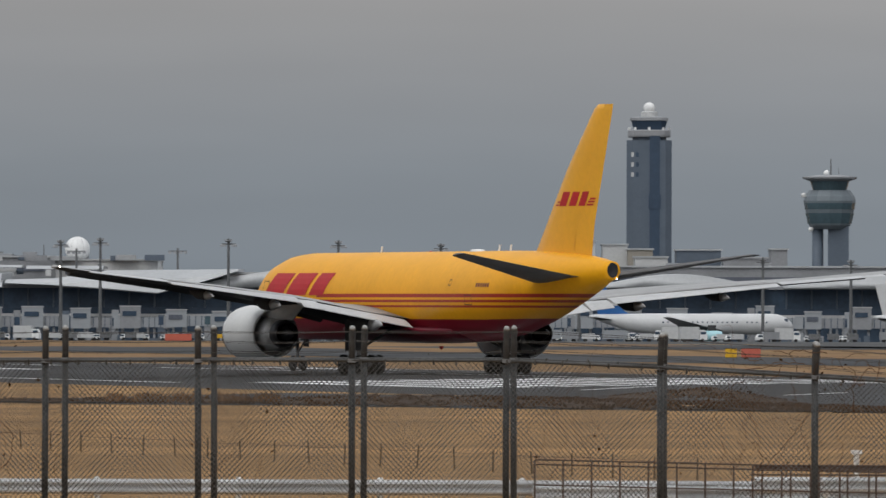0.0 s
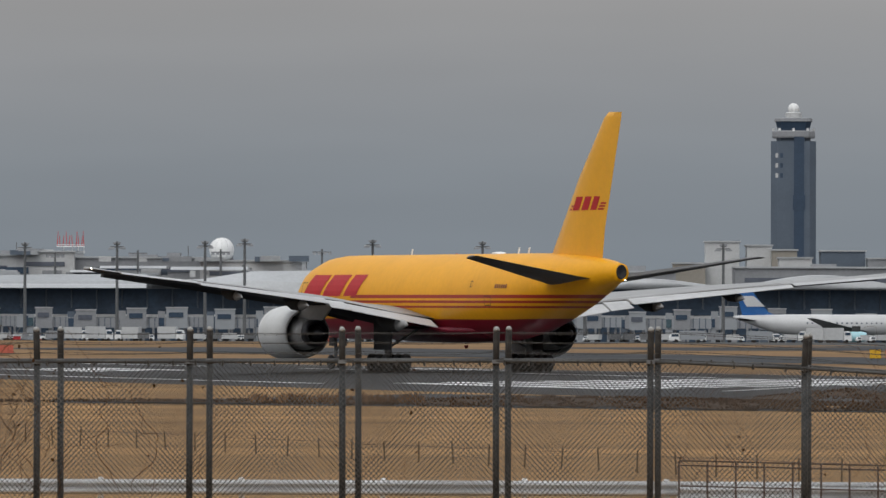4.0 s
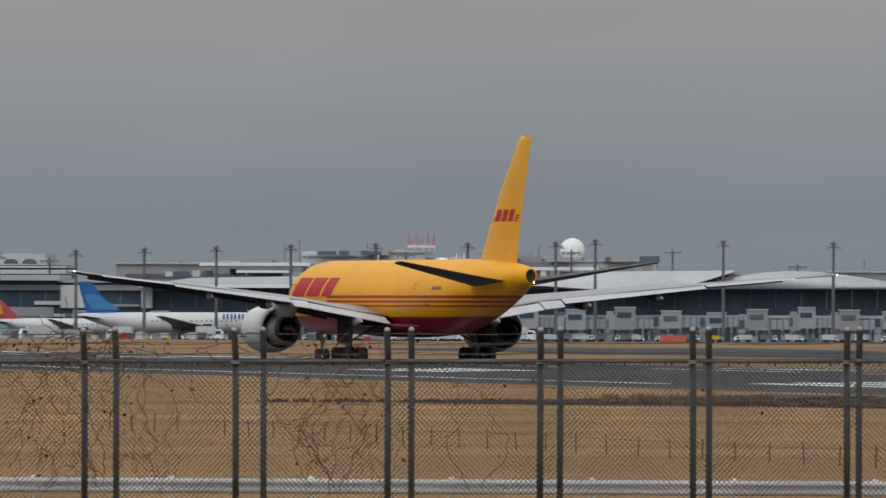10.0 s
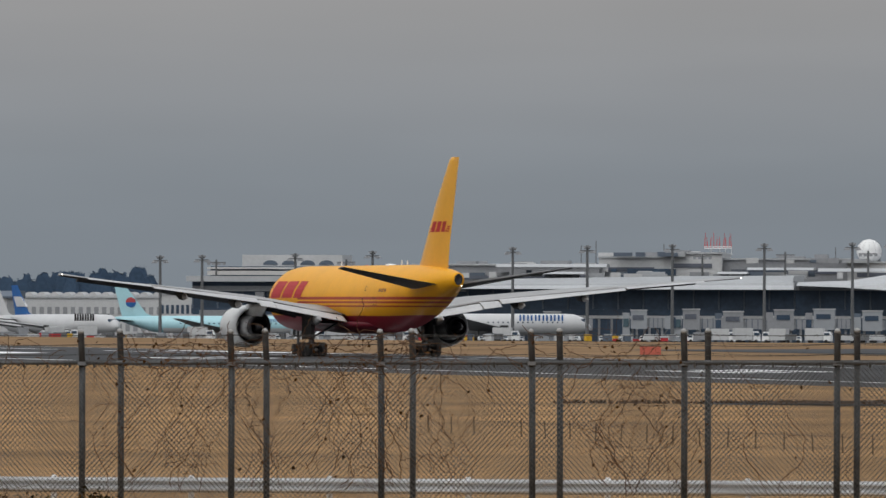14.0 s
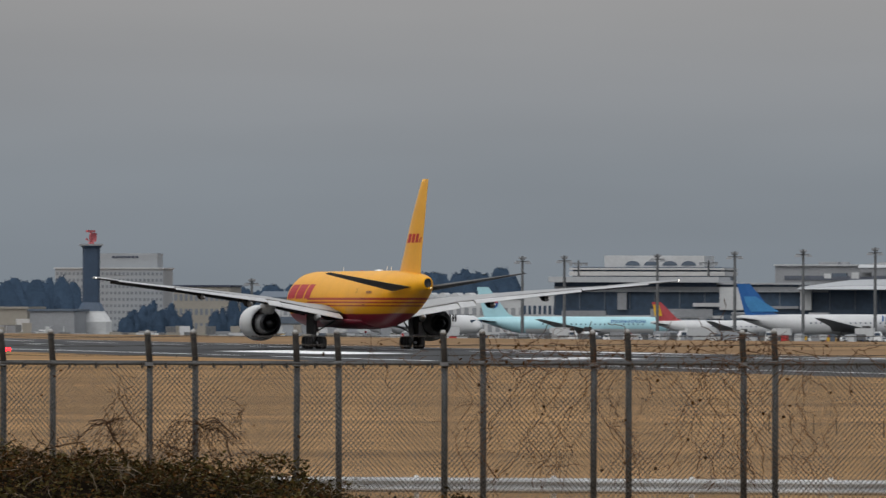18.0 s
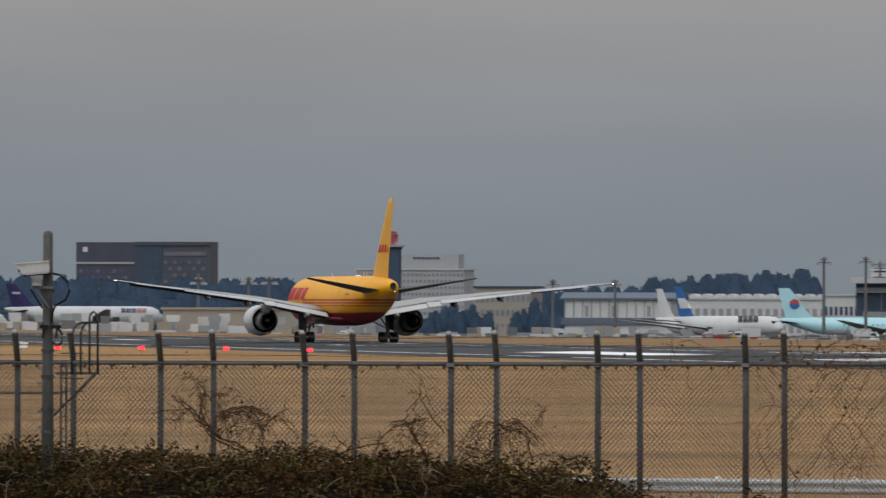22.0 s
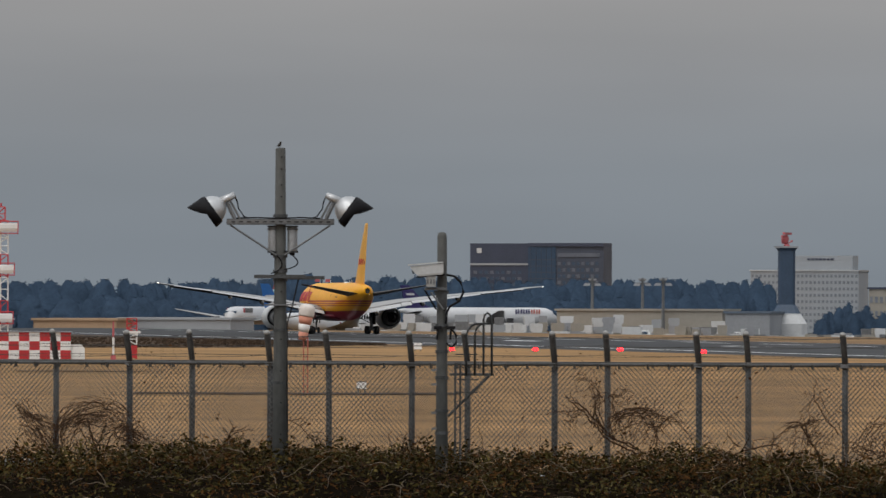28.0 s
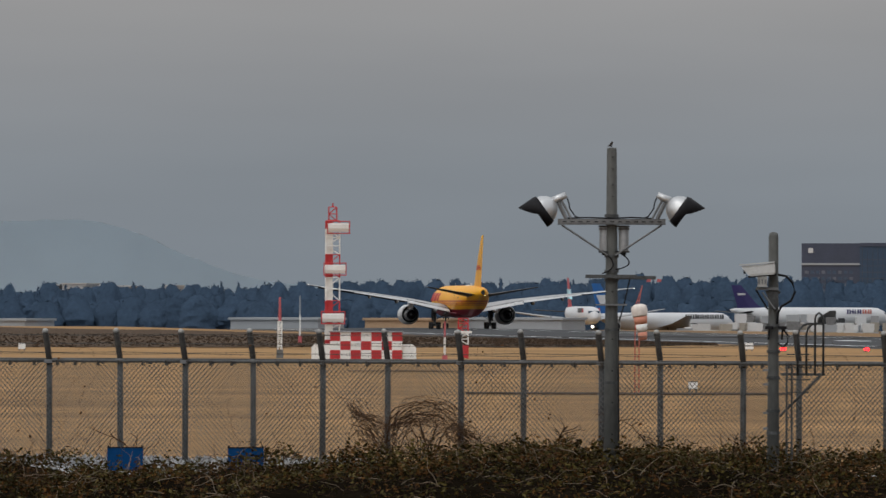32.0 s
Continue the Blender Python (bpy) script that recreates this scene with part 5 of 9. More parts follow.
def build_radome():
    t = thing("radome", spot(2.473, 2672, 16.6), "large white radome on the terminal roof", "radome")
    part("ball", lathe(bmesh.new(), [(3.93 * math.cos(a), 5.1 + 3.93 * math.sin(a)) for a in (radians(v) for v in range(-60, 91, 10))], 28), WHITE_PAINT, t, "", True)
    part("drum", lathe(bmesh.new(), ((2.4, 0), (2.4, 2.0)), 16), TERM_GREY, t)
    for k in range(6):
        a = math.pi * k / 6
        pts = [Vector((3.95 * math.cos(b) * math.cos(a), 3.95 * math.cos(b) * math.sin(a), 5.1 + 3.95 * math.sin(b))) for b in (radians(v) for v in range(-50, 231, 20))]
        part("seam", tube(bmesh.new(), pts, 0.03, 4), TERM_GREY, t)


def build_antenna_array():
    t = thing("antenna_array", spot(3.495, 2680, 20.6), "red and white rooftop antenna array", "antenna")
    part("frame", boxes((-4.4, 4.4, -1.5, 1.5, 2.0, 2.3), (-4.4, 4.4, -1.5, -1.3, 2.6, 2.75)), WHITE_PAINT, t)
    for x in (-2.2, 0.6, 2.4, 4.2):
        part("leg", bar((x, 0, 0), (x, 0, 2.1), r=0.13), WHITE_PAINT, t)
    for k, x in enumerate((-4.2, -3.3, -2.4, -1.2, -0.5, 0.6, 1.8, 2.6, 3.5, 4.2)):
        part("rod", tube(bmesh.new(), [(x, 0, 2.2), (x + 0.25 * (-1) ** k, 0, 5.6 + 1.4 * (k % 3 == 0))], [0.16, 0.08], 6), SIGNAL_RED, t, "red rod")


build_radome()
build_antenna_array()


def build_light_masts():
    """High apron masts: pole, crossarm, floodlight heads."""
    first = None
    for b, d, top in ((3.181, 2350, 21.7), (2.318, 2350, 22.6), (1.452, 2350, 22.4), (0.708, 2350, 22.0), (0.014, 2350, 21.2), (3.803, 2350, 21.4), (2.586, 2380, 22.2), (5.37, 2360, 20.1), (4.883, 2360, 20.6), (4.379, 2350, 21.0),
                      (7.269, 2400, 18.2), (6.985, 2400, 18.4), (6.355, 2380, 18.8), (5.832, 2370, 19.5), (-0.921, 2360, 21.6), (-2.165, 2360, 17.6), (-2.76, 2360, 17.0), (8.68, 2500, 12.0), (9.1, 2500, 12.0), (11.02, 2300, 12.0), (11.16, 2310, 12.0), (11.5, 2330, 12.0)):
        height = top - APRON_Z
        if first is None or abs(first - height) > 0.01:
            t = thing("apron_light_mast", spot(b, d, APRON_Z), "tall grey apron mast with a floodlight crossarm", "light mast", "apron light masts")
            part("pole", tube(bmesh.new(), [(0, 0, 0), (0, 0, height - 0.3)], [0.52, 0.34], 8), MAST_GREY, t)
            part("crossarm", boxes((-1.9, 1.9, -0.3, 0.3, height - 1.45, height - 1.1)), MAST_GREY, t)
            part("top_frame", boxes((-0.8, 0.8, -0.8, 0.8, height - 0.75, height - 0.45)), MAST_GREY, t)
            part("cap", tube(bmesh.new(), [(0, 0, height - 0.5), (0, 0, height + 0.25)], [0.5, 0.3], 8), MAST_GREY, t)
            for x in (-1.75, -0.95, 0.95, 1.75):
                lean = 0.35 if x > 0 else -0.35
                part("floodlight", loft(bmesh.new(), [[Vector((x + dx + lean * (height - 1.2 - zz), y, zz)) for dx, y in ((-g, -g), (g, -g), (g, g), (-g, g))] for zz, g in ((height - 1.15, 0.22), (height - 1.5, 0.42), (height - 1.95, 0.5))]), TERM_GREY, t)
            for x in (-0.7, 0.7):
                part("floodlight", boxes((x - 0.4, x + 0.4, -0.95, -0.2, height - 0.45, height + 0.05)), TERM_GREY, t)
    for b, d, top in ((3.6, 2620, 20.6), (3.04, 2620, 21.2), (2.48, 2620, 21.6), (1.795, 2600, 21.6), (6.889, 2650, 18.6), (6.01, 2650, 18.8), (2.33, 2640, 16.8), (0.95, 2640, 17.4)):
        height = top - 9.0
        t = thing("roof_light_mast", spot(b, d, 9.0), "short grey mast with a floodlight crossarm above the roof", "light mast", "roof light masts")
        part("pole", tube(bmesh.new(), [(0, 0, 0), (0, 0, height)], [0.4, 0.3], 8), MAST_GREY, t)
        part("crossarm", boxes((-2.9, 2.9, -0.3, 0.3, height - 1.1, height - 0.75)), MAST_GREY, t)
        for x in (-2.4, -0.9, 0.9, 2.4):
            part("floodlight", boxes((x - 0.5, x + 0.5, -0.7, 0.2, height - 1.7, height - 1.0)), TERM_GREY, t)


build_light_masts()


# ---------------------------------------------------------------- jet bridges and ramp vehicles
def build_jet_bridges():
    """Boarding bridges with rotundas, lift towers, stairs and air units, each a little different."""
    rng = random.Random(52)
    for b, d in [(4.0 - 0.31 * k, 2455) for k in range(24)] + [(4.62, 2480), (5.25, 2480), (5.8, 2500), (6.3, 2500)]:
        t = thing("jet_bridge", spot(b + rng.uniform(-0.03, 0.03), d, APRON_Z), "pale boarding bridge on steel legs with service stairs", "jet bridge", "jet bridges")
        wide = rng.uniform(4.6, 6.4)
        low, top = rng.uniform(3.8, 4.6), rng.uniform(8.6, 10.8)
        skin = rng.choice((HOTEL_PALE, TERM_GREY, HOTEL_PALE, TERM_GREY))
        rot = part("rotunda", boxes((-wide / 2, wide / 2, -2.5, 18, low, top)), skin, t, "pale rotunda box")
        part("window_strip", boxes((-wide * 0.38, wide * 0.3, -2.7, -2.5, top - 2.7, top - 1.3)), rng.choice((GLASS, WINDOW_DIM)), rot)
        part("roof_rim", boxes((-wide / 2 - 0.2, wide / 2 + 0.2, -2.7, 18, top, top + 0.3)), ROOF_PALE, rot)
        reach = rng.uniform(5.0, 8.0)
        part("corridor", boxes((wide / 2, wide / 2 + reach, -1.6, 1.6, low + 0.3, low + 3.2)), rng.choice((TERM_GREY, HOTEL_PALE)), t, "ribbed grey corridor")
        for k in range(4):
            part("corridor_rib", boxes((wide / 2 + reach * (k + 0.4) / 4, wide / 2 + reach * (k + 0.55) / 4, -1.75, -1.6, low + 0.2, low + 3.3)), TOWER_GREY, t)
        part("cab", boxes((wide / 2 + reach, wide / 2 + reach + 2.4, -2.3, 2.3, low, low + 3.7)), skin, t)
        part("dark_bellows", boxes((wide / 2 + reach + 2.4, wide / 2 + reach + 3.2, -2.0, 2.0, low + 0.3, low + 3.4)), GLASS, t)
        part("lift_tower", boxes((-wide / 2 - 2.4, -wide / 2 - 0.3, -1.5, 3, 0.3, top - rng.uniform(0.3, 2.0))), rng.choice((TERM_GREY, HOTEL_PALE, TOWER_GREY)), t)
        part("side_panel", boxes((-wide / 2 - 2.2, -wide / 2 - 0.6, -1.75, -1.5, low + 0.6, low + 3.0)), rng.choice((GLASS_TEAL, GLASS, TOWER_BLUE)), t)
        for x in (-wide * 0.4, wide * 0.35, wide / 2 + reach * 0.6):
            part("leg", boxes((x - 0.35, x + 0.35, -0.5, 0.5, 0, low)), TERM_GREY, t)
        part("service_stair", bar((wide / 2 + reach + 1.0, -2.4, low), (wide / 2 + reach - 2.2, -2.4, 0.1), r=0.16), MAST_GREY, t)
        part("wheel_carriage", boxes((wide / 2 + reach * 0.6 - 1.3, wide / 2 + reach * 0.6 + 1.3, -1.2, 1.2, 0.2, 1.1)), TOWER_GREY, t)
        for k in range(2):
            x = rng.uniform(-wide * 0.5, wide * 0.5)
            part("air_unit", boxes((x - 0.9, x + 0.9, -3.4, -2.0, 0.1, rng.uniform(1.3, 2.4))), rng.choice((TERM_GREY, TOWER_GREY, HOTEL_PALE)), t)


def build_ramp_vehicles():
    rng = random.Random(21)
    kinds = []
    for label, mat, ln, h in (("white airport catering truck", TERM_WHITE, 7.0, 3.8), ("small pale ramp van", TERM_WHITE, 4.6, 2.1), ("yellow baggage tractor", SIGN_YELLOW, 3.2, 1.7), ("grey cargo loader", TERM_GREY, 6.0, 2.6), ("grey container dolly", STEEL_DULL, 4.2, 2.2), ("grey ramp bus", HOTEL_PALE, 9.0, 3.0)):
        t = thing("ramp_vehicle", spot(0, 2300, APRON_Z), label + " parked on the apron", "vehicle", "ramp vehicles")
        body = part("body", boxes((-ln / 2, ln * 0.2, -1.1, 1.1, 0.7, h)), mat, t)
        cab = part("cab", loft(bmesh.new(), [[Vector((x, y, z)) for x, y in ((ln * 0.22, -1.0), (x1, -1.0), (x1, 1.0), (ln * 0.22, 1.0))] for z, x1 in ((0.5, ln / 2), (h * 0.5, ln / 2), (h * 0.78, ln * 0.42))]), WHITE_PAINT, t)
        part("windscreen", boxes((ln * 0.25, ln * 0.45, -1.04, 1.04, h * 0.5, h * 0.68)), GLASS, cab)
        for x in (-ln * 0.32, ln * 0.32):
            for y in (-0.95, 0.95):
                part("wheel", lathe(bmesh.new(), ((0.15, -0.14), (0.42, -0.14), (0.42, 0.14), (0.15, 0.14)), 12, "y", (x, y, 0.42)), TYRE, t)
        kinds.append(t)
    k = 0
    for b in [3.9 - 0.16 * i for i in range(46)] + [4.0 + 0.10 * i for i in range(46)] + [8.9 + 0.13 * i for i in range(26)] + [12.3 + 0.12 * i for i in range(9)]:
        bb = b + rng.uniform(-0.07, 0.07)
        d = rng.uniform(2130, 2330)
        m = spot(bb, d, None, rng.choice((0, 180)) + rng.uniform(-25, 25))
        src = kinds[rng.choice((0, 1, 1, 1, 1, 4, 4, 4, 4, 4, 2, 0, 3, 5))]
        copy_thing(src, m)
        k += 1
    for i, t in enumerate(kinds):
        t.matrix_basis = spot(3.3 - 0.9 * i, 2200, None, 15)


def build_baggage_carts():
    """Trains of small carts, steps and ground power units among the parked jets."""
    rng = random.Random(66)
    for i in range(120):
        b = rng.uniform(3.6, 9.0)
        t = thing("baggage_cart", spot(b, rng.uniform(2120, 2180), None, rng.uniform(-30, 30)), "small baggage cart standing on the apron", "cart", "baggage carts")
        w, h = rng.uniform(1.0, 2.6), rng.uniform(0.9, 2.4)
        mat = rng.choice((TERM_WHITE, TERM_WHITE, TERM_GREY, TOWER_GREY, MAST_GREY, HOTEL_PALE, SIGNAL_RED, SIGN_YELLOW))
        part("body", boxes((-w / 2, w / 2, -0.7, 0.7, 0.35, h)), mat, t)
        part("roof", boxes((-w / 2 - 0.08, w / 2 + 0.08, -0.75, 0.75, h, h + 0.08)), TOWER_GREY, t)
        for x in (-w * 0.35, w * 0.35):
            part("wheel", lathe(bmesh.new(), ((0.05, -0.08), (0.3, -0.08), (0.3, 0.08), (0.05, 0.08)), 8, "y", (x, -0.6, 0.3)), TYRE, t)


build_jet_bridges()
build_ramp_vehicles()
build_baggage_carts()


def build_container_rows():
    """Stacks of pale cargo containers and pallets along the cargo apron."""
    rng = random.Random(4)
    for i in range(176):
        b = 8.05 + 0.0275 * i + rng.uniform(-0.02, 0.02)
        d = rng.uniform(2130, 2230)
        base = spot(b, d, None, rng.uniform(-12, 12))
        up = 0.0
        for tier in range(rng.choice((1, 1, 1, 2) if b < 10.6 else (1, 2, 2, 2, 3))):
            w, h = rng.uniform(2.0, 3.4), rng.uniform(1.6, 2.4)
            t = thing("cargo_container", base @ pose(rng.uniform(-0.3, 0.3), 0, up), "pale metal air cargo container stacked on the apron", "container", "cargo containers")
            mat = rng.choice((HOTEL_PALE, HOTEL_PALE, TERM_GREY, TERM_GREY, BEIGE, TERM_WHITE) if b < 9.3 else (TERM_WHITE, TERM_WHITE, AIR_WHITE, HOTEL_PALE, TERM_GREY, BEIGE, STEEL_DULL))
            body = part("body", loft(bmesh.new(), [[Vector((x, y, z)) for x, y in ((-w / 2 * g, -1.2), (w / 2 * g, -1.2), (w / 2 * g, 1.2), (-w / 2 * g, 1.2))] for z, g in ((0.0, 0.8), (h * 0.3, 1.0), (h * 0.94, 1.0), (h, 0.95))]), mat, t)
            part("door_panel", boxes((-w * 0.36, -w * 0.03, -1.24, -1.2, h * 0.34, h * 0.9), (w * 0.03, w * 0.36, -1.24, -1.2, h * 0.34, h * 0.9)), mat, body)
            up += h


build_container_rows()


# ---------------------------------------------------------------- parked airliners
def airliner(bearing, d, turn, length, dia, label, skin=AIR_WHITE, fin=AIR_WHITE, belly=None, engine=AIR_WHITE, z=None, bars=None, bar_mat=TAIL_BLUE, accent=None, disc=False, emblem=None, emblem_n=1, fin_h=8.6, patch_at=((0.845, 0.935, 2.2), (0.90, 0.965, 5.2))):
    """A wide-body seen from afar; its local +x is the nose."""
    m = spot(bearing, d, z)
    t = thing("parked_airliner", m @ pose(0, 0, 0, 0, 0, turn), label, "airplane", "parked airliners")
    r, zc = dia / 2, dia / 2 + 2.1
    L = length
    rings = []
    for u, g, up in ((0.0, 0.05, -0.25), (0.012, 0.42, -0.2), (0.035, 0.72, -0.1), (0.075, 0.95, 0), (0.12, 1, 0), (0.4, 1, 0), (0.7, 1, 0), (0.8, 0.86, 0.12), (0.9, 0.52, 0.42), (0.97, 0.24, 0.66), (1.0, 0.1, 0.72)):
        rings.append([Vector((L / 2 - u * L, r * g * math.sin(a), zc + r * up + r * g * math.cos(a))) for a in (2 * math.pi * k / 20 for k in range(20))])
    body = part("fuselage", loft(bmesh.new(), rings), skin, t, "", True)
    if belly:
        rings = [[Vector((L / 2 - u * L, r * 1.012 * math.sin(a), zc + r * 1.012 * math.cos(a))) for a in (radians(v) for v in range(110, 251, 14))] for u in (0.08, 0.4, 0.74)]
        part("belly", loft(bmesh.new(), rings, closed=False), belly, body, "", True)
    part("cockpit_window", boxes((L / 2 - 0.045 * L, L / 2 - 0.028 * L, -r * 0.62, r * 0.62, zc + r * 0.25, zc + r * 0.52)), GLASS, body)
    f = part("tail_fin", loft(bmesh.new(), [[Vector((L / 2 - a * L, s * w, zz)) for a, s in ((a0, 0), ((a0 + a1) / 2, 1), (a1, 0.2), (a1, -0.2), ((a0 + a1) / 2, -1))] for a0, a1, zz, w in ((0.785, 0.955, zc + r * 0.80, 0.3), (0.83, 0.96, zc + r * 1.25, 0.28), (0.935, 0.995, zc + r + fin_h, 0.12))]), fin, t)
    if disc:
        for mat, v0 in ((TAIL_RED, 0), (TAIL_BLUE, 180)):
            cx, cz = L / 2 - 0.91 * L, zc + r + 3.9
            prof = [Vector((cx + 1.5 * math.cos(a), 0, cz + 1.5 * math.sin(a))) for a in (radians(v0 + 15 * i) for i in range(13))]
            part("fin_patch", loft(bmesh.new(), [[p + Vector((0, q, 0)) for p in prof] for q in (-0.33, 0.33)]), mat, f, "half of a round tail emblem")
    elif accent:
        part("fin_patch", loft(bmesh.new(), [[Vector((L / 2 - a * L, s * w, zz)) for a, s in ((a0, 1), (a1, 1), (a1, -1), (a0, -1))] for a0, a1, zz, w in ((a, e, zc + r + up * fin_h / 8.6, 0.39 - 0.022 * up) for a, e, up in patch_at)]), accent, f, "contrasting fin patch")
    for s in (-1, 1):
        part("wing", loft(bmesh.new(), [[Vector((L / 2 - a * L, s * b, zz + th * q)) for a, q in ((a0, 0), ((a0 * 0.6 + a1 * 0.4), 1), (a1, 0), ((a0 * 0.6 + a1 * 0.4), -0.7))] for a0, a1, b, zz, th in ((0.34, 0.56, r * 0.7, zc - r * 0.62, 0.7), (0.46, 0.58, r + 8, zc - 0.4, 0.4), (0.63, 0.67, L * 0.47, zc + 1.9, 0.12))]), WING_GREY, t, "grey wing")
        e = part("engine", lathe(bmesh.new(), ((1.1, -2.6), (1.5, -2.2), (1.55, 0.4), (1.3, 1.8), (1.2, 2.3), (0.9, 2.2)), 16, "x", (L / 2 - 0.40 * L, s * 9.6, zc - r * 0.62 - 1.5)), engine, t, "", True)
        part("inlet", lathe(bmesh.new(), ((0.2, 1.9), (1.05, 2.25), (1.1, 2.35), (0.3, 2.4)), 14, "x", (L / 2 - 0.40 * L, s * 9.6, zc - r * 0.62 - 1.5)), INTAKE, e)
        part("pylon", boxes((L / 2 - 0.43 * L, L / 2 - 0.39 * L, s * 9.6 - 0.25, s * 9.6 + 0.25, zc - r * 0.62 - 0.4, zc - 0.3)), WING_DARK, e)
        part("tailplane", loft(bmesh.new(), [[Vector((L / 2 - a * L, s * b, zz + q * 0.15)) for a, q in ((a0, 0), ((a0 + a1) / 2, 1), (a1, 0), ((a0 + a1) / 2, -1))] for a0, a1, b, zz in ((0.88, 0.965, 0.8, zc + r * 0.4), (0.96, 0.995, 9.8, zc + r * 0.6))]), WING_DARK, t)
        gear = part("main_gear", bar((L / 2 - 0.52 * L, s * 4.8, 0.7), (L / 2 - 0.52 * L, s * 4.4, zc - r * 0.6), r=0.22), STRUT, t)
        for k in (-0.8, 0.8):
            part("wheel", lathe(bmesh.new(), ((0.2, -0.4), (0.6, -0.4), (0.6, 0.4), (0.2, 0.4)), 12, "y", (L / 2 - 0.52 * L + k, s * 4.8, 0.6)), TYRE, gear)
        bm = bmesh.new()
        for k in range(int(L * 0.55 / 1.4)):
            if k % 11 != 5:
                box(bm, L / 2 - 0.13 * L - 1.4 * k - 0.4, L / 2 - 0.13 * L - 1.4 * k, s * r * 0.985 - 0.06, s * r * 0.985 + 0.06, zc + r * 0.10, zc + r * 0.24)
        if not bars or bars[3]:
            tagged(part("window_strip", bm, GLASS, body), kind="stuff")
        else:
            bm.free()
        if bars:
            u0, n, w, _ = bars
            for k in range(n):
                xx = L / 2 - u0 * L - (w * 1.45) * k
                part("lettering_bar", boxes((xx - w, xx - w * 0.68, s * r * 0.93 - 0.12, s * r * 0.93 + 0.12, zc + r * 0.33, zc + r * 0.33 + w * 1.1), (xx - w * 0.32, xx, s * r * 0.93 - 0.12, s * r * 0.93 + 0.12, zc + r * 0.33, zc + r * 0.33 + w * 1.1)), emblem if emblem and k < emblem_n else bar_mat, body)
    part("nose_gear", bar((L / 2 - 0.09 * L, 0, 0.5), (L / 2 - 0.09 * L, 0, zc - r * 0.8), r=0.15), STRUT, t)
    part("nose_wheel", lathe(bmesh.new(), ((0.15, -0.4), (0.5, -0.4), (0.5, 0.4), (0.15, 0.4)), 12, "y", (L / 2 - 0.09 * L, 0, 0.5)), TYRE, t)
    return t


airliner(5.09, 2390, 4, 61.5, 5.9, "white airliner with a deep blue tail at the gate", fin=TAIL_BLUE, engine=ENGINE_BLUE, bars=(0.13, 6, 1.5, True), accent=TAIL_SKY, patch_at=((0.80, 0.93, 0.7), (0.865, 0.955, 3.2), (0.905, 0.962, 5.0)))
airliner(6.93, 2490, -3, 57, 5.4, "sky blue airliner with a red and blue tail emblem", AIR_BLUE, AIR_BLUE, AIR_WHITE, bars=(0.12, 9, 0.8, True), disc=True)
airliner(5.875, 2425, 3, 44.5, 4.2, "white airliner with a yellow and red tail", fin=TAIL_RED, accent=SIGN_YELLOW, fin_h=5.2, patch_at=((0.925, 0.975, 2.0), (0.945, 0.985, 7.4)))
airliner(7.92, 2500, -57, 58, 5.8, "white airliner with dark lettering blocks and a blue tail", fin=TAIL_BLUE, bars=(0.15, 4, 1.9, False), bar_mat=BLACK_PLASTIC, accent=AIR_WHITE)
airliner(8.07, 2590, -57, 56, 5.8, "white airliner with a pale tail parked behind another", fin=AIR_WHITE)
airliner(-1.68, 2400, 4, 58, 5.9, "white and blue airliner at the terminal gate", fin=TAIL_BLUE, engine=AIR_BLUE, accent=AIR_WHITE)
airliner(-3.6, 2420, 4, 58, 5.9, "white airliner at the far gate", fin=AIR_WHITE)
airliner(12.27, 2500, 32, 55, 5.7, "white cargo jet with a purple tail", fin=TAIL_PURPLE, bars=(0.14, 5, 1.25, False), bar_mat=TAIL_PURPLE, emblem=ORANGE, emblem_n=2, accent=TERM_WHITE, fin_h=6.5, patch_at=((0.905, 0.955, 4.7), (0.912, 0.958, 5.5)))
airliner(13.27, 2520, 36, 52, 5.6, "white cargo jet with dark lettering blocks and a blue tail", fin=TAIL_BLUE, bars=(0.10, 8, 1.25, False), bar_mat=BLACK_PLASTIC, accent=AIR_WHITE)
taxi = airliner(13.85, 2500, 180, 56, 5.3, "white wide-body jet turning onto the runway with its lamp lit", fin=TAIL_RED, accent=AIR_BLUE, bars=(0.13, 6, 1.2, False), bar_mat=STEEL_DULL, emblem=TAIL_RED)
part("landing_lamp", lathe(bmesh.new(), ((0.1, -0.2), (0.38, 0.0), (0.33, 0.2), (0.1, 0.3)), 12, "x", (23.2, 0, 1.5)), WARM_LAMP, taxi, "lit warm landing lamp")


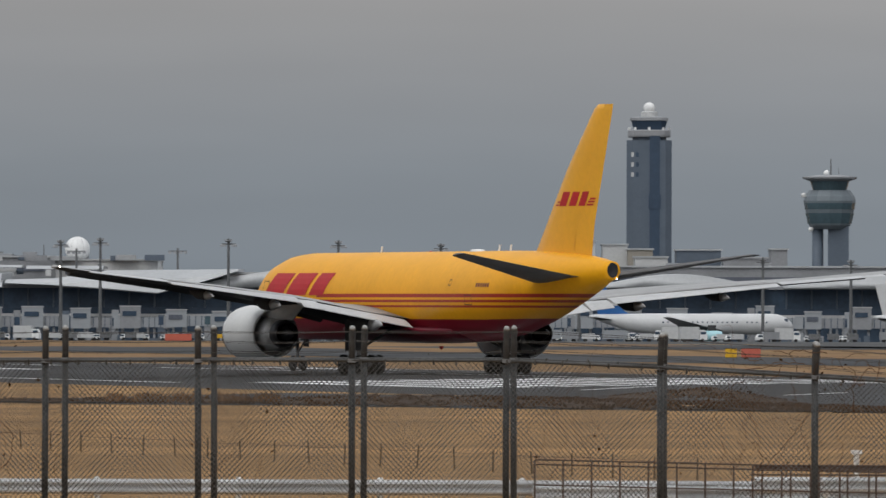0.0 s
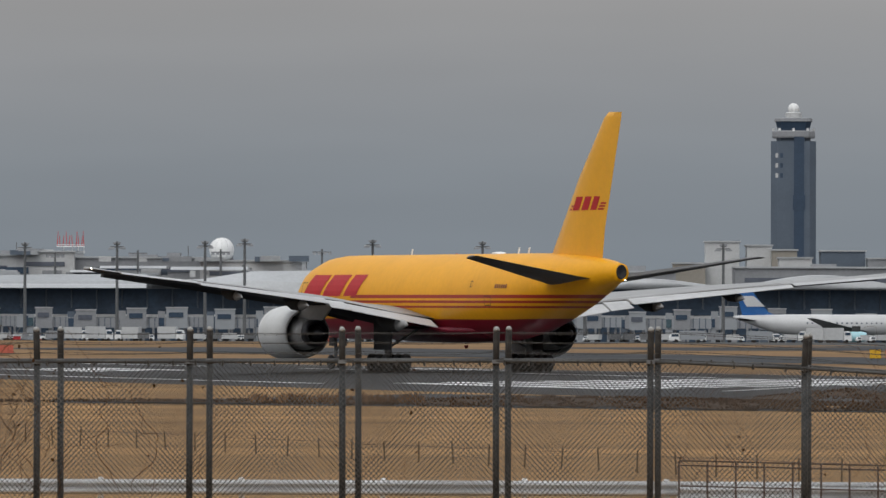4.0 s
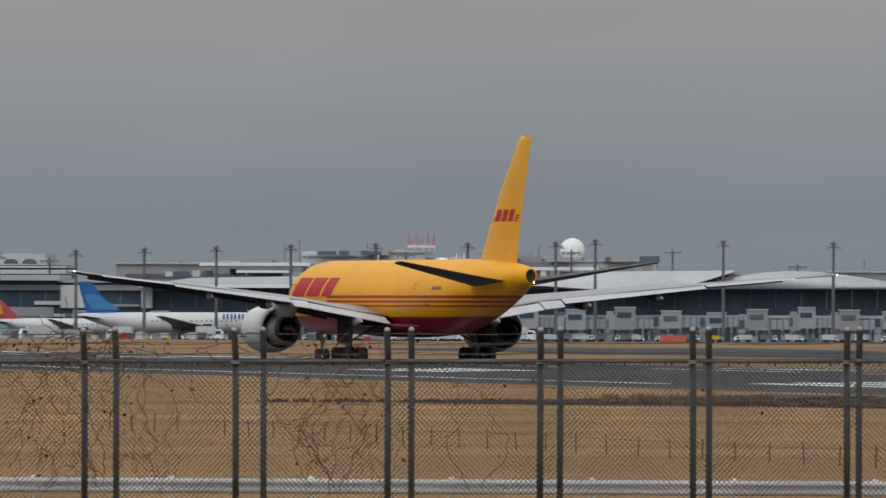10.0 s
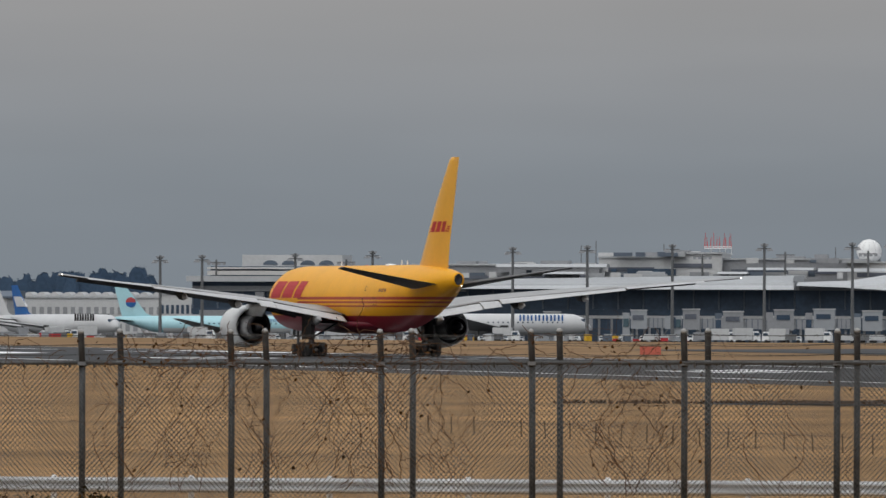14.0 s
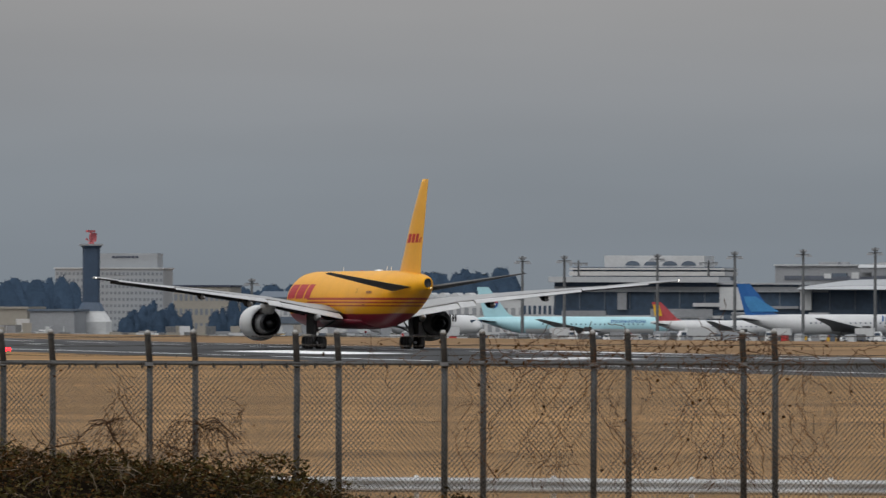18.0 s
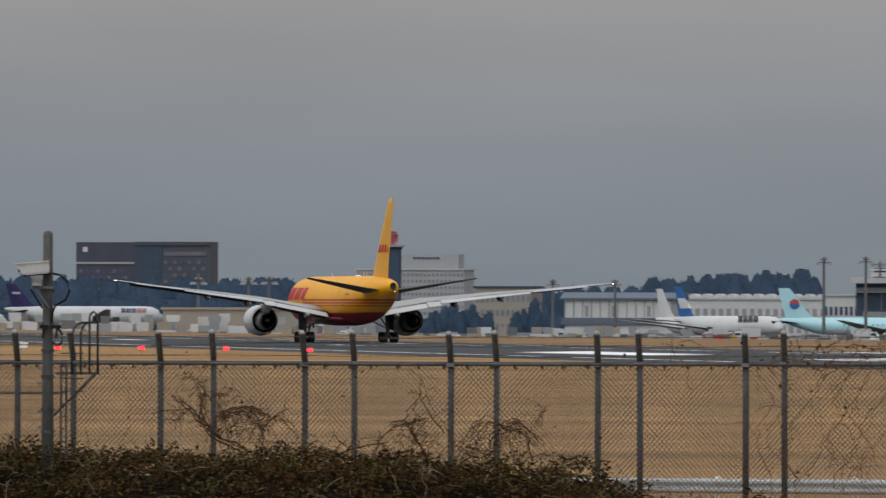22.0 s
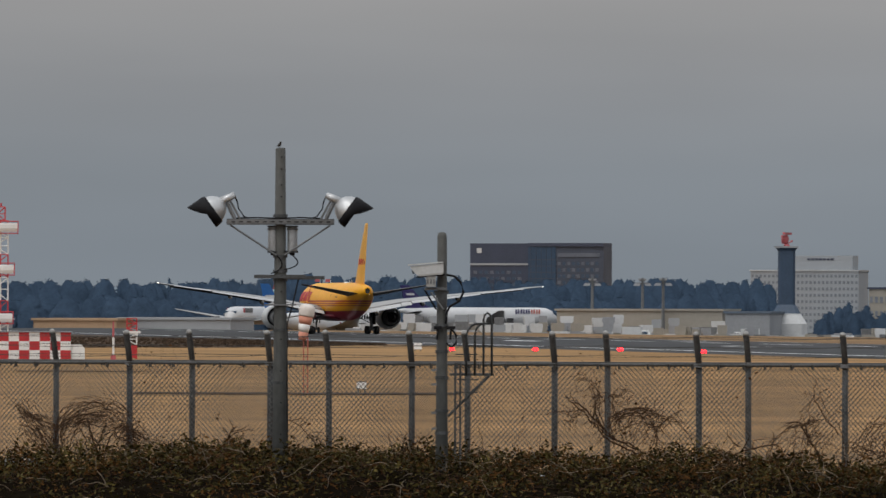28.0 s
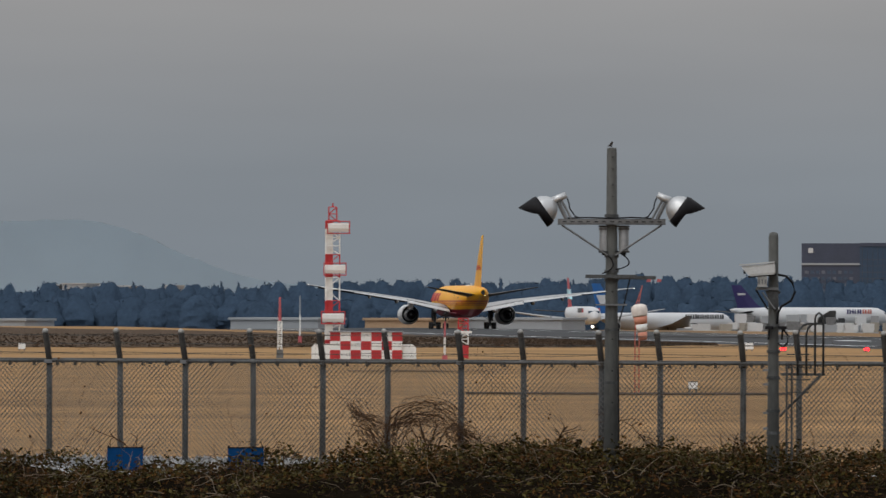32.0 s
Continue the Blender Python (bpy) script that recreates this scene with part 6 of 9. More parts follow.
# ---------------------------------------------------------------- woods and the far mountain
def build_woods():
    rng = random.Random(11)
    verts, faces = [], []
    tv, tf = [], []

    normals = []

    def soft(v):
        """The light that foliage catches: mostly from above, a little from its own side."""
        return Vector((0.35 * v.x, 0.35 * v.y - 0.3, 0.25 * v.z + 0.8)).normalized()

    def tree(b, d, top, wide, pine):
        x, y = polar(b, d)
        g = ground_z(x, y)
        h = top - g
        base = len(tv)
        for z, r in ((0, 0.5), (h * 0.7, 0.2)):
            for k in range(5):
                a = 2 * math.pi * k / 5
                tv.append((x + r * math.cos(a), y + r * math.sin(a), g + z))
        for k in range(5):
            tf.append((base + k, base + (k + 1) % 5, base + 5 + (k + 1) % 5, base + 5 + k))
        odd = rng.uniform(0, 90)

        def girth(u, a):
            """Half-width of the crown at a share of its height, swelling where a limb ends."""
            if pine:
                return wide * 0.72 * max(0.03, 1.0 - u) ** 0.8 * (0.78 + 0.22 * math.sin(u * 34 + odd))
            body = max(0.05, math.sin(math.pi * min(1.0, 0.30 + 0.70 * u))) ** 0.5
            return wide * body * (1 + 0.34 * noise.noise(Vector((1.1 * math.cos(a) + odd, 1.1 * math.sin(a), 4.2 * u))))

        i = len(verts)
        levels, sides = [0.02, 0.16, 0.3, 0.44, 0.56, 0.67, 0.77, 0.86, 0.93, 0.98], 10
        for u in levels:
            for k in range(sides):
                a = 2 * math.pi * k / sides
                q = 0.9 * girth(u, a) * rng.uniform(0.9, 1.08)
                verts.append((x + q * math.cos(a), y + q * math.sin(a), g + h * (u + rng.uniform(-0.015, 0.015))))
                normals.append(soft(Vector((math.cos(a), math.sin(a), 0))))
        for j in range(len(levels) - 1):
            for k in range(sides):
                faces.append((i + j * sides + k, i + j * sides + (k + 1) % sides, i + (j + 1) * sides + (k + 1) % sides, i + (j + 1) * sides + k))
        for _ in range(230):
            u, a = rng.uniform(0.1, 1.0) ** 0.8, rng.uniform(0, 6.28)
            q = girth(u, a) * rng.uniform(0.86, 1.04)
            c = Vector((x + q * math.cos(a), y + q * math.sin(a), g + h * u))
            size = rng.uniform(0.18, 0.36)
            p, e1, e2 = (c + Vector((rng.gauss(0, size), rng.gauss(0, size * 0.5), rng.gauss(0, size))) for _ in range(3))
            i = len(verts)
            verts.extend((p, e1, e2))
            normals.extend([soft(Vector((math.cos(a), min(0.0, math.sin(a)), 0)))] * 3)
            faces.append((i, i + 1, i + 2) if (e1 - p).cross(e2 - p).dot(Vector((0.3 * math.cos(a), -1, 0.4))) > 0 else (i, i + 2, i + 1))

    def row(b0, b1, d0, d1, top0, top1, n, wide):
        for k in range(n):
            u = (k + rng.uniform(0, 1)) / n
            tree(b0 + (b1 - b0) * u, rng.uniform(d0, d1), top0 + (top1 - top0) * u + rng.choice((-2.2, -1.6, -1.1, -0.7, -0.3, 0.2, 0.9)), wide * rng.uniform(0.8, 1.35), rng.random() < 0.12)

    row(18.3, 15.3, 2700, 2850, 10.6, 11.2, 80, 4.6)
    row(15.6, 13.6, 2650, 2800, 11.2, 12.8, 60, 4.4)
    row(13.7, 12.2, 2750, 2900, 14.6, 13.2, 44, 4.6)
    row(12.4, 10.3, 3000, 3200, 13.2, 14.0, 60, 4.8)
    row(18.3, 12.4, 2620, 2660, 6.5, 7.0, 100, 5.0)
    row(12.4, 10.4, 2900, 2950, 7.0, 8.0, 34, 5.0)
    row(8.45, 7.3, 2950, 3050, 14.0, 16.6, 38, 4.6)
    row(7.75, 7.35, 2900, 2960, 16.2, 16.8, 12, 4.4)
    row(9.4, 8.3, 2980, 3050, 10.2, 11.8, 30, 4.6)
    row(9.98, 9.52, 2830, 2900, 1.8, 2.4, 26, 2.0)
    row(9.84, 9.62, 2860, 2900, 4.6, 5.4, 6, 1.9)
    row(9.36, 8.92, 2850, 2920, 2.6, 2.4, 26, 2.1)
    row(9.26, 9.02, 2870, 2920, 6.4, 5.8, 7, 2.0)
    root = tagged(new("far_woods"), "haze-blued dark wood of pines and broadleaf trees", "trees", kind="stuff")
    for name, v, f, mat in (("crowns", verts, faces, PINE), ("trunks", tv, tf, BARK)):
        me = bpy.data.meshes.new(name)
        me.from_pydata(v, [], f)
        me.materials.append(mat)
        me.polygons.foreach_set("use_smooth", [True] * len(me.polygons))
        if name == "crowns":
            me.normals_split_custom_set_from_vertices(normals)
        ob = new(name, me)
        ob.parent = root
        tagged(ob, kind="stuff")


def build_mountain():
    bm = bmesh.new()
    rng = random.Random(3)
    d = 4820
    prev = None
    for k in range(81):
        b = 19.4 - 0.075 * k
        u = b - 17.3
        h = 14 + 38 * math.exp(-abs(u / (2.0 if u > 0 else 0.93)) ** 2.25) + rng.uniform(-0.5, 0.5)
        x, y = polar(b, d)
        col = [bm.verts.new((x, y, -30)), bm.verts.new((x, y, h))]
        if prev:
            bm.faces.new((prev[0], col[0], col[1], prev[1]))
        prev = col
    bmesh.ops.recalc_face_normals(bm, faces=bm.faces)
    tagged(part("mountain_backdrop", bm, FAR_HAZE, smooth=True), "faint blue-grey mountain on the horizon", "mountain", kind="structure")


build_woods()
build_mountain()
for b, w, top in ((17.4, 0.10, 10.4), (17.25, 0.16, 11.2), (17.02, 0.12, 10.0), (16.9, 0.06, 9.8), (16.62, 0.05, 10.2)):
    block("far_house", b + w / 2, b - w / 2, 4300, top + 3.6, HOTEL_PALE, "small pale building on the far ridge", "building", base=-10)


# ================================================================ the infield
def patch(name, mat, corners, lift, label, category, n=40, ragged=1.5):
    """A ground patch between a near and a far edge, both given as (bearing, near, far) stations."""
    rng = random.Random(name)
    bm = bmesh.new()
    prev = None
    for i in range(n + 1):
        u = i / n * (len(corners) - 1)
        k = min(int(u), len(corners) - 2)
        f = u - k
        b, d0, d1 = (corners[k][j] * (1 - f) + corners[k + 1][j] * f for j in range(3))
        col = []
        for j in range(4):
            d = d0 + (d1 - d0) * j / 3 + (rng.uniform(-ragged, ragged) if j in (0, 3) else 0)
            x, y = polar(b, d)
            col.append(bm.verts.new((x, y, ground_z(x, y) + lift)))
        if prev:
            for j in range(3):
                bm.faces.new((prev[j], col[j], col[j + 1], prev[j + 1]))
        prev = col
    bmesh.ops.recalc_face_normals(bm, faces=bm.faces)
    for f in bm.faces:
        if f.normal.z < 0:
            f.normal_flip()
    return tagged(part(name, bm, mat), label, category, kind="structure")


patch("service_track", ASPHALT, ((-4.5, 366, 500), (-3.0, 369, 492), (-1.0, 377, 484), (0.0, 383, 470), (1.0, 390, 446), (2.0, 394, 426), (3.6, 402, 408)), 0.04, "dark worn service track across the grass", "track", ragged=1.2)
patch("earth_bank", EARTH, ((-4.5, 370, 384), (-3.2, 371, 396), (-2.7, 372, 424), (-2.3, 374, 462), (-1.8, 377, 508), (-1.35, 379, 490), (-0.9, 381, 468), (-0.2, 386, 448), (0.5, 390, 418), (1.8, 396, 413), (3.4, 403, 409)), 0.08, "dark bare earth with brown scrub", "earth", n=90, ragged=4)
patch("drain_slot", EARTH, ((12.4, 444, 451), (13.4, 443, 452), (14.6, 444, 451)), 0.05, "narrow dark drain in the grass", "drain", n=70, ragged=1.3)
patch("drain_slot", EARTH, ((14.4, 592, 596), (15.4, 591, 597)), 0.05, "narrow dark drain in the grass", "drain", n=12, ragged=0.6)
patch("scrub_belt", SCRUB, ((12.9, 1000, 1030), (13.5, 938, 1130), (14.2, 922, 1230), (15.0, 916, 1380), (16.0, 910, 1560), (17.2, 905, 1850), (18.8, 900, 2300)), 0.07, "dark brown scrub belt beside the runway", "scrub", n=90, ragged=5)


def tuft_stuff(name, mat, stations, count, size, height, label, category, drift=-9):
    """Low dry scrub: many thin blades and twigs standing on the ground."""
    rng = random.Random(name)
    v, f = [], []
    for _ in range(count):
        k = rng.randrange(len(stations) - 1)
        u = rng.random()
        b, d0, d1 = (stations[k][j] * (1 - u) + stations[k + 1][j] * u for j in range(3))
        d = rng.uniform(d0, d1)
        # weeds stand in drifts with bare ground between
        if math.sin(b * 9.1 + d * 0.21) + math.sin(b * 23.7 - d * 0.13 + 1) + rng.gauss(0, 0.6) < drift:
            continue
        x, y = polar(b, d)
        z = ground_z(x, y)
        for _ in range(4):
            a = rng.uniform(0, 6.28)
            w, h = size * rng.uniform(0.3, 1), height * rng.uniform(0.3, 1)
            dx, dy = math.cos(a) * w, math.sin(a) * w
            lx, ly = rng.uniform(-h, h) * 0.6, rng.uniform(-h, h) * 0.6
            i = len(v)
            v += [(x - dx, y - dy, z), (x + dx, y + dy, z), (x + lx, y + ly, z + h)]
            f.append((i, i + 1, i + 2))
    me = bpy.data.meshes.new(name)
    me.from_pydata(v, [], f)
    me.materials.append(mat)
    tagged(new(name, me), label, category, kind="stuff")


tuft_stuff("dry_scrub", DRY_BROWN, ((-4.3, 369, 386), (-3.2, 370, 398), (-2.7, 371, 424), (-2.3, 372, 462), (-1.8, 375, 508), (-1.35, 377, 490), (-0.9, 379, 468), (-0.2, 384, 448), (1.0, 391, 418), (2.4, 398, 412)), 15000, 0.14, 0.22, "low brown scrub on the earth bank", "scrub", drift=-0.1)
tuft_stuff("tall_scrub", STRAW, ((1.1, 396, 410), (1.75, 396, 412), (2.3, 399, 408)), 700, 0.10, 0.55, "clump of taller straw-brown weeds by the track", "scrub", drift=-0.2)
tuft_stuff("sparse_scrub", DRY_BROWN, ((2.0, 400, 414), (2.8, 402, 412), (3.3, 404, 410), (4.6, 405, 409)), 420, 0.13, 0.22, "thin brown weeds along the track's end", "scrub")
tuft_stuff("scrub_growth", SCRUB, ((12.9, 1000, 1030), (13.5, 940, 1120), (14.4, 925, 1150), (15.8, 915, 1250), (18.6, 902, 1300)), 6500, 0.4, 0.30, "dark brown winter scrub beside the runway", "scrub")


def build_post_line():
    """Thin rusty stakes with a wire, running across the infield."""
    ax, ay = polar(5.6, 316)
    bx, by = polar(-3.6, 211)
    t = thing("stake_fence", pose(ax, ay, 0), "line of thin rusty stakes with a single wire", "fence")
    n = 42
    stake = mesh_of("stake", tube(bmesh.new(), [(0, 0, -0.05), (0, 0, 0.66)], [0.028, 0.022], 6), STAKE)
    rng = random.Random(8)
    for k in range(n):
        u = k / (n - 1)
        if rng.random() < 0.08:
            continue
        s = shared("stake", stake, t, pose((bx - ax) * u, (by - ay) * u, rng.uniform(-0.06, 0.02), rng.uniform(-3, 3), rng.uniform(-4, 4), 0))
    part("wire", tube(bmesh.new(), [((bx - ax) * u, (by - ay) * u, 0.5 + rng.uniform(-0.03, 0.03)) for u in (i / 60 for i in range(61))], 0.006, 4), RUSTY, t)


def build_pipe_railing():
    """A pipe railing on the perimeter road at the fence's low end."""
    t = thing("pipe_railing", fence_pose(0, 184.5), "rusty steel pipe railing with thin uprights", "railing")
    x0, step, n = -9.75, 0.62, 20
    top = lambda x: 1.34 - 0.020 * (x - x0)
    up = mesh_of("upright", tube(bmesh.new(), [(0, 0, -0.2), (0, 0, 1.0)], 0.022, 6), RUSTY)
    for k in range(n):
        x = x0 + step * k
        shared("upright", up, t, pose(x, 0, top(x) - 1.0))
    for dz in (0.0, -0.1, -0.55):
        part("rail", bar((x0, 0, top(x0) + dz), (x0 + step * (n - 1), 0, top(x0 + step * (n - 1)) + dz), r=0.02), RUSTY, t)
    t2 = thing("pipe_railing", fence_pose(0, 181.0), "second rusty pipe railing further along the road", "railing")
    for k in range(9):
        x = -4.9 + 0.62 * k
        shared("upright", up, t2, pose(x, 0, 0.30))
    for dz in (1.3, 1.2, 1.1):
        part("rail", bar((-4.9, 0, dz), (0.06, 0, dz), r=0.02), RUSTY, t2)
    part("rust_plate", boxes((-4.86, 0.02, 0.03, 0.05, 1.19, 1.30)), RUSTY, t2, "rusty brown strip behind the rails")
    g = thing("guard_rail_end", fence_pose(0, 190.0, -0.10), "raised galvanised guard rail section", "guard rail")
    for k in range(2):
        part("beam", guard_rail_beam(3.2), ZINC, g, "", at=pose(-5.1 + 3.2 * k, 0, 0.62))
        part("rail_post", tube(bmesh.new(), [(-3.5 + 3.2 * k, 0.12, -0.3), (-3.5 + 3.2 * k, 0.12, 0.95)], 0.07, 10), WHITE_PAINT, g)
    g = thing("guard_rail", fence_pose(0, 192.4, -0.09), "galvanised guard rail beside the railing", "guard rail")
    for k in range(4):
        part("beam", guard_rail_beam(3.26), ZINC, g, "", at=pose(-10.2 + 3.26 * k, 0, 0.36 - 0.02 * k))
        part("rail_post", tube(bmesh.new(), [(-9.2 + 3.26 * k, 0.12, -0.3), (-9.2 + 3.26 * k, 0.12, 0.72)], 0.07, 10), WHITE_PAINT, g)
        part("rail_post", tube(bmesh.new(), [(-7.6 + 3.26 * k, 0.12, -0.3), (-7.6 + 3.26 * k, 0.12, 0.72)], 0.07, 10), WHITE_PAINT, g)
    t3 = thing("marker_post", spot(-2.80, 215), "short white marker post in the grass", "post")
    part("stem", tube(bmesh.new(), [(0, 0, 0), (0, 0, 0.95)], 0.07, 8), WHITE_PAINT, t3)
    part("head", boxes((-0.14, 0.14, -0.1, 0.1, 0.95, 1.05)), WHITE_PAINT, t3)


build_post_line()
build_pipe_railing()


def build_signs():
    for b, d, w, h, mat, label in ((3.95, 850, 2.1, 0.8, ORANGE, "red taxiway sign board in the grass"), (1.79, 1020, 3.2, 0.8, ORANGE, "red taxiway sign board beyond the runway"), (-1.95, 742, 1.0, 0.75, SIGN_YELLOW, "yellow taxiway sign board"), (-2.085, 742, 1.7, 0.75, ORANGE, "red taxiway sign board beside a yellow one"), (12.68, 860, 0.8, 0.62, WHITE_PAINT, "small white distance board in the grass"), (13.06, 455, 0.5, 0.36, WHITE_PAINT, "small white equipment box in the grass"), (17.6, 830, 0.7, 0.6, WHITE_PAINT, "small white board in the grass")):
        t = thing("sign_board", spot(b, d), label, "sign", "airfield signs")
        part("panel", boxes((-w / 2, w / 2, -0.15, 0.15, 0.22, 0.22 + h)), mat, t)
        for zz in (0.2, 0.2 + h):
            part("frame_bar", boxes((-w / 2 - 0.04, w / 2 + 0.04, -0.12, 0.12, zz, zz + 0.055)), BLACK_PLASTIC, t)
        for x in (-w * 0.35, w * 0.35):
            part("foot", boxes((x - 0.05, x + 0.05, -0.05, 0.05, 0, 0.22)), STEEL_DULL, t)


def build_red_lamps():
    t = thing("obstruction_lamp", spot(12.45, 840), "lit red lamp on a short stem in the grass", "lamp", "red runway lamps")
    part("stem", tube(bmesh.new(), [(0, 0, 0), (0, 0, 0.18)], 0.05, 8), SIGN_YELLOW, t)
    for x in (-0.14, 0.14):
        part("lamp_head", lathe(bmesh.new(), ((0.08, 0.18), (0.125, 0.27), (0.125, 0.38), (0.08, 0.49), (0.02, 0.53)), 12, "z", (x, 0, 0)), RED_LAMP, t, "glowing red lens", True)
    part("base", boxes((-0.3, 0.3, -0.1, 0.1, 0.1, 0.2)), STEEL_DULL, t)
    for b in (11.885, 11.31, 10.745):
        copy_thing(t, spot(b, 840))


build_signs()
build_red_lamps()


# ---------------------------------------------------------------- glide path station
def lattice(parent, w, z0, z1, mat, step=0.8, r=0.045):
    n = max(1, round((z1 - z0) / step))
    for sx in (-1, 1):
        for sy in (-1, 1):
            part("leg", bar((sx * w, sy * w, z0), (sx * w, sy * w, z1), r=r * 1.3), mat, parent)
    for k in range(n):
        a, b = z0 + (z1 - z0) * k / n, z0 + (z1 - z0) * (k + 1) / n
        s = 1 if k % 2 else -1
        part("diagonal", bar((-s * w, -w, a), (s * w, -w, b), r=r), mat, parent)
        part("diagonal", bar((-s * w, w, a), (s * w, w, b), r=r), mat, parent)
        part("strut", bar((-w, -w, b), (w, -w, b), r=r), mat, parent)


def build_glide_station():
    t = thing("antenna_mast", spot(15.50, 732), "red and white banded lattice antenna mast", "antenna mast")
    bands = ((0.0, 1.6, SIGNAL_RED), (1.6, 3.0, SIGNAL_WHITE), (3.0, 5.0, SIGNAL_RED), (5.0, 7.0, SIGNAL_WHITE), (7.0, 9.0, SIGNAL_RED), (9.0, 11.2, SIGNAL_WHITE), (11.2, 11.9, SIGNAL_RED))
    for z0, z1, mat in bands:
        sec = part("mast_section", boxes((-0.56, 0.02, -0.4, 0.4, z0, z1)), mat, t)
        lattice(sec, 0.6, z0, z1, mat)
    cap = part("top_section", boxes((-0.3, 0.3, -0.3, 0.3, 11.9, 12.0)), SIGNAL_RED, t)
    lattice(cap, 0.34, 11.9, 13.1, SIGNAL_RED, 0.6)
    part("top_light", tube(bmesh.new(), [(0, 0, 13.1), (0, 0, 13.45)], 0.07, 6), SIGNAL_RED, cap)
    for z, x0, x1 in ((10.95, -0.45, 1.45), (7.35, -0.75, 1.15), (3.15, -0.95, 1.05)):
        a = part("antenna_unit", loft(bmesh.new(), [[Vector((x, y, zz)) for x, y in ((x0 + q, -1.0 + q), (x1 - q, -1.0 + q), (x1 - q, -0.3), (x0 + q, -0.3))] for zz, q in ((z, 0.12), (z + 0.3, 0.0), (z + 0.62, 0.0), (z + 0.75, 0.1))]), SIGNAL_WHITE, t, "white antenna unit")
        for zz in (z - 0.14, z + 0.9):
            part("guard_bar", bar((x0 - 0.05, -1.05, zz), (x1 + 0.05, -1.05, zz), r=0.05), SIGNAL_RED, a)
        for x in (x0, x1):
            part("guard_post", bar((x, -1.05, z - 0.14), (x, -1.05, z + 0.9), r=0.04), SIGNAL_RED, a)
    h = thing("equipment_hut", spot(15.272, 726), "red and white chequered equipment hut", "hut")
    part("core", boxes((-3.1, 3.1, 0.06, 3.0, 0.0, 2.3)), SIGNAL_WHITE, h)
    for c in range(7):
        for r in range(3):
            part("chequer_panel", boxes((-3.1 + 6.2 * c / 7 + 0.005, -3.1 + 6.2 * (c + 1) / 7 - 0.005, 0.0, 0.06, 0.767 * r + 0.005, 0.767 * (r + 1) - 0.005)), SIGNAL_RED if (c + r) % 2 == 0 else SIGNAL_WHITE, h)
    part("roof", boxes((-3.2, 3.2, -0.1, 3.1, 2.3, 2.38)), TERM_GREY, h)
    part("side_cabinet", loft(bmesh.new(), [[Vector((x, y, z)) for x, y in ((3.12, 0.3), (x1, 0.3), (x1, 2.4), (3.12, 2.4))] for z, x1 in ((0, 4.3), (0.95, 4.3), (1.25, 4.0))]), SIGNAL_WHITE, h, "white side cabinet")
    part("side_cabinet", loft(bmesh.new(), [[Vector((x, y, z)) for x, y in ((x1, 0.3), (-3.12, 0.3), (-3.12, 2.4), (x1, 2.4))] for z, x1 in ((0, -4.7), (1.0, -4.7), (1.3, -4.4))]), SIGNAL_WHITE, h, "white side cabinet")
    for b, top, lab in ((14.615, 3.5, "short red and white lattice frame"),):
        f = thing("monitor_frame", spot(b, 735), lab, "antenna mast")
        lattice(f, 0.42, 0.0, 1.2, SIGNAL_RED, 0.4)
        lattice(f, 0.42, 1.2, 2.2, SIGNAL_WHITE, 0.5)
        lattice(f, 0.42, 2.2, top, SIGNAL_RED, 0.4)
        part("shelf", boxes((-0.75, 0.75, -0.5, 0.5, 2.2, 2.4)), SIGNAL_WHITE, f)
        part("cabinet", boxes((-0.4, 0.4, -0.44, 0.4, 0.05, 1.2)), SIGNAL_RED, f)
    for b, d, z1, w in ((15.856, 735, 5.3, 0.10), (14.74, 700, 3.3, 0.09), (15.72, 1000, 5.7, 0.09)):
        f = thing("marker_mast", spot(b, d), "slim red and white marker mast", "mast")
        if d == 735:
            part("foot", boxes((-0.3, 0.3, -0.3, 0.3, 0, 0.75)), STEEL_DULL, f, "grey foot box")
            lattice(f, 0.16, 0.75, 3.2, SIGNAL_WHITE, 0.35)
            part("upper_pole", tube(bmesh.new(), [(0, 0, 3.15), (0, 0, z1)], [w * 1.5, w * 0.8], 8), FADED_RED, f)
            continue
        part("lower_pole", tube(bmesh.new(), [(0, 0, 0), (0, 0, z1 * 0.6)], w, 8), SIGNAL_WHITE, f)
        part("upper_pole", tube(bmesh.new(), [(0, 0, z1 * 0.6), (0, 0, z1)], [w, w * 0.7], 8), HOTEL_PALE if d == 1000 else FADED_RED, f)
        part("foot", boxes((-w * 2.4, w * 2.4, -0.3, 0.3, 0, z1 * 0.16)), FADED_RED, f)


build_glide_station()


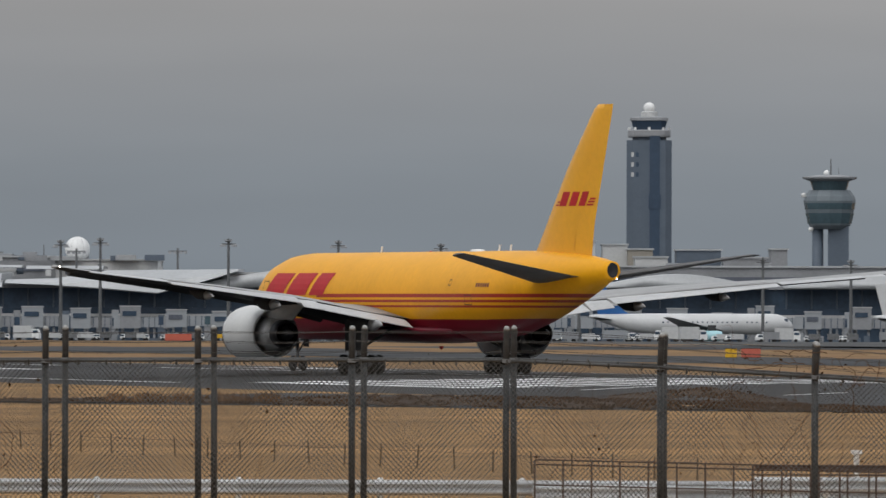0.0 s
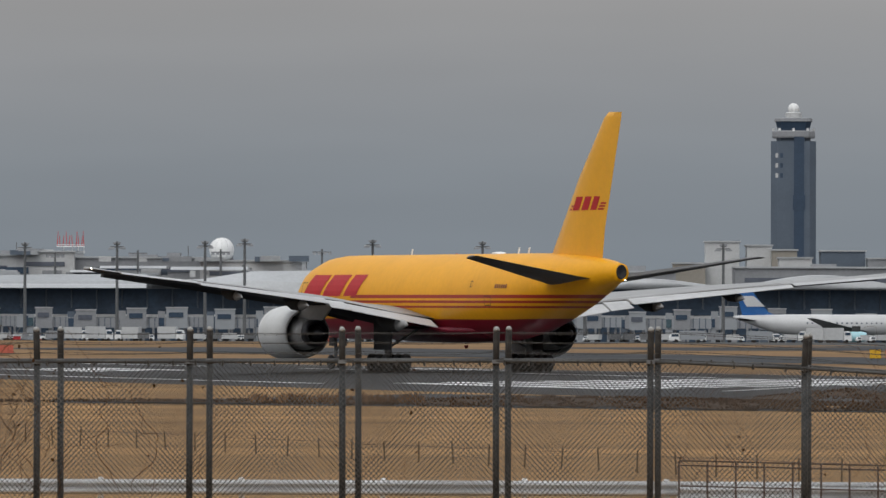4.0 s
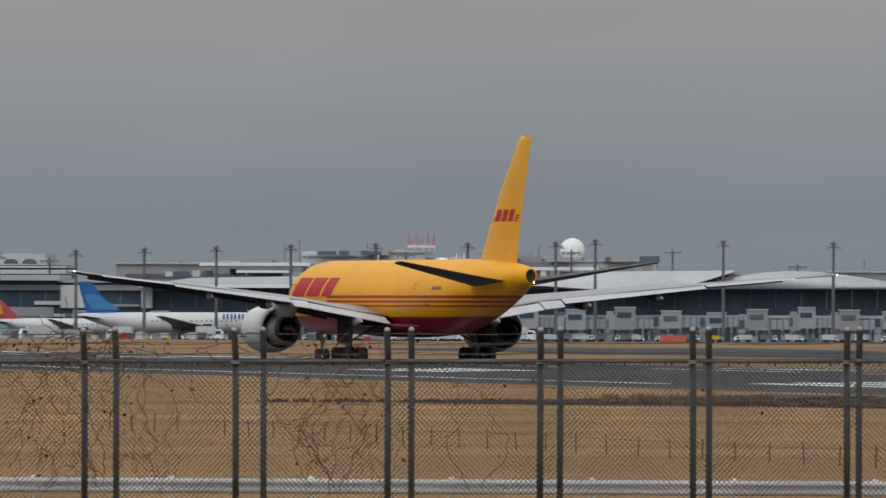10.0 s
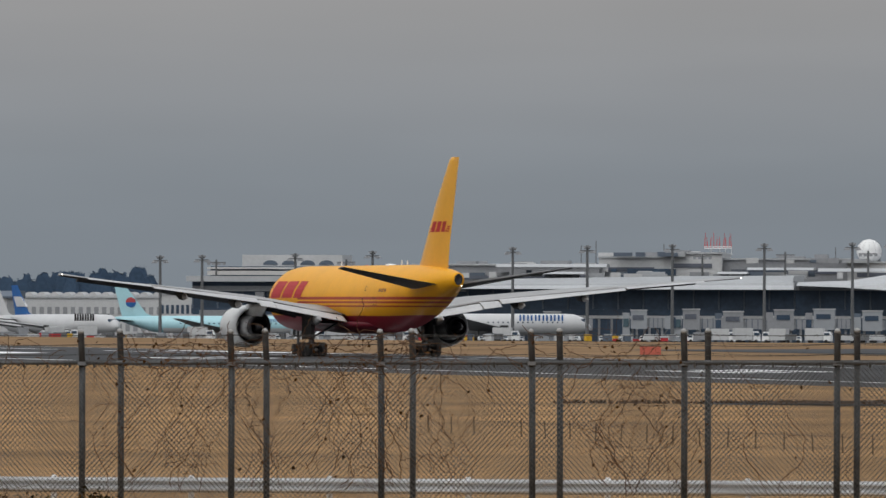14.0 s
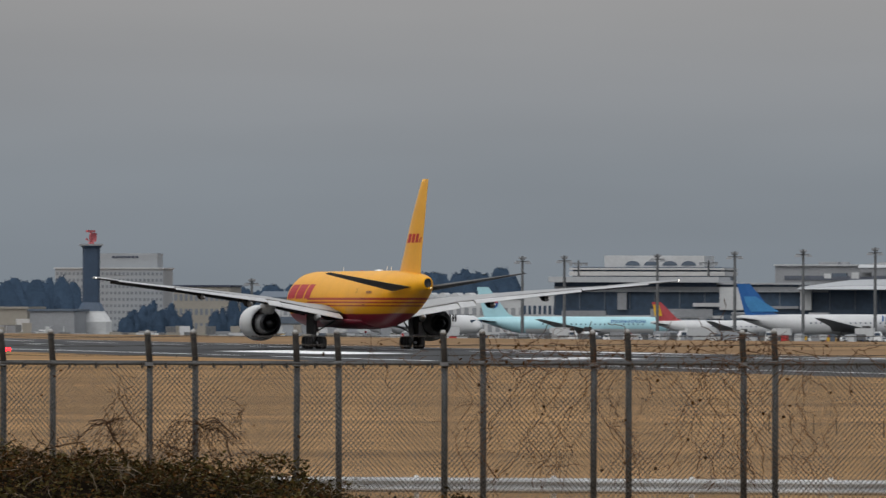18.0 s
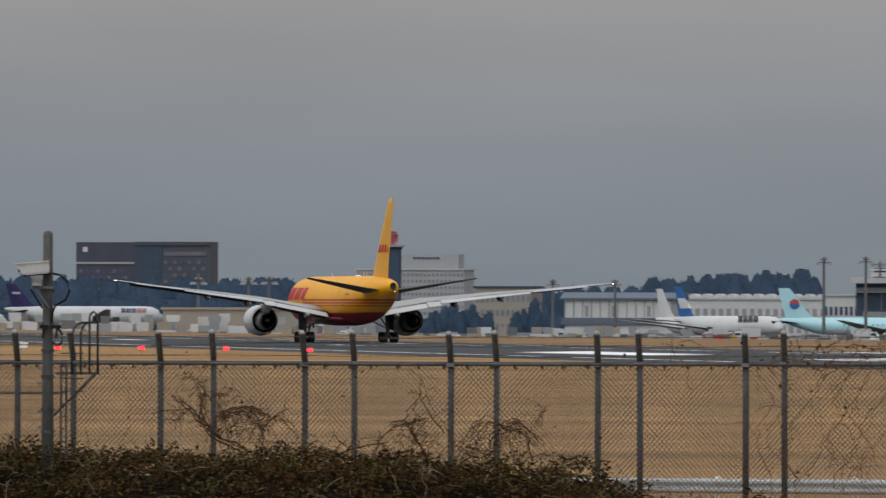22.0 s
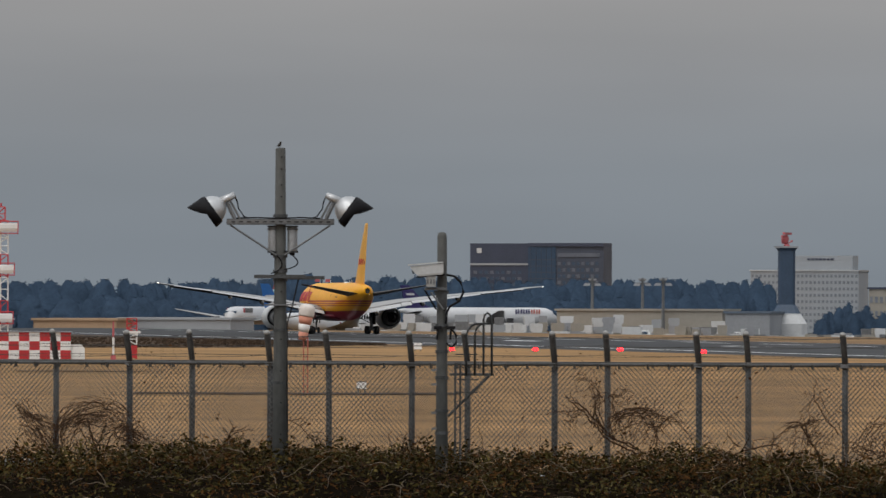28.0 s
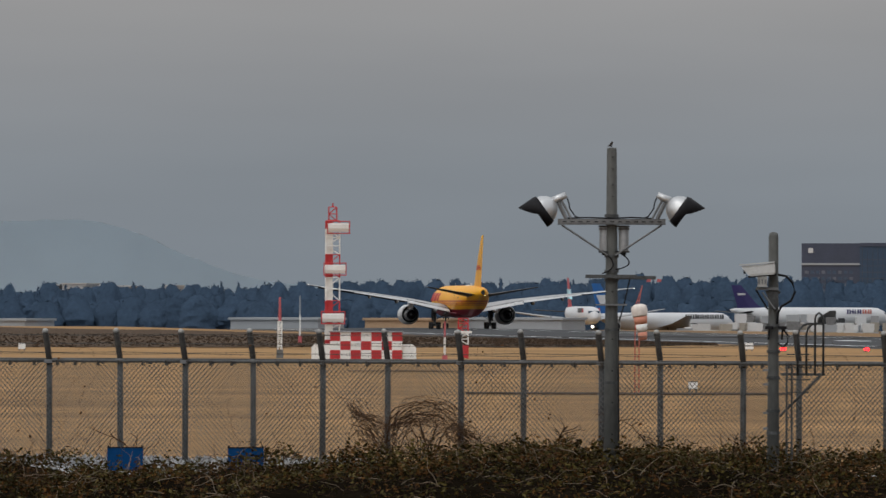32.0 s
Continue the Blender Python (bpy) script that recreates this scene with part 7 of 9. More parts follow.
def build_windsock():
    t = thing("windsock_pole", spot(13.44, 450), "slim red windsock pole with a hanging striped sock", "windsock")
    for dx in (-0.1, 0.12):
        part("pole", tube(bmesh.new(), [(dx, 0, 0), (dx, 0, 2.9), (dx * 0.5, 0, 4.6)], 0.03, 6), ORANGE, t)
    for k in range(5):
        part("rung", bar((-0.1, 0, 0.5 + 0.5 * k), (0.12, 0, 0.5 + 0.5 * k), r=0.018), ORANGE, t)
    upper = part("upper_mast", bar((0.05, 0, 4.55), (0.28, 0, 5.75), r=0.022), ORANGE, t, "thin red mast above the sock")
    part("mast_brace", bar((-0.12, 0, 4.55), (0.24, 0, 5.6), r=0.018), ORANGE, upper)
    for k in range(4):
        part("mast_tie", bar((-0.08 + 0.09 * k, 0, 4.66 + 0.25 * k), (0.09 + 0.05 * k, 0, 4.75 + 0.25 * k), r=0.014), ORANGE, upper)
    part("hoop", tube(bmesh.new(), [(0.1 + 0.42 * math.cos(a), 0.2 * math.sin(a), 4.62) for a in (2 * math.pi * k / 16 for k in range(17))], 0.02, 4), STEEL_DULL, t)
    sock = part("sock", lathe(bmesh.new(), ((0.16, 0.16), (0.33, 0.10), (0.41, 0.0), (0.43, -0.15), (0.41, -0.42), (0.39, -0.50), (0.2, -0.3)), 16), material("sock_pale_cloth", (0.66, 0.61, 0.57), 0.9, 0, 0.1, 2, 6), t, "faded pale orange cloth sock", True, at=pose(0.1, 0, 4.6))
    cols = (material("sock_orange_cloth", (0.60, 0.27, 0.19), 0.9, 0, 0.12, 2, 6), SIGNAL_WHITE)
    for k in range(3):
        z0, z1 = -0.49 - 0.43 * k, -0.49 - 0.43 * (k + 1)
        r0, r1 = 0.375 - 0.06 * k, 0.375 - 0.06 * (k + 1)
        part("cloth_band", lathe(bmesh.new(), ((r0, z0), ((r0 + r1) / 2 + 0.012, (z0 + z1) / 2), (r1, z1), (r1 - 0.06, z1 + 0.05)), 16), cols[k % 2], sock, "", True)
    return sock


windsock = build_windsock()


# ================================================================ at the fence
def build_flood_pole():
    t = thing("floodlight_pole", spot(13.612, 107), "concrete pole with two hooded floodlights", "light pole")
    g = -ground_z(*polar(13.612, 107))
    z = lambda v: v + g
    part("pole", tube(bmesh.new(), [(0, 0, 0), (0, 0, z(4.4)), (0, 0, z(6.70)), (0, 0, z(6.72))], [0.105, 0.082, 0.062, 0.055], 16), CONCRETE, t, "weathered concrete pole", True)
    # black plugs on the surface stand for the shade inside step holes
    for zz in (6.6, 6.45, 6.25, 6.1, 4.9, 4.3, 3.9, 3.5, 3.1):
        part("step_hole", tube(bmesh.new(), [(0.012, -0.095, z(zz)), (0.012, -0.055, z(zz))], 0.012, 8), INTAKE, t)
    for zz in (5.86, 5.35, 5.16, 5.05, 4.42, 3.75):
        part("band", lathe(bmesh.new(), ((0.05, z(zz) - 0.018), (0.092, z(zz) - 0.018), (0.092, z(zz) + 0.018), (0.05, z(zz) + 0.018)), 16), POST, t)
    arm = part("crossarm", boxes((-0.68, 0.68, -0.14, -0.06, z(5.745), z(5.76)), (-0.68, 0.68, -0.14, -0.125, z(5.745), z(5.82)), (-0.68, 0.68, -0.14, -0.06, z(5.81), z(5.82))), STEEL_DULL, t, "galvanised channel crossarm")
    # thin black plates paint the shade of the arm's slots
    for k in range(13):
        part("slot", boxes((-0.62 + 0.1 * k, -0.57 + 0.1 * k, -0.144, -0.14, z(5.775), z(5.79))), INTAKE, arm)
    part("arm_cable", tube(bmesh.new(), [(-0.56, -0.1, z(5.828)), (-0.3, -0.1, z(5.836)), (0.0, -0.11, z(5.826)), (0.25, -0.1, z(5.838)), (0.5, -0.1, z(5.828))], 0.010, 6), BLACK_PLASTIC, arm, "black cable along the crossarm")
    for zz in (5.392, 5.715):
        part("clamp_plate", boxes((-0.165, 0.225, -0.06, 0.0, z(zz), z(zz) + 0.022)), POST, t, "dark steel clamp plate")
    for s, cxx in ((-1, -0.092), (1, 0.152)):
        part("brace", bar((s * 0.63, -0.1, z(5.74)), (s * 0.05, -0.09, z(5.36)), r=0.014), STEEL_DULL, t)
        can = part("ballast_can", lathe(bmesh.new(), ((0.01, z(5.40)), (0.06, z(5.40)), (0.064, z(5.42)), (0.064, z(5.71)), (0.05, z(5.73)), (0.01, z(5.73))), 16, "z", (cxx, 0.02, 0)), GALV, t, "grey ballast canister", True)
        part("can_cap", lathe(bmesh.new(), ((0.01, z(5.36)), (0.03, z(5.36)), (0.034, z(5.39)), (0.01, z(5.40))), 12, "z", (cxx, 0.02, 0)), BLACK_PLASTIC, can)
        part("can_strap", lathe(bmesh.new(), ((0.05, z(5.68)), (0.074, z(5.68)), (0.074, z(5.705)), (0.05, z(5.705))), 16, "z", (cxx, 0.02, 0)), STEEL_DULL, can)
        lamp = part("lamp_bracket", bar((s * 0.575, -0.1, z(5.82)), (s * 0.70, -0.1, z(6.08)), r=0.026, sides=8), STEEL_DULL, t)
        part("bracket_strut", bar((s * 0.51, -0.1, z(5.82)), (s * 0.645, -0.1, z(6.07)), r=0.016), STEEL_DULL, lamp)
        part("socket", tube(bmesh.new(), [(s * 0.575, -0.1, z(6.125)), (s * 0.765, -0.1, z(6.03))], [0.042, 0.06], 10), LAMP_SHELL, lamp, "", True)
        # bell reflector, opening outwards and down
        m = pose(s * 0.72, -0.1, z(6.035), 0, s * 126, 0) @ Matrix.Scale(1.17, 4)
        bm = lathe(bmesh.new(), ((0.05, 0.0), (0.10, 0.035), (0.14, 0.09), (0.163, 0.16), (0.168, 0.20), (0.155, 0.20), (0.11, 0.1), (0.05, 0.05)), 22)
        part("reflector", bm, LAMP_SHELL, lamp, "silver bell reflector", True, at=m)
        # black hood: a sleeve cut long on the upper side
        bm = bmesh.new()
        rows = []
        for k in range(24):
            a = 2 * math.pi * k / 24
            c, q = math.cos(a), math.sin(a)
            rows.append([Vector((0.164 * c, 0.164 * q, 0.128)), Vector((0.175 * c, 0.175 * q, 0.165)), Vector((0.178 * c, 0.178 * q, 0.225 + 0.13 * max(0.0, -c * s) ** 0.8))])
        vs = [[bm.verts.new(p) for p in r] for r in rows]
        for k in range(24):
            a, b = vs[k], vs[(k + 1) % 24]
            bm.faces.new((a[0], b[0], b[1], a[1]))
            bm.faces.new((a[1], b[1], b[2], a[2]))
        ob = part("hood", bm, BLACK_PLASTIC, lamp, "black glare hood", True, at=m)
        sol = ob.modifiers.new("thickness", "SOLIDIFY")
        sol.thickness = 0.01
        part("lens", lathe(bmesh.new(), ((0.02, 0.19), (0.165, 0.195), (0.165, 0.205), (0.02, 0.22)), 20), BLACK_PLASTIC, lamp, "dark lamp opening", at=m)
        pts = [(s * 0.58, -0.1, z(6.12)), (s * 0.54, -0.1, z(6.02)), (s * 0.53, -0.1, z(5.95)), (s * 0.46, -0.1, z(5.85)), (s * 0.40, -0.1, z(5.83))]
        part("cable", tube(bmesh.new(), pts, 0.009, 6), BLACK_PLASTIC, lamp)
    part("lower_arm", boxes((-0.33, 0.32, -0.13, -0.07, z(5.07), z(5.115)), (0.05, 0.56, -0.12, -0.06, z(5.055), z(5.10))), POST, t, "dark steel lower arm")
    for x in (0.47, 0.60):
        part("red_tag", boxes((x - 0.028, x + 0.028, -0.12, -0.06, z(5.025), z(5.06))), FADED_RED, t, "small faded red tag")
    part("steel_rung", boxes((-0.2, 0.2, -0.11, -0.07, z(4.725), z(4.745))), STEEL_DULL, t)
    for x0, x1, zz in ((0.05, 0.22, 5.3), (-0.12, 0.02, 5.25)):
        pts = [(x0 + (x1 - x0) * math.sin(math.pi * k / 12) ** 0.8, -0.09, z(5.42 + (zz - 0.12 - 5.42) * k / 12) - 0.03 * math.sin(math.pi * k / 12)) for k in range(13)]
        part("cable_loop", tube(bmesh.new(), pts, 0.009, 6), BLACK_PLASTIC, t)
    part("drop_cable", tube(bmesh.new(), [(0.23, -0.08, z(5.06)), (0.16, -0.09, z(4.75)), (0.09, -0.1, z(4.5)), (0.09, -0.11, z(3.8)), (0.1, -0.11, z(2.4))], 0.01, 6), BLACK_PLASTIC, t)
    b = thing("small_bird", spot(13.612, 107, 6.72) @ pose(-0.01, 0, 0, 0, 0, -62), "small dark bird perched on the pole top", "bird")
    part("body", loft(bmesh.new(), [[Vector((x + 0.0, r * math.sin(a), zc + r * math.cos(a))) for a in (2 * math.pi * k / 10 for k in range(10))] for x, zc, r in ((-0.045, 0.028, 0.006), (-0.02, 0.032, 0.018), (0.0, 0.04, 0.02), (0.02, 0.055, 0.012))]), BARK, b, "", True)
    part("head", lathe(bmesh.new(), [(0.0135 * math.cos(a), 0.066 + 0.0135 * math.sin(a)) for a in (radians(v) for v in range(-80, 91, 20))], 10, "z", (0.02, 0, 0)), BARK, b, "", True)
    part("tail", boxes((-0.085, -0.04, -0.008, 0.008, 0.018, 0.026)), BARK, b)
    part("beak", tube(bmesh.new(), [(0.03, 0, 0.067), (0.044, 0, 0.064)], [0.005, 0.001], 6), INTAKE, b)
    for s in (-0.007, 0.007):
        part("leg", tube(bmesh.new(), [(0.0, s, 0.0), (0.0, s, 0.026)], 0.0025, 5), INTAKE, b)


def build_camera_pole():
    bb = 12.517
    t = thing("camera_pole", spot(bb, 107), "concrete pole with a white surveillance camera housing", "camera pole")
    g = -ground_z(*polar(bb, 107))
    z = lambda v: v + g
    part("pole", tube(bmesh.new(), [(0, 0, 0), (0, 0, z(4.2)), (0, 0, z(5.60)), (0, 0, z(5.645)), (0, 0, z(5.66))], [0.085, 0.068, 0.06, 0.05, 0.02], 16), CONCRETE, t, "dark weathered concrete pole", True)
    m = pose(-0.19, -0.14, z(5.19), 0, -5, 0)
    hs = part("camera_housing", loft(bmesh.new(), [[Vector((x, y * g, zz)) for x, y in ((x0, -0.07), (x1, -0.07), (x1, 0.07), (x0, 0.07))] for zz, x0, x1, g in ((-0.085, -0.10, 0.19, 0.9), (-0.06, -0.135, 0.205, 1.0), (0.03, -0.205, 0.21, 1.0), (0.055, -0.21, 0.21, 0.95))]), HOUSING_WHITE, t, "white camera housing with a slanted front", at=m)
    part("sun_shield", boxes((-0.235, 0.21, -0.085, 0.085, 0.062, 0.078)), HOUSING_WHITE, hs, "white sun shield")
    part("front_glass", boxes((-0.19, -0.165, -0.045, 0.045, -0.045, 0.0)), BLACK_PLASTIC, hs)
    part("housing_base", boxes((-0.14, 0.22, -0.05, 0.05, -0.10, -0.078)), BLACK_PLASTIC, hs, "black mounting plate")
    head = part("pan_head", boxes((-0.20, -0.08, -0.19, -0.07, z(4.965), z(5.10))), CAP, t, "pale pan head")
    for k in range(3):
        part("screw_plate", boxes((-0.19 + 0.04 * k, -0.17 + 0.04 * k, -0.193, -0.19, z(5.0), z(5.06))), MAST_GREY, head)
    part("bracket", boxes((-0.22, 0.06, -0.13, -0.05, z(4.925), z(4.96))), MAST_GREY, t, "dark steel bracket")
    part("bracket_plate", loft(bmesh.new(), [[Vector((x, y, zz)) for x, zz in ((-0.11, z(4.92)), (0.06, z(4.92)), (0.06, z(4.68)), (0.0, z(4.68)))] for y in (-0.10, -0.06)]), POST, t, "dark triangular gusset")
    part("bracket_brace", bar((-0.22, -0.09, z(4.93)), (-0.07, -0.09, z(4.68)), r=0.013), BLACK_PLASTIC, t)
    part("bracket_brace", bar((-0.14, -0.11, z(4.9)), (0.02, -0.11, z(4.68)), r=0.013), STEEL_DULL, t)
    for zz in (4.9, 4.48, 4.15, 3.82, 3.4, 3.12):
        part("band", lathe(bmesh.new(), ((0.05, z(zz) - 0.02), (0.085, z(zz) - 0.02), (0.085, z(zz) + 0.02), (0.05, z(zz) + 0.02)), 16), POST, t)
    for x0, x1 in ((-0.105, 0.0), (0.06, 0.17)):
        cap = part("junction_cap", boxes((x0, x1, -0.15, -0.08, z(4.43), z(4.47))), BLACK_PLASTIC, t, "black cable gland")
        part("gland_stem", bar(((x0 + x1) / 2, -0.11, z(4.43)), ((x0 + x1) / 2 - 0.01, -0.1, z(4.30)), r=0.014), BLACK_PLASTIC, cap)
    for zz in (3.9, 3.72, 3.36, 3.16):
        part("hook", boxes((-0.13, -0.06, -0.04, 0.0, z(zz), z(zz) + 0.03)), STEEL_DULL, t)
    part("cable", tube(bmesh.new(), [(0.06, -0.09, z(5.12)), (0.16, -0.09, z(5.1)), (0.24, -0.09, z(5.02)), (0.27, -0.09, z(4.9)), (0.22, -0.09, z(4.79)), (0.10, -0.09, z(4.72)), (0.06, -0.09, z(4.64)), (0.05, -0.09, z(4.5))], 0.015, 8), BLACK_PLASTIC, t, "thick black cable", True)
    part("cable", tube(bmesh.new(), [(0.12, -0.1, z(4.44)), (0.18, -0.1, z(4.36)), (0.18, -0.1, z(4.26)), (0.12, -0.1, z(4.2)), (0.06, -0.1, z(4.26))], 0.013, 8), BLACK_PLASTIC, t, "", True)
    # access ladder with its hoop rails
    l = thing("access_ladder", spot(bb, 107.6), "grey steel access ladder with hoop handrails", "ladder")
    for x in (0.17, 0.235):
        part("stile", bar((x, 0, 0), (x, 0, z(4.0)), r=0.014), POST, l)
    for k in range(12):
        part("rung", bar((0.17, 0, 0.3 + 0.16 * k), (0.46 if k > 7 else 0.235, 0, 0.3 + 0.16 * k), r=0.008), POST, l)
    for y in (0.0, 0.3):
        for pts in ([(0.31, 3.84), (0.31, 4.32), (0.33, 4.42), (0.38, 4.48), (0.44, 4.50), (0.635, 4.50)], [(0.42, 3.84), (0.42, 4.36), (0.44, 4.44), (0.49, 4.49), (0.56, 4.50), (0.635, 4.50)],
                    [(0.53, 3.84), (0.53, 4.55), (0.545, 4.61), (0.58, 4.64), (0.615, 4.61), (0.635, 4.55), (0.635, 3.84)]):
            part("handrail", tube(bmesh.new(), [(px, y, z(pz)) for px, pz in pts], 0.014, 8), POST, l, "", True)
        part("midrail", bar((0.31, y, z(4.22)), (0.635, y, z(4.22)), r=0.011), POST, l)
    part("platform", boxes((0.1, 0.66, 0.0, 0.32, z(3.84), z(3.87))), POST, l)
    for y in (0.02, 0.3):
        part("platform_brace", bar((0.60, y, z(3.84)), (0.08, y, z(3.32)), r=0.018), POST, l)


build_flood_pole()
build_camera_pole()


def build_fence_foot():
    """Pale broken stone under the fence and two blue sheets leaning on the inner line."""
    rng = random.Random(14)
    bm = bmesh.new()
    for _ in range(900):
        off, dep = rng.uniform(38.0, 44), rng.uniform(107.5, 111.9)
        p = FENCE_P * dep + FENCE_L * off
        r = rng.uniform(0.015, 0.05)
        zc = 2.53 + rng.uniform(0, 0.03)
        tube(bm, [(p.x - r, p.y, zc - r * 0.6), (p.x, p.y, zc + r * 0.6), (p.x + r, p.y, zc - r * 0.5)], [r * 0.4, r, r * 0.4], 5)
    bed = bmesh.new()
    vs = [bed.verts.new(FENCE_P * d + FENCE_L * o + Vector((0, 0, zz))) for o, d, zz in ((37.9, 106.5, 2.0), (45, 106.5, 2.0), (45, 107.5, 2.53), (37.9, 107.5, 2.53))]
    bed.faces.new(vs)
    vs = [bed.verts.new(FENCE_P * d + FENCE_L * o + Vector((0, 0, 2.53))) for o, d in ((37.9, 107.5), (45, 107.5), (45, 112.6), (37.9, 112.6))]
    bed.faces.new(vs)
    vs = [bed.verts.new(FENCE_P * d + FENCE_L * o + Vector((0, 0, zz))) for o, d, zz in ((37.9, 112.6, 2.53), (45, 112.6, 2.53), (45, 115, 1.9), (37.9, 115, 1.9))]
    bed.faces.new(vs)
    bmesh.ops.recalc_face_normals(bed, faces=bed.faces)
    for f in bed.faces:
        if f.normal.z < 0:
            f.normal_flip()
    tagged(part("stone_bed", bed, STONE_BED), "pale broken stone under the fence", "gravel", kind="structure")
    tagged(part("gravel", bm, STONE_BED), "loose pale stones under the fence", "gravel", kind="stuff")
    for b in (16.90, 16.085):
        x, y = polar(b, 111.4)
        t = thing("blue_sheet", pose(x, y, 2.54, -6, 0, b), "dark blue plastic sheet leaning on the fence", "panel", "blue sheets")
        part("sheet", boxes((-0.235, 0.235, -0.012, 0.012, 0.0, 0.295)), BLUE_SHEET, t)
        part("top_edge", boxes((-0.24, 0.24, -0.018, 0.018, 0.295, 0.31)), BLACK_PLASTIC, t)
        for s in (-0.22, 0.22):
            part("hook", boxes((s - 0.012, s + 0.012, -0.02, 0.02, 0.31, 0.33)), BLACK_PLASTIC, t)


build_fence_foot()


# ---------------------------------------------------------------- hedge, brambles and vines
def crest(off):
    """Height of the hedge's top along the fence."""
    line = ((20, 2.05), (21.4, 2.2), (22.5, 2.36), (23.2, 2.52), (23.9, 2.69), (25, 2.75), (27.5, 2.79), (29.5, 2.75), (31, 2.84), (33.4, 2.90), (34.3, 2.77), (36, 2.68), (37.5, 2.66), (38.6, 2.53), (40.0, 2.57), (40.8, 2.70), (42.0, 2.79), (44, 2.84), (48, 2.82))
    z = line[-1][1]
    for (a, za), (b, zb) in zip(line, line[1:]):
        if off <= b:
            z = za + (zb - za) * (off - a) / (b - a)
            break
    return z + 0.03 * math.sin(off * 1.7) + 0.03 * math.sin(off * 2.73 + 1) + 0.03 * math.sin(off * 5.1)


def build_hedge():
    rng = random.Random(77)
    clumps = [(rng.uniform(20.5, 47), rng.uniform(97, 106.2), rng.uniform(0.25, 0.55), rng.uniform(0.06, 0.27)) for _ in range(190)]

    def swell(o, d):
        """Rounded bushes that stand out of the hedge's top."""
        best = 0.0
        for co, cd, r, h in clumps:
            q = ((o - co) / r) ** 2 + ((d - cd) / (r * 1.6)) ** 2
            if q < 1:
                best = max(best, h * (1 - q) ** 0.7)
        return best - 0.10

    root = tagged(new("hedge"), "dense dark hedge of evergreen leaves and dead stems", "hedge", kind="stuff")
    offs = [20.5 + 0.25 * k for k in range(108)]
    # near-black inner body: the shade inside the hedge is put into its colour
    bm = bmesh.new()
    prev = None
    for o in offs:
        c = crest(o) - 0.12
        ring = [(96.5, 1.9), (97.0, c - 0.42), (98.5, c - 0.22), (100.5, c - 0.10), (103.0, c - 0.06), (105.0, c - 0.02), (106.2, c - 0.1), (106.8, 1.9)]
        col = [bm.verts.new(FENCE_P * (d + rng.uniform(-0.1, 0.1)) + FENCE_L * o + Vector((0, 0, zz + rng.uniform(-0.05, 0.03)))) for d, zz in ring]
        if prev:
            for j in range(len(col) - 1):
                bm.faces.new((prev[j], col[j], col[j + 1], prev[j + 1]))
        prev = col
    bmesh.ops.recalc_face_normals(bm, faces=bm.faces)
    ob = part("inner_growth", bm, material("hedge_inner_shade", (0.008, 0.006, 0.004), 0.95, 0, 0.3, 2, 6, spec=0.0), root)
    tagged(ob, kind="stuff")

    def leaf(v, f, p, s, spread=0.45):
        a = Vector((rng.gauss(0, 1), rng.gauss(0, 1), rng.gauss(0, 0.7))).normalized()
        b = a.cross(Vector((rng.gauss(0, 1), rng.gauss(0, 1), rng.gauss(0, 1)))).normalized() * spread
        i = len(v)
        v += [p - a * s, p + b * s, p + a * s, p - b * s]
        f.append((i, i + 1, i + 2, i + 3))

    def leaf_mesh(name, mat, v, f):
        me = bpy.data.meshes.new(name)
        me.from_pydata(v, [], f)
        me.materials.append(mat)
        q = new(name, me)
        q.parent = root
        tagged(q, kind="stuff")

    def leaves(name, mat, count, s0, s1, low, high, patch_at, bias):
        """Leaves over the hedge's top, thick in some patches and thin in others."""
        v, f = [], []
        for _ in range(count):
            o = rng.uniform(20.4, 47)
            d = 97 + 9.4 * rng.random() ** 0.8
            if noise.noise(Vector((o * 1.1, d * 0.55, patch_at))) + rng.gauss(0, 0.16) < bias:
                continue
            top = crest(o) - 0.42 * max(0.0, (100.5 - d) / 4) - 0.05 + swell(o, d)
            zz = top + rng.uniform(low, high) + (0.12 * rng.random() ** 4 if high > 0 else 0)
            leaf(v, f, FENCE_P * d + FENCE_L * o + Vector((0, 0, zz)), rng.uniform(s0, s1))
        leaf_mesh(name, mat, v, f)

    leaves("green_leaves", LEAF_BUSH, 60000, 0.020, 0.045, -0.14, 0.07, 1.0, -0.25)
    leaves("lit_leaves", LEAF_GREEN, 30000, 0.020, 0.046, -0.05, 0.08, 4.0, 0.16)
    leaves("rust_leaves", LEAF_RUST, 22000, 0.018, 0.040, -0.06, 0.07, 7.0, 0.16)
    leaves("brown_leaves", LEAF_BROWN, 30000, 0.018, 0.042, -0.12, 0.06, 9.0, -0.1)
    # leafy shoots that stand above the rest
    stands = [(rng.uniform(21.8, 46), rng.uniform(102, 106)) for _ in range(34)]
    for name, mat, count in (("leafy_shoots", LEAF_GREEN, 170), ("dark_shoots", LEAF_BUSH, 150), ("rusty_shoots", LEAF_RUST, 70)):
        v, f = [], []
        for _ in range(count):
            if rng.random() < 0.65:
                o, d = rng.choice(stands)
                o, d = o + rng.gauss(0, 0.16), d + rng.gauss(0, 0.3)
            else:
                o, d = rng.uniform(21.5, 46), rng.uniform(99, 106.2)
            root_z = crest(o) - 0.42 * max(0.0, (100.5 - d) / 4) - 0.05 + swell(o, d)
            lean = rng.gauss(0, 0.12)
            tall = rng.uniform(0.08, 0.24)
            for k in range(rng.randint(9, 18)):
                u = rng.random() ** 0.7
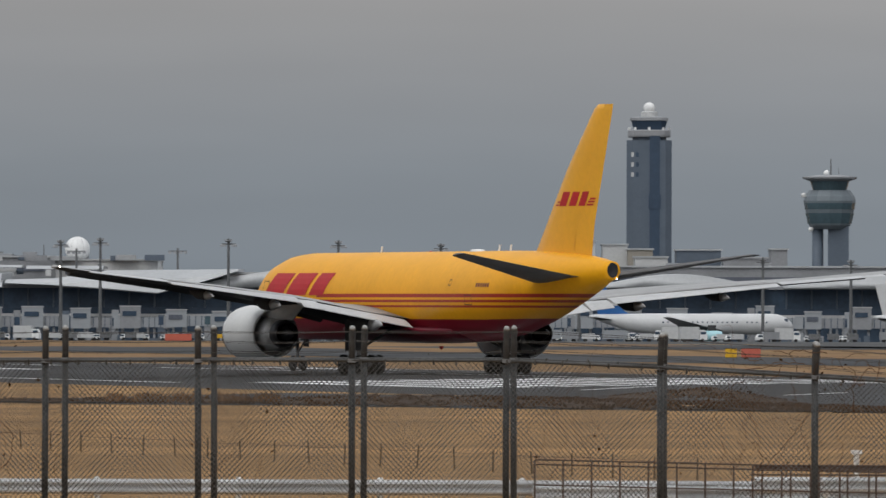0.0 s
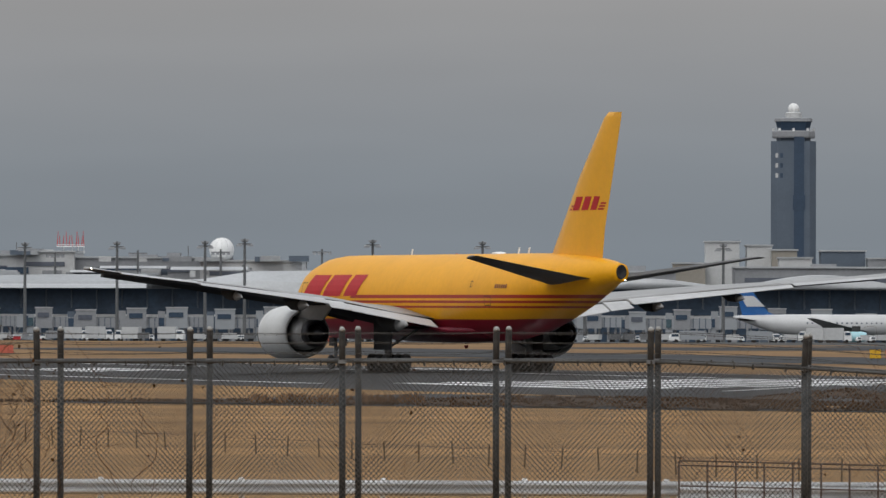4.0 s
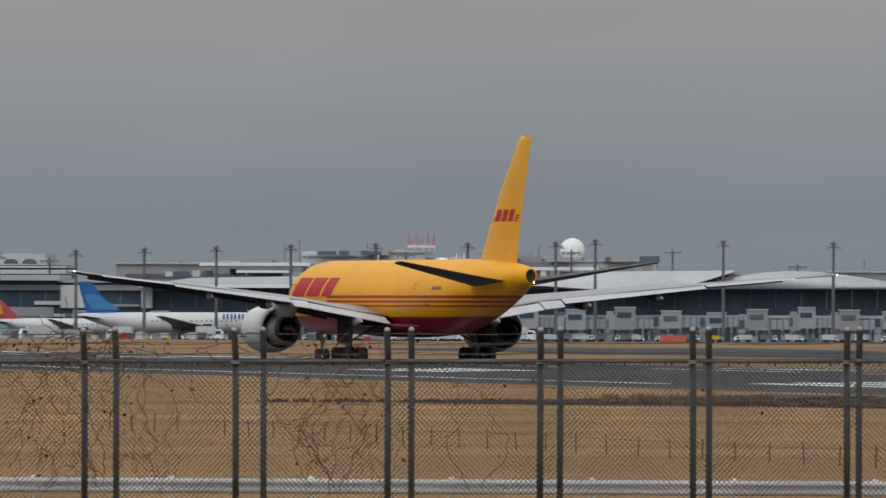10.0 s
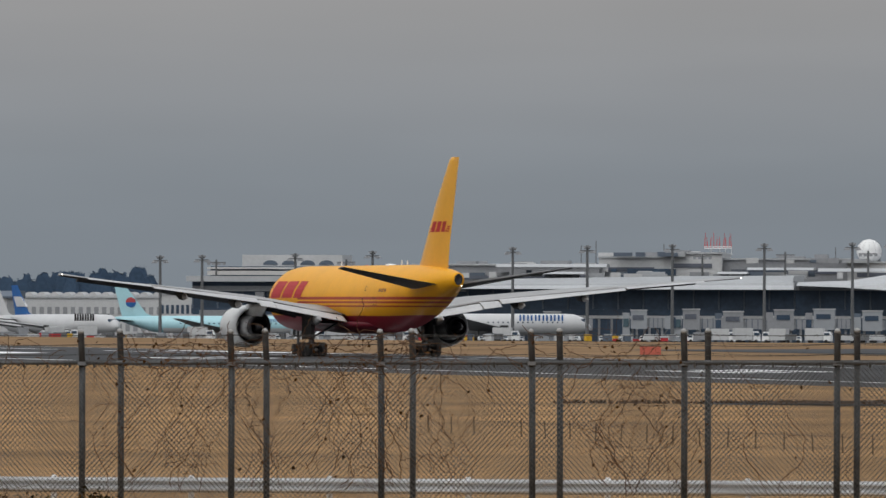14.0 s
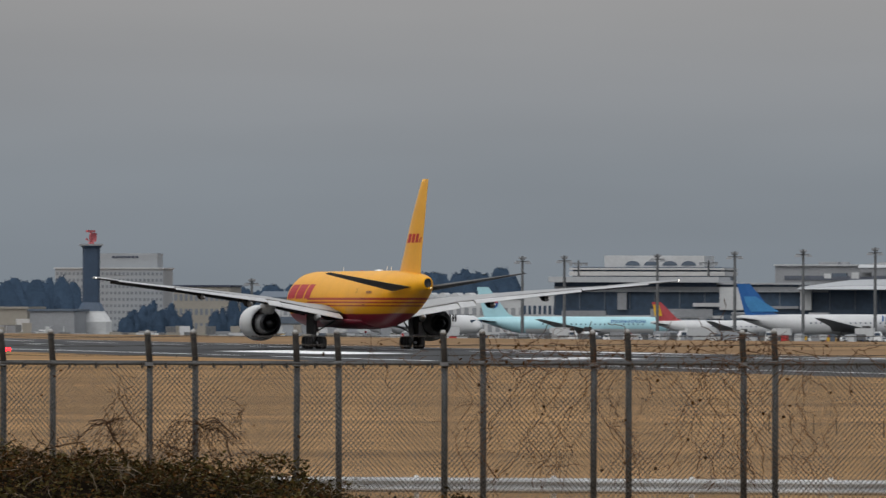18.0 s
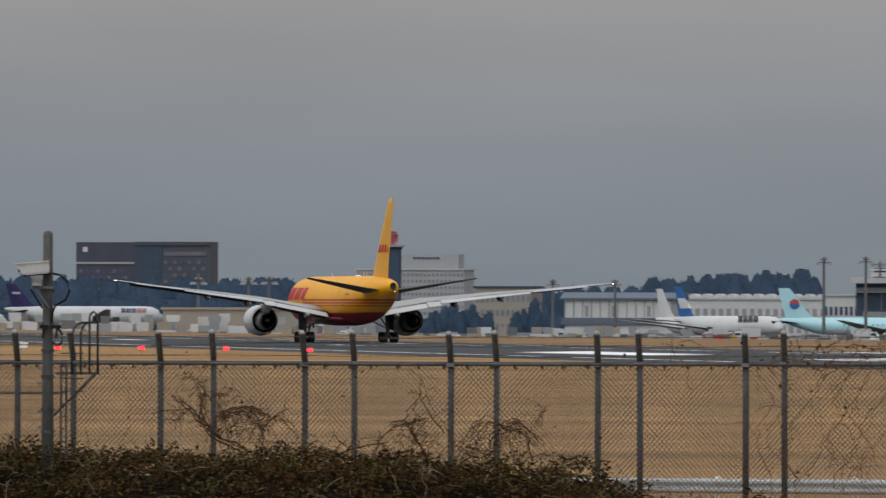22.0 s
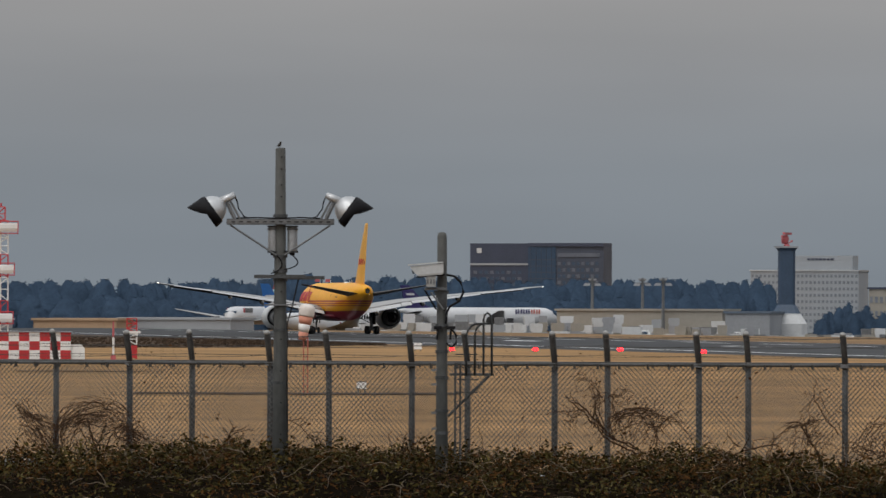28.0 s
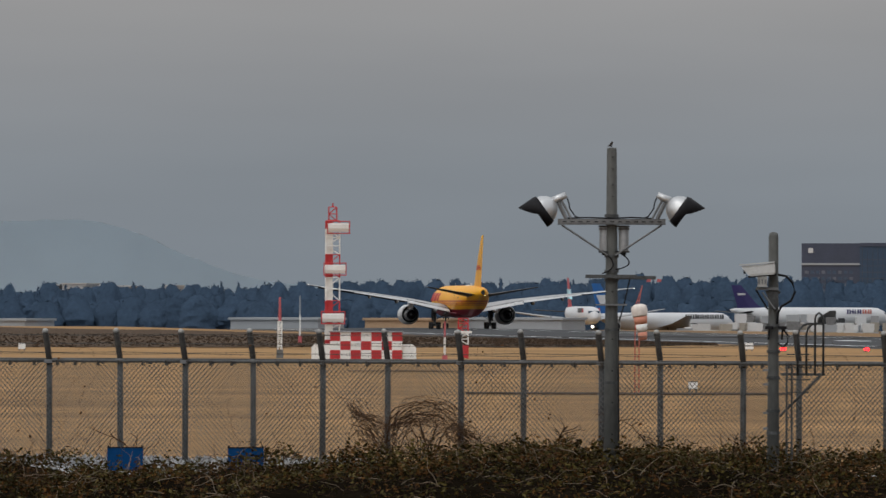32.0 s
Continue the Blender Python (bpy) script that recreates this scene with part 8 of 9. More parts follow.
                leaf(v, f, FENCE_P * d + FENCE_L * (o + lean * u + rng.gauss(0, 0.045)) + Vector((0, 0, root_z + tall * u)), rng.uniform(0.02, 0.042), 0.5)
        leaf_mesh(name, mat, v, f)
    for name, mat, count, r0, r1 in (("dead_stems", TWIG_PALE, 420, 0.003, 0.006), ("pale_canes", TWIG_PALE, 90, 0.005, 0.008), ("dark_twigs", TWIG, 1500, 0.0025, 0.005)):
        bm = bmesh.new()
        for _ in range(count):
            o, d = rng.uniform(20.6, 47), rng.uniform(97, 106.3)
            top = crest(o) - 0.42 * max(0.0, (100.5 - d) / 4)
            p = FENCE_P * d + FENCE_L * o + Vector((0, 0, top + rng.uniform(-0.14, 0.02)))
            h = Vector((rng.uniform(-1, 1), rng.uniform(-0.5, 0.5), rng.uniform(-0.1, 0.55))).normalized()
            pts = [p]
            for _ in range(5):
                h = (h + Vector((rng.gauss(0, 0.35), rng.gauss(0, 0.2), rng.gauss(-0.08, 0.3)))).normalized()
                pts.append(pts[-1] + h * rng.uniform(0.04, 0.11))
            tube(bm, pts, [rng.uniform(r0, r1) * q for q in (1, 0.95, 0.9, 0.8, 0.65, 0.4)], 3, False)
        tagged(part(name, bm, mat, root), kind="stuff")


def bramble(off, depth, width, height, canes, seed, label):
    """A bare arching thicket: canes that rise, arch over and branch."""
    rng = random.Random(seed)
    p0 = FENCE_P * depth + FENCE_L * off
    t = thing("bare_shrub", pose(p0.x, p0.y, 2.0, 0, 0, FENCE_TURN), label, "shrub", "bare shrubs")
    for c in range(canes):
        bm = bmesh.new()
        x, y = rng.gauss(0, width * 0.22), rng.uniform(-0.35, 0.35)
        s = rng.choice((-1, 1))
        h = Vector((s * rng.uniform(0.05, 0.5), rng.uniform(-0.15, 0.15), 1)).normalized()
        pts = [Vector((x, y, 0.0))]
        n = rng.randint(11, 17)
        top = height * rng.uniform(0.55, 1.05)
        for k in range(n):
            bend = 0.02 + 0.3 * max(0.0, pts[-1].z / top - 0.5)
            h = (h + Vector((s * rng.uniform(0.0, 0.14) + rng.gauss(0, 0.2), rng.gauss(0, 0.06), -bend + rng.gauss(0, 0.12)))).normalized()
            pts.append(pts[-1] + h * top / n * 1.3)
        r = rng.uniform(0.009, 0.021)
        tube(bm, pts, [r * (1 - 0.75 * k / n) for k in range(n + 1)], 5, False)
        for _ in range(rng.randint(9, 15)):
            k = rng.randint(5, n - 1)
            q = pts[k].copy()
            hh = Vector((rng.uniform(-1, 1), rng.uniform(-0.3, 0.3), rng.uniform(-0.4, 0.9))).normalized()
            sub = [q]
            for _ in range(rng.randint(4, 8)):
                hh = (hh + Vector((rng.gauss(0, 0.4), rng.gauss(0, 0.15), rng.gauss(-0.12, 0.3)))).normalized()
                sub.append(sub[-1] + hh * rng.uniform(0.035, 0.085))
            tube(bm, sub, [r * 0.42 * (1 - 0.6 * i / len(sub)) for i in range(len(sub))], 3, False)
        tagged(part("cane", bm, TWIG, t), kind="stuff")
    bm = bmesh.new()
    for _ in range(canes):
        p = Vector((rng.gauss(0, width * 0.35), rng.uniform(-0.3, 0.3), height * rng.uniform(0.3, 1.0)))
        s = rng.uniform(0.012, 0.03)
        a = Vector((rng.gauss(0, 1), rng.gauss(0, 1), rng.gauss(0, 1))).normalized() * s
        b = a.orthogonal().normalized() * s * 0.6
        bm.faces.new([bm.verts.new(p + q) for q in (a, b, -a, -b)])
    tagged(part("withered_leaves", bm, LEAF_BROWN, t), kind="stuff")


def spine_shrub(bearing, z0, spines, seed, label, twigs=(4, 9)):
    """A bare thicket whose canes follow a few main lines: points to the right and up, canes, spread, thickness."""
    rng = random.Random(seed)
    p0 = FENCE_P * 106.5 + FENCE_L * fence_off(bearing, 106.5)
    t = thing("bare_shrub", pose(p0.x, p0.y, z0, 0, 0, FENCE_TURN), label, "shrub", "bare shrubs")
    for line, count, spread, thick in spines:
        for _ in range(count):
            shift = Vector((rng.gauss(0, spread), rng.gauss(0, 0.12), rng.gauss(0, spread)))
            knots = [Vector((x, 0, zz)) + shift + Vector((rng.gauss(0, spread * 0.6), rng.gauss(0, 0.03), rng.gauss(0, spread * 0.6))) for x, zz in line]
            first, last = rng.choice((0, 0, 1)), len(knots) - rng.choice((0, 0, 1, 2))
            knots = knots[first:max(last, first + 3)]
            pts = []
            for k in range(len(knots) - 1):
                a, b = knots[max(k - 1, 0)], knots[k]
                c, d = knots[k + 1], knots[min(k + 2, len(knots) - 1)]
                for i in range(5):
                    u = i / 5
                    q = 0.5 * (2 * b + (c - a) * u + (2 * a - 5 * b + 4 * c - d) * u * u + (3 * b - a - 3 * c + d) * u ** 3)
                    pts.append(q + Vector((rng.gauss(0, 0.011), 0, rng.gauss(0, 0.011))))
            pts.append(knots[-1])
            r = thick * rng.uniform(0.7, 1.25)
            bm = bmesh.new()
            tube(bm, pts, [r * (1 - 0.55 * i / len(pts)) for i in range(len(pts))], 4, False)
            for _ in range(rng.randint(*twigs)):
                sub = [rng.choice(pts[len(pts) // 3:]).copy()]
                h = Vector((rng.uniform(-1, 1), rng.uniform(-0.3, 0.3), rng.uniform(-0.7, 0.8))).normalized()
                for _ in range(rng.randint(3, 8)):
                    h = (h + Vector((rng.gauss(0, 0.4), rng.gauss(0, 0.15), rng.gauss(-0.1, 0.4)))).normalized()
                    sub.append(sub[-1] + h * rng.uniform(0.02, 0.05))
                tube(bm, sub, min(r * 0.55, 0.003), 3, False)
            tagged(part("cane", bm, TWIG, t), kind="stuff")


def fence_off(bearing, depth=107.0):
    return depth * math.tan(radians(bearing - FENCE_TURN))


def build_vines():
    """Withered climbers hanging in the mesh of both fences."""
    rng = random.Random(31)
    spots = [(rng.uniform(3.0, 8.4), 1.0) for _ in range(12)] + [(rng.uniform(5.2, 7.6), 1.1) for _ in range(24)] + [(4.12, 1.5), (4.08, 1.3), (4.2, 1.0), (3.98, 1.0)] + [(rng.uniform(-2.9, -1.7), 0.9) for _ in range(7)] + [(rng.uniform(8.5, 17.5), 0.7) for _ in range(16)] + [(rng.uniform(-1.5, 3.0), 0.55) for _ in range(5)]
    for b, vigour in spots:
        depth = rng.choice((109.16, 112.12))
        off = fence_off(b, depth)
        p0 = FENCE_P * depth + FENCE_L * off
        t = thing("dry_vine", pose(p0.x, p0.y, 0, 0, 0, FENCE_TURN), "withered brown climber tangled in the fence mesh", "vine", "dry vines")
        for k in range(rng.choice((1, 1, 2))):
            bm = bmesh.new()
            zz = rng.uniform(2.1, 2.6)
            top = rng.uniform(3.2, 4.35) if vigour < 1 else rng.uniform(3.7, 4.45)
            x = rng.gauss(0, 0.1)
            pts = [Vector((x, 0, zz))]
            drift = rng.gauss(0, 0.25)
            while pts[-1].z < top and len(pts) < 60:
                drift = max(-0.7, min(0.7, drift * 0.8 + rng.gauss(0, 0.4)))
                pts.append(pts[-1] + Vector((drift * 0.07, rng.gauss(0, 0.006), rng.uniform(0.03, 0.075))))
            r = rng.uniform(0.003, 0.006) * vigour
            tube(bm, pts, [r * (1 - 0.6 * i / len(pts)) for i in range(len(pts))], 4, False)
            for _ in range(int(len(pts) * 0.24 * vigour)):
                q = rng.choice(pts)
                s = rng.choice((-1, 1))
                sub = [q.copy()]
                hh = Vector((s * rng.uniform(0.3, 1), 0, rng.uniform(-0.9, 0.7))).normalized()
                for _ in range(rng.randint(3, 9)):
                    hh = (hh + Vector((rng.gauss(0, 0.45), 0, rng.gauss(-0.12, 0.35)))).normalized()
                    sub.append(sub[-1] + hh * rng.uniform(0.03, 0.08) + Vector((0, rng.gauss(0, 0.006), 0)))
                tube(bm, sub, [r * 0.5] * len(sub), 3, False)
            tagged(part("stem", bm, VINE, t), kind="stuff")
        bm = bmesh.new()
        for _ in range(rng.randint(1, 5)):
            p = Vector((rng.gauss(0, 0.25), -0.03, rng.uniform(2.4, 4.2)))
            s = rng.uniform(0.015, 0.042)
            a = Vector((rng.gauss(0, 1), rng.gauss(0, 0.5), rng.gauss(0, 1))).normalized() * s
            bq = a.orthogonal().normalized() * s * 0.7
            bm.faces.new([bm.verts.new(p + q) for q in (a, bq, -a * 0.8, -bq)])
        tagged(part("withered_leaf", bm, LEAF_BROWN, t), kind="stuff")
    # tangles that ride over the barbed wire
    for b, w in ((6.9, 1.0), (6.35, 1.3), (5.9, 0.9), (7.5, 0.9), (4.15, 0.7), (5.3, 0.6), (5.6, 0.8), (6.1, 0.9), (6.65, 0.9), (7.2, 0.8), (4.75, 0.5), (-2.45, 0.8), (-2.8, 0.6), (8.2, 0.5)):
        off = fence_off(b, 109.1)
        p0 = FENCE_P * 109.05 + FENCE_L * off
        t = thing("vine_tangle", pose(p0.x, p0.y, rail_z(off), 0, 0, FENCE_TURN), "dry vine tangle draped over the barbed wire", "vine", "vine tangles")
        for k in range(int(9 * w) + 3):
            bm = bmesh.new()
            p = Vector((rng.gauss(0, 0.5 * w), rng.uniform(-0.3, 0.05), rng.uniform(-0.05, 0.32)))
            hh = Vector((rng.uniform(-1, 1), rng.uniform(-0.2, 0.2), rng.uniform(-0.3, 0.5))).normalized()
            pts = [p]
            for _ in range(rng.randint(6, 14)):
                hh = (hh + Vector((rng.gauss(0, 0.4), rng.gauss(0, 0.15), rng.gauss(-0.05, 0.4)))).normalized()
                pts.append(pts[-1] + hh * rng.uniform(0.03, 0.08))
            tube(bm, pts, rng.uniform(0.0028, 0.0058), 4, False)
            tagged(part("stem", bm, VINE, t), kind="stuff")
        bm = bmesh.new()
        for _ in range(int(8 * w)):
            p = Vector((rng.gauss(0, 0.5 * w), rng.uniform(-0.3, 0.0), rng.uniform(-0.05, 0.3)))
            s = rng.uniform(0.015, 0.04)
            a = Vector((rng.gauss(0, 1), rng.gauss(0, 0.5), rng.gauss(0, 1))).normalized() * s
            q = a.orthogonal().normalized() * s * 0.6
            bm.faces.new([bm.verts.new(p + v) for v in (a, q, -a, -q)])
        tagged(part("withered_leaf", bm, LEAF_BROWN, t), kind="stuff")


build_hedge()
MOUND = (
    (((-0.44, -0.3), (-0.45, 0.22), (-0.36, 0.54), (-0.13, 0.68), (0.16, 0.70), (0.40, 0.57), (0.56, 0.36), (0.84, 0.22), (1.14, 0.10)), 24, 0.07, 0.0045),
    (((-0.34, -0.3), (-0.46, 0.12), (-0.62, 0.30), (-0.82, 0.50), (-0.96, 0.66), (-1.0, 0.82)), 15, 0.035, 0.005),
    (((-1.0, 0.70), (-0.9, 0.66), (-0.74, 0.58), (-0.56, 0.50), (-0.38, 0.52), (-0.1, 0.60), (0.2, 0.55)), 12, 0.05, 0.0045),
    (((0.02, -0.3), (0.02, 0.15), (-0.03, 0.35), (-0.12, 0.52), (-0.25, 0.6)), 4, 0.03, 0.011),
    (((0.08, -0.3), (0.10, 0.10), (0.16, 0.30), (0.26, 0.48), (0.40, 0.52)), 4, 0.03, 0.010),
    (((-0.05, -0.3), (-0.14, 0.08), (-0.2, 0.22), (-0.22, 0.34)), 3, 0.03, 0.008),
    (((-0.55, -0.3), (-0.75, 0.12), (-0.88, 0.28), (-0.98, 0.38)), 4, 0.03, 0.004),
    (((0.50, -0.3), (0.46, 0.10), (0.50, 0.34), (0.62, 0.42), (0.80, 0.28), (0.95, 0.05)), 10, 0.06, 0.005),
    (((0.2, 0.0), (0.35, 0.3), (0.2, 0.52), (-0.1, 0.5), (-0.25, 0.3), (-0.1, 0.1)), 5, 0.07, 0.0035),
)
LEANING = (
    (((0.22, -0.3), (0.17, -0.06), (-0.11, 0.07), (-0.25, 0.16), (-0.42, 0.30), (-0.54, 0.45), (-0.71, 0.60), (-0.82, 0.69)), 3, 0.02, 0.012),
    (((-0.25, 0.16), (-0.40, 0.42), (-0.37, 0.62), (-0.45, 0.85), (-0.51, 0.96)), 5, 0.035, 0.006),
    (((-0.17, 0.0), (-0.23, 0.34), (-0.11, 0.42), (0.11, 0.47), (0.34, 0.47)), 5, 0.03, 0.006),
    (((-0.11, 0.0), (-0.11, 0.28), (0.03, 0.37), (0.23, 0.34), (0.45, 0.28)), 5, 0.04, 0.005),
    (((-0.54, 0.45), (-0.68, 0.42), (-0.82, 0.42)), 4, 0.03, 0.005),
    (((-0.06, -0.1), (-0.08, 0.20), (-0.23, 0.60), (-0.14, 0.71), (-0.06, 0.54)), 4, 0.03, 0.005),
    (((-0.21, 0.1), (-0.21, 0.20), (-0.19, 0.35), (-0.02, 0.45), (0.27, 0.48), (0.44, 0.40), (0.66, 0.31), (0.86, 0.11)), 6, 0.03, 0.006),
    (((0.40, -0.2), (0.42, 0.16), (0.32, 0.33), (0.25, 0.44)), 5, 0.03, 0.005),
    (((0.32, -0.2), (0.44, 0.23), (0.61, 0.38), (0.82, 0.50)), 3, 0.015, 0.006),
    (((-0.4, 0.26), (-0.38, 0.62), (-0.42, 0.84)), 3, 0.03, 0.005),
    (((0.1, -0.2), (0.0, 0.15), (0.12, 0.3), (0.25, 0.15), (0.38, 0.05)), 4, 0.07, 0.0035),
)
FORKED = (
    (((0.16, -0.3), (0.10, -0.1), (-0.10, 0.19), (-0.22, 0.41), (-0.39, 0.40)), 3, 0.015, 0.013),
    (((-0.39, 0.40), (-0.56, 0.24), (-0.65, 0.15), (-0.7, -0.05)), 3, 0.02, 0.005),
    (((-0.22, 0.41), (-0.10, 0.45), (0.0, 0.46)), 4, 0.02, 0.005),
    (((0.34, -0.2), (0.29, 0.29), (0.12, 0.51), (-0.02, 0.73), (-0.05, 0.95), (0.02, 1.07)), 2, 0.01, 0.007),
    (((-0.1, -0.2), (-0.08, 0.15), (-0.02, 0.32), (0.08, 0.22), (0.14, -0.05)), 6, 0.08, 0.0035),
    (((-0.27, 0.45), (-0.20, 0.62), (-0.06, 0.78)), 2, 0.02, 0.004),
    (((-0.5, -0.2), (-0.4, 0.1), (-0.3, 0.2), (-0.15, 0.1)), 3, 0.06, 0.0035),
)
HEAPED = (
    (((-0.16, -0.3), (-0.12, -0.1), (-0.07, 0.19), (0.02, 0.36), (0.22, 0.40), (0.39, 0.32), (0.51, 0.22)), 6, 0.04, 0.006),
    (((0.02, 0.36), (-0.17, 0.46), (-0.32, 0.34), (-0.40, 0.17), (-0.32, 0.05)), 6, 0.03, 0.005),
    (((-0.12, 0.07), (-0.32, 0.05), (-0.53, 0.17)), 5, 0.04, 0.005),
    (((0.17, -0.2), (0.12, 0.22), (0.07, 0.34)), 4, 0.05, 0.005),
    (((0.40, -0.2), (0.34, 0.17), (0.27, 0.32), (0.12, 0.38)), 4, 0.04, 0.005),
    (((0.34, 0.0), (0.51, 0.04), (0.75, 0.02), (1.14, 0.02)), 2, 0.02, 0.004),
    (((0.40, 0.3), (0.45, 0.40), (0.63, 0.65)), 2, 0.02, 0.004),
    (((-0.3, -0.2), (-0.2, 0.15), (-0.05, 0.25), (0.1, 0.1), (0.2, -0.1)), 5, 0.08, 0.0035),
)
spine_shrub(14.89, crest(fence_off(14.89)) - 0.02, MOUND, 61, "tangled bare bramble arching beside the fence")
spine_shrub(11.263, 2.88, LEANING, 62, "bare leaning shrub with arching twigs", (4, 8))
spine_shrub(9.972, 2.78, FORKED, 63, "forked bare shrub at the hedge", (4, 8))
spine_shrub(9.452, 2.78, HEAPED, 64, "heaped bare bramble at the hedge's end", (4, 8))
bramble(fence_off(17.9), 106.0, 0.8, 1.0, 10, 5, "low bare shrub above the hedge")
build_vines()
for b, n, seed in ((13.1, 3, 11), (12.0, 2, 12), (16.55, 4, 13), (13.95, 3, 14), (10.7, 5, 15)):
    bramble(fence_off(b), 106.5, 0.3, 1.3, n, seed, "few thin dry stalks above the hedge")


# ---------------------------------------------------------------- the car on the near road
def build_car():
    """A small silver hatchback; its local +x is the nose."""
    t = thing("hatchback_car", fence_pose(9, 22.1, 2.85), "silver-grey hatchback driving along the near road", "car")

    def ring(x, half, low, high, n=4.0):
        """A rounded cross-section, squarer for larger n."""
        out = []
        for k in range(24):
            a = 2 * math.pi * k / 24
            c, q = math.cos(a), math.sin(a)
            out.append(Vector((x, half * math.copysign(abs(c) ** (2 / n), c), (low + high) / 2 + (high - low) / 2 * math.copysign(abs(q) ** (2 / n), q))))
        return out

    body = part("body", loft(bmesh.new(), [ring(*r) for r in ((-1.98, 0.62, 0.38, 0.82), (-1.9, 0.76, 0.24, 0.98), (-1.5, 0.83, 0.2, 1.0), (-0.4, 0.845, 0.19, 0.98), (0.8, 0.84, 0.19, 0.95), (1.35, 0.82, 0.2, 0.88), (1.85, 0.74, 0.24, 0.74), (1.98, 0.6, 0.34, 0.62))]), CAR_SILVER, t, "silver-grey body shell", True)
    top = lambda x: 1.437 - (0.125 if x > 0 else 0.32) * x * x
    part("glasshouse", loft(bmesh.new(), [ring(x, w, 0.9, h, 3.2) for x, w, h in ((-1.75, 0.66, 1.02), (-1.3, 0.66, top(-0.95) - 0.06), (-0.9, 0.67, top(-0.9) - 0.03), (0.0, 0.68, top(0) - 0.03), (0.6, 0.66, top(0.6) - 0.03), (1.0, 0.66, 1.16), (1.4, 0.64, 0.93))]), GLASS, t, "dark tinted glazing", True)
    rows = []
    for k in range(15):
        x = -0.95 + 1.71 * k / 14
        rows.append([Vector((x, y, top(x) - 0.10 * (abs(y) / 0.64) ** 3)) for y in (-0.64, -0.56, -0.42, -0.22, 0.0, 0.22, 0.42, 0.56, 0.64)])
    roof = part("roof", loft(bmesh.new(), rows, closed=False), CAR_SILVER, t, "plain silver-grey roof", True)
    sol = roof.modifiers.new("thickness", "SOLIDIFY")
    sol.thickness = 0.03
    for s in (-1, 1):
        for name, xa, xb, za, zb in (("pillar", 0.72, 1.28, 1.33, 0.93), ("pillar", -0.2, -0.24, 1.36, 0.96), ("pillar", -0.93, -1.5, 1.07, 0.96)):
            part(name, bar((xa, s * 0.645, za), (xb, s * 0.70, zb), r=0.04), CAR_SILVER, t)
        part("mirror", loft(bmesh.new(), [ring(0.78 + dx, 0.1 * g, 1.0 - 0.07 * g, 1.0 + 0.07 * g, 2.5) for dx, g in ((-0.06, 0.8), (0.0, 1.0), (0.06, 0.5))]), CAR_SILVER, t, "", True, at=pose(0, s * 0.92, 0))
        part("headlight", boxes((1.80, 1.91, s * 0.55 - 0.14, s * 0.55 + 0.14, 0.60, 0.72)), WINDOW_HAZE, body, "clear headlight")
        part("tail_light", boxes((-1.95, -1.84, s * 0.64 - 0.07, s * 0.64 + 0.07, 0.70, 0.92)), FADED_RED, body, "red tail light")
        for x in (-1.22, 1.24):
            wheel = part("wheel", lathe(bmesh.new(), ((0.19, -0.09), (0.29, -0.095), (0.30, -0.06), (0.30, 0.06), (0.29, 0.095), (0.19, 0.09)), 24, "y", (x, s * 0.76, 0.30)), TYRE, t, "black tyre", True)
            part("rim", lathe(bmesh.new(), ((0.02, -0.08), (0.17, -0.085), (0.195, -0.08), (0.195, 0.08), (0.17, 0.085), (0.02, 0.08)), 20, "y", (x, s * 0.76, 0.30)), STEEL_DULL, wheel, "grey wheel rim")
    return t


car = build_car()


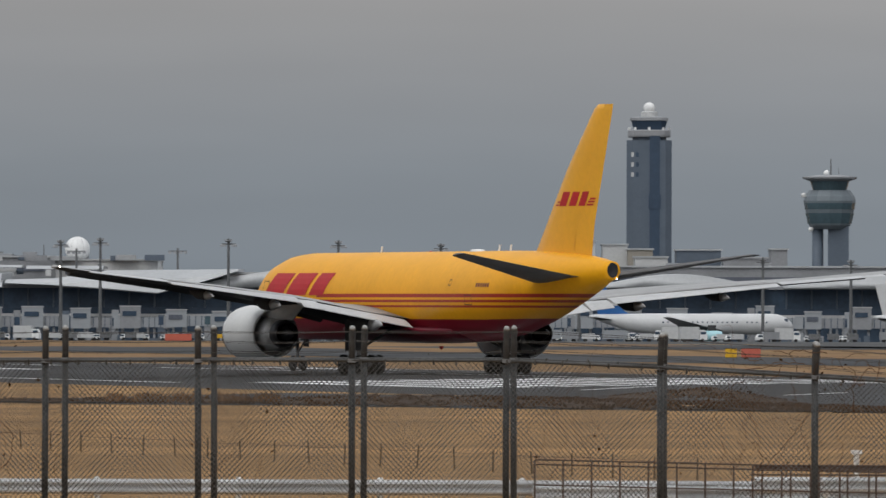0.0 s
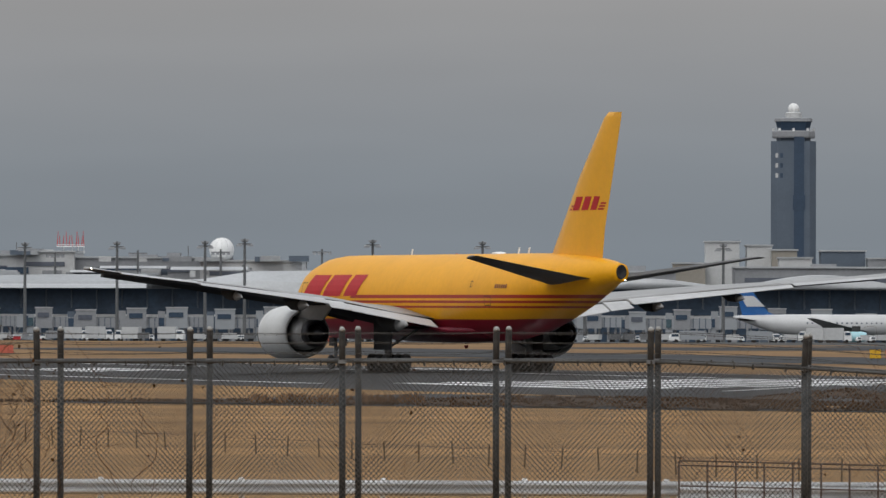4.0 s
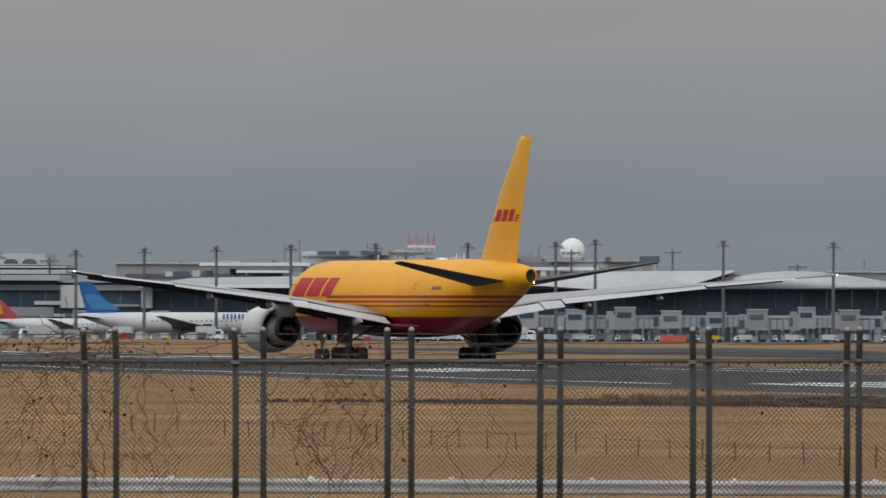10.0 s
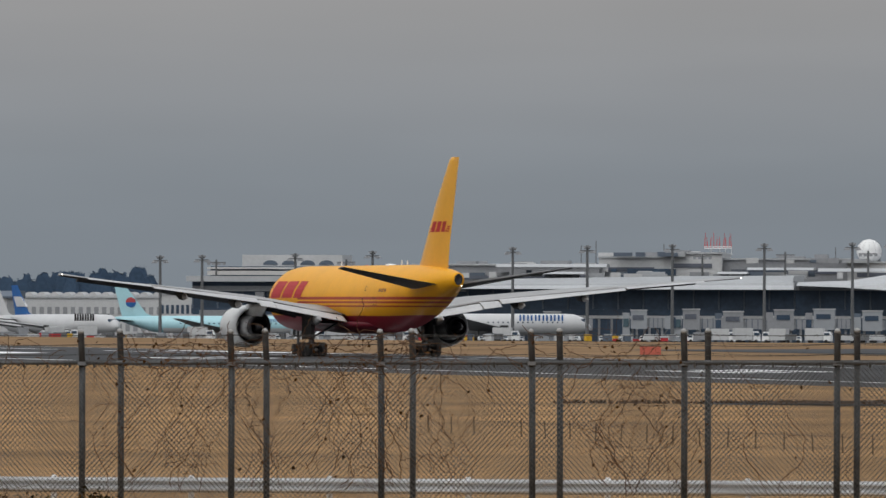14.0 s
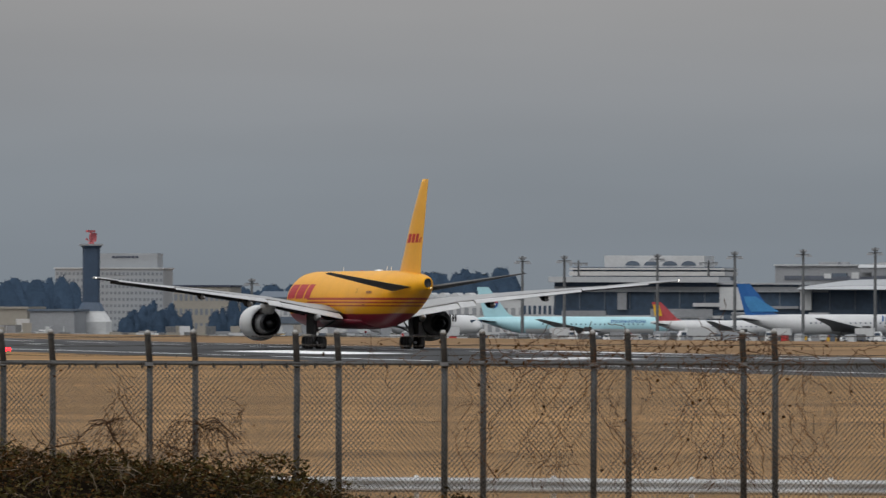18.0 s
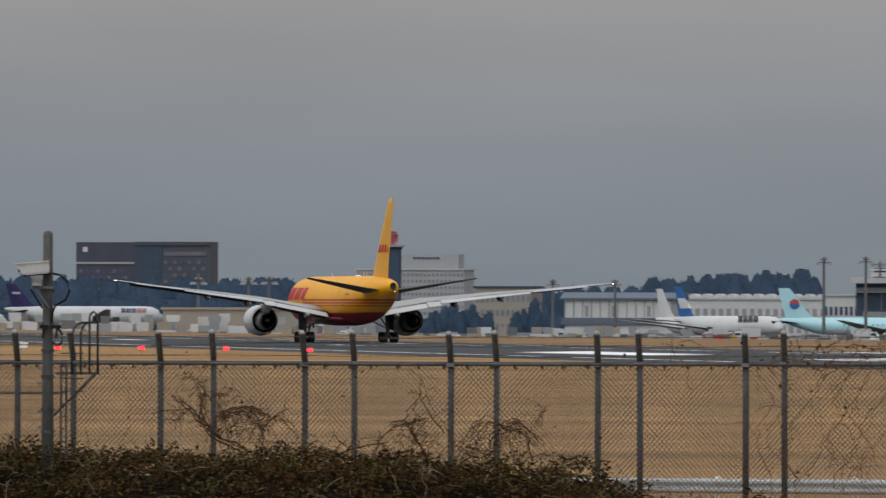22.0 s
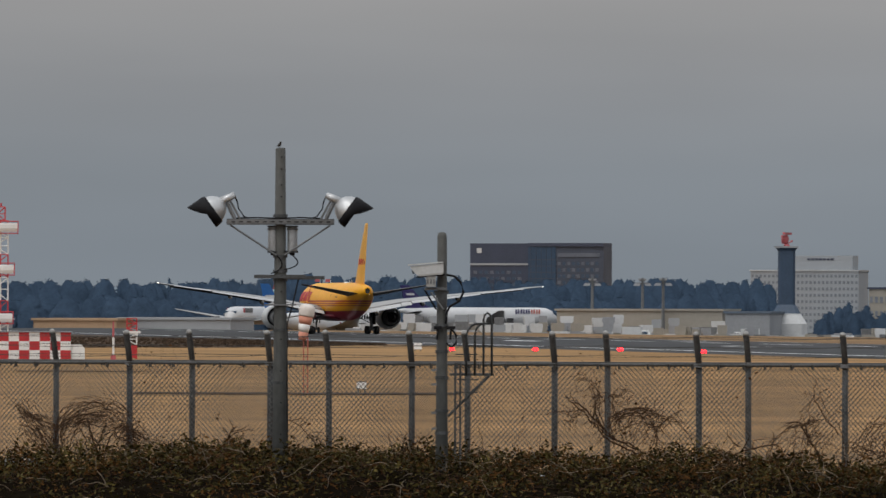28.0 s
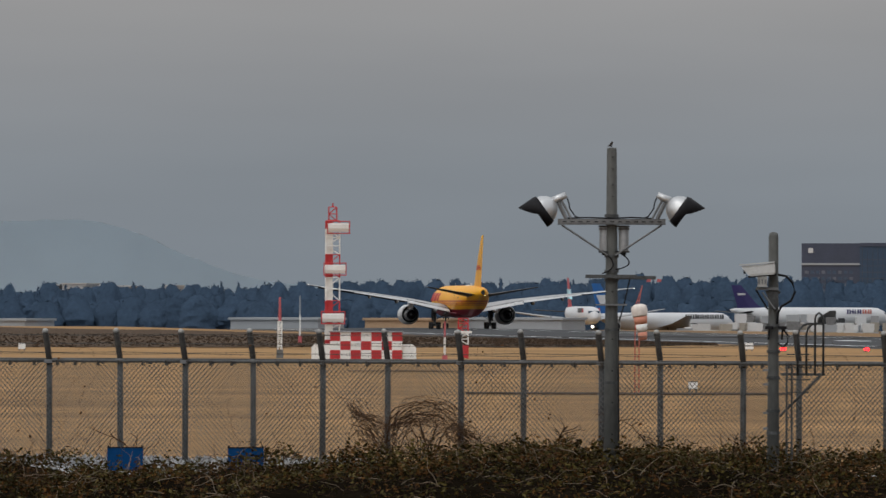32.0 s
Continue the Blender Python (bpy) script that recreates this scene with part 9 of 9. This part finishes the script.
# ---------------------------------------------------------------- what moves
def motions():
    """The freighter's roll along the runway: seconds and metres run by its nose."""
    runs = [(0, 0.3), (0.5, 2.3), (1, 4.6), (2, 9.8), (3, 16.0), (4, 23.6), (4.5, 28.0), (6.5, 51.6), (7, 59.0), (8, 75.1), (9, 93.6), (10, 113.8), (11, 135.7), (12, 159.0), (13, 184.3),
            (13.5, 197.8), (15.5, 261.2), (16, 278.9), (17, 315.0), (18, 353.3), (19, 392.7), (20, 433.5), (21, 476.5), (22, 521.6), (23, 567.7), (24, 617.4), (25, 670.0), (25.5, 697.2), (28, 844.7), (29, 907.5), (30, 971.6), (31, 1036.0), (32, 1100.5)]
    # it leaves the line-up turn a little off the centre line's heading and straightens out
    yaws = ((0, 0.0), (2, -0.2), (4, -0.6), (7, -1.4), (9, -1.5), (13, -1.5), (16, -1.35), (19, -1.2), (25, -0.8), (32, -0.3))

    def heading(t):
        for (ta, ya), (tb, yb) in zip(yaws, yaws[1:]):
            if t <= tb:
                return ya + (yb - ya) * (t - ta) / (tb - ta)

    def roll_pose(t, s):
        turn = RUN_TURN + heading(t)
        x, y = runway_xy(s - 62, 0)
        return pose(x - 62 * math.sin(radians(turn)), y + 62 * math.cos(radians(turn)), 0.05, 0, 0, turn)

    walk(freighter, [(t, roll_pose(t, s)) for t, s in runs])
    # lift bends the wings up as the speed builds
    for wing, side in freighter_wings:
        walk(wing, [(t, pose(0, 0.6, 0, 0, -side * a * (1.0 if side < 0 else 0.6), 0)) for t, a in ((0, 0.1), (4, 0.15), (9, 0.25), (13, 0.4), (17, 0.65), (21, 0.95), (25, 1.5), (28, 2.0), (32, 2.4))])
    # the wide-body at the far end swings round to face down the runway
    turns = [(0, -114, 13.75), (22, -114, 13.75), (25, -112, 13.75), (26.5, -110, 13.76), (28, -105, 13.79), (29, -96, 13.86), (30, -83, 13.91), (31, -82, 13.865), (32, -81.5, 13.82)]
    walk(taxi, [(t, spot(b, 2500, -3.3, a)) for t, a, b in turns])
    # the radar antenna turns once in four seconds
    walk(radar_dish, [(k * 0.5, pose(0, 0, 27.5, 0, 0, -45.0 * k + 90 * 20.7)) for k in range(65)])
    # the windsock swings down as the wind drops
    walk(windsock, [(t, pose(0.1, 0, 4.6, 0, a, 0)) for t, a in ((0, 34), (22, 32), (23, 24), (24, 20), (25, 36), (26.5, 20), (28, 9), (30, -3), (32, -8))])
    # a car drives past on the near road: seconds, place along the fence, distance, turn
    drive = ((0, 9.0, 22.1, -2), (1, 5.3, 22.1, -2), (1.6, 3.62, 22.1, -3), (1.8, 3.15, 22.1, -4), (2.0, 2.74, 22.0, -7), (2.2, 2.36, 21.7, -14), (2.4, 1.61, 20.0, -22), (2.6, 0.75, 18.7, -20), (3, -1.2, 18.2, -10), (4, -6.0, 18.2, 0), (6, -16.0, 18.2, 0), (8, -24.0, 18.2, 0), (32, -24.01, 18.2, 0))
    walk(car, [(t, fence_pose(o, d, 2.839) @ pose(0, 0, 0, 0, 0, a)) for t, o, d, a in drive])


motions()
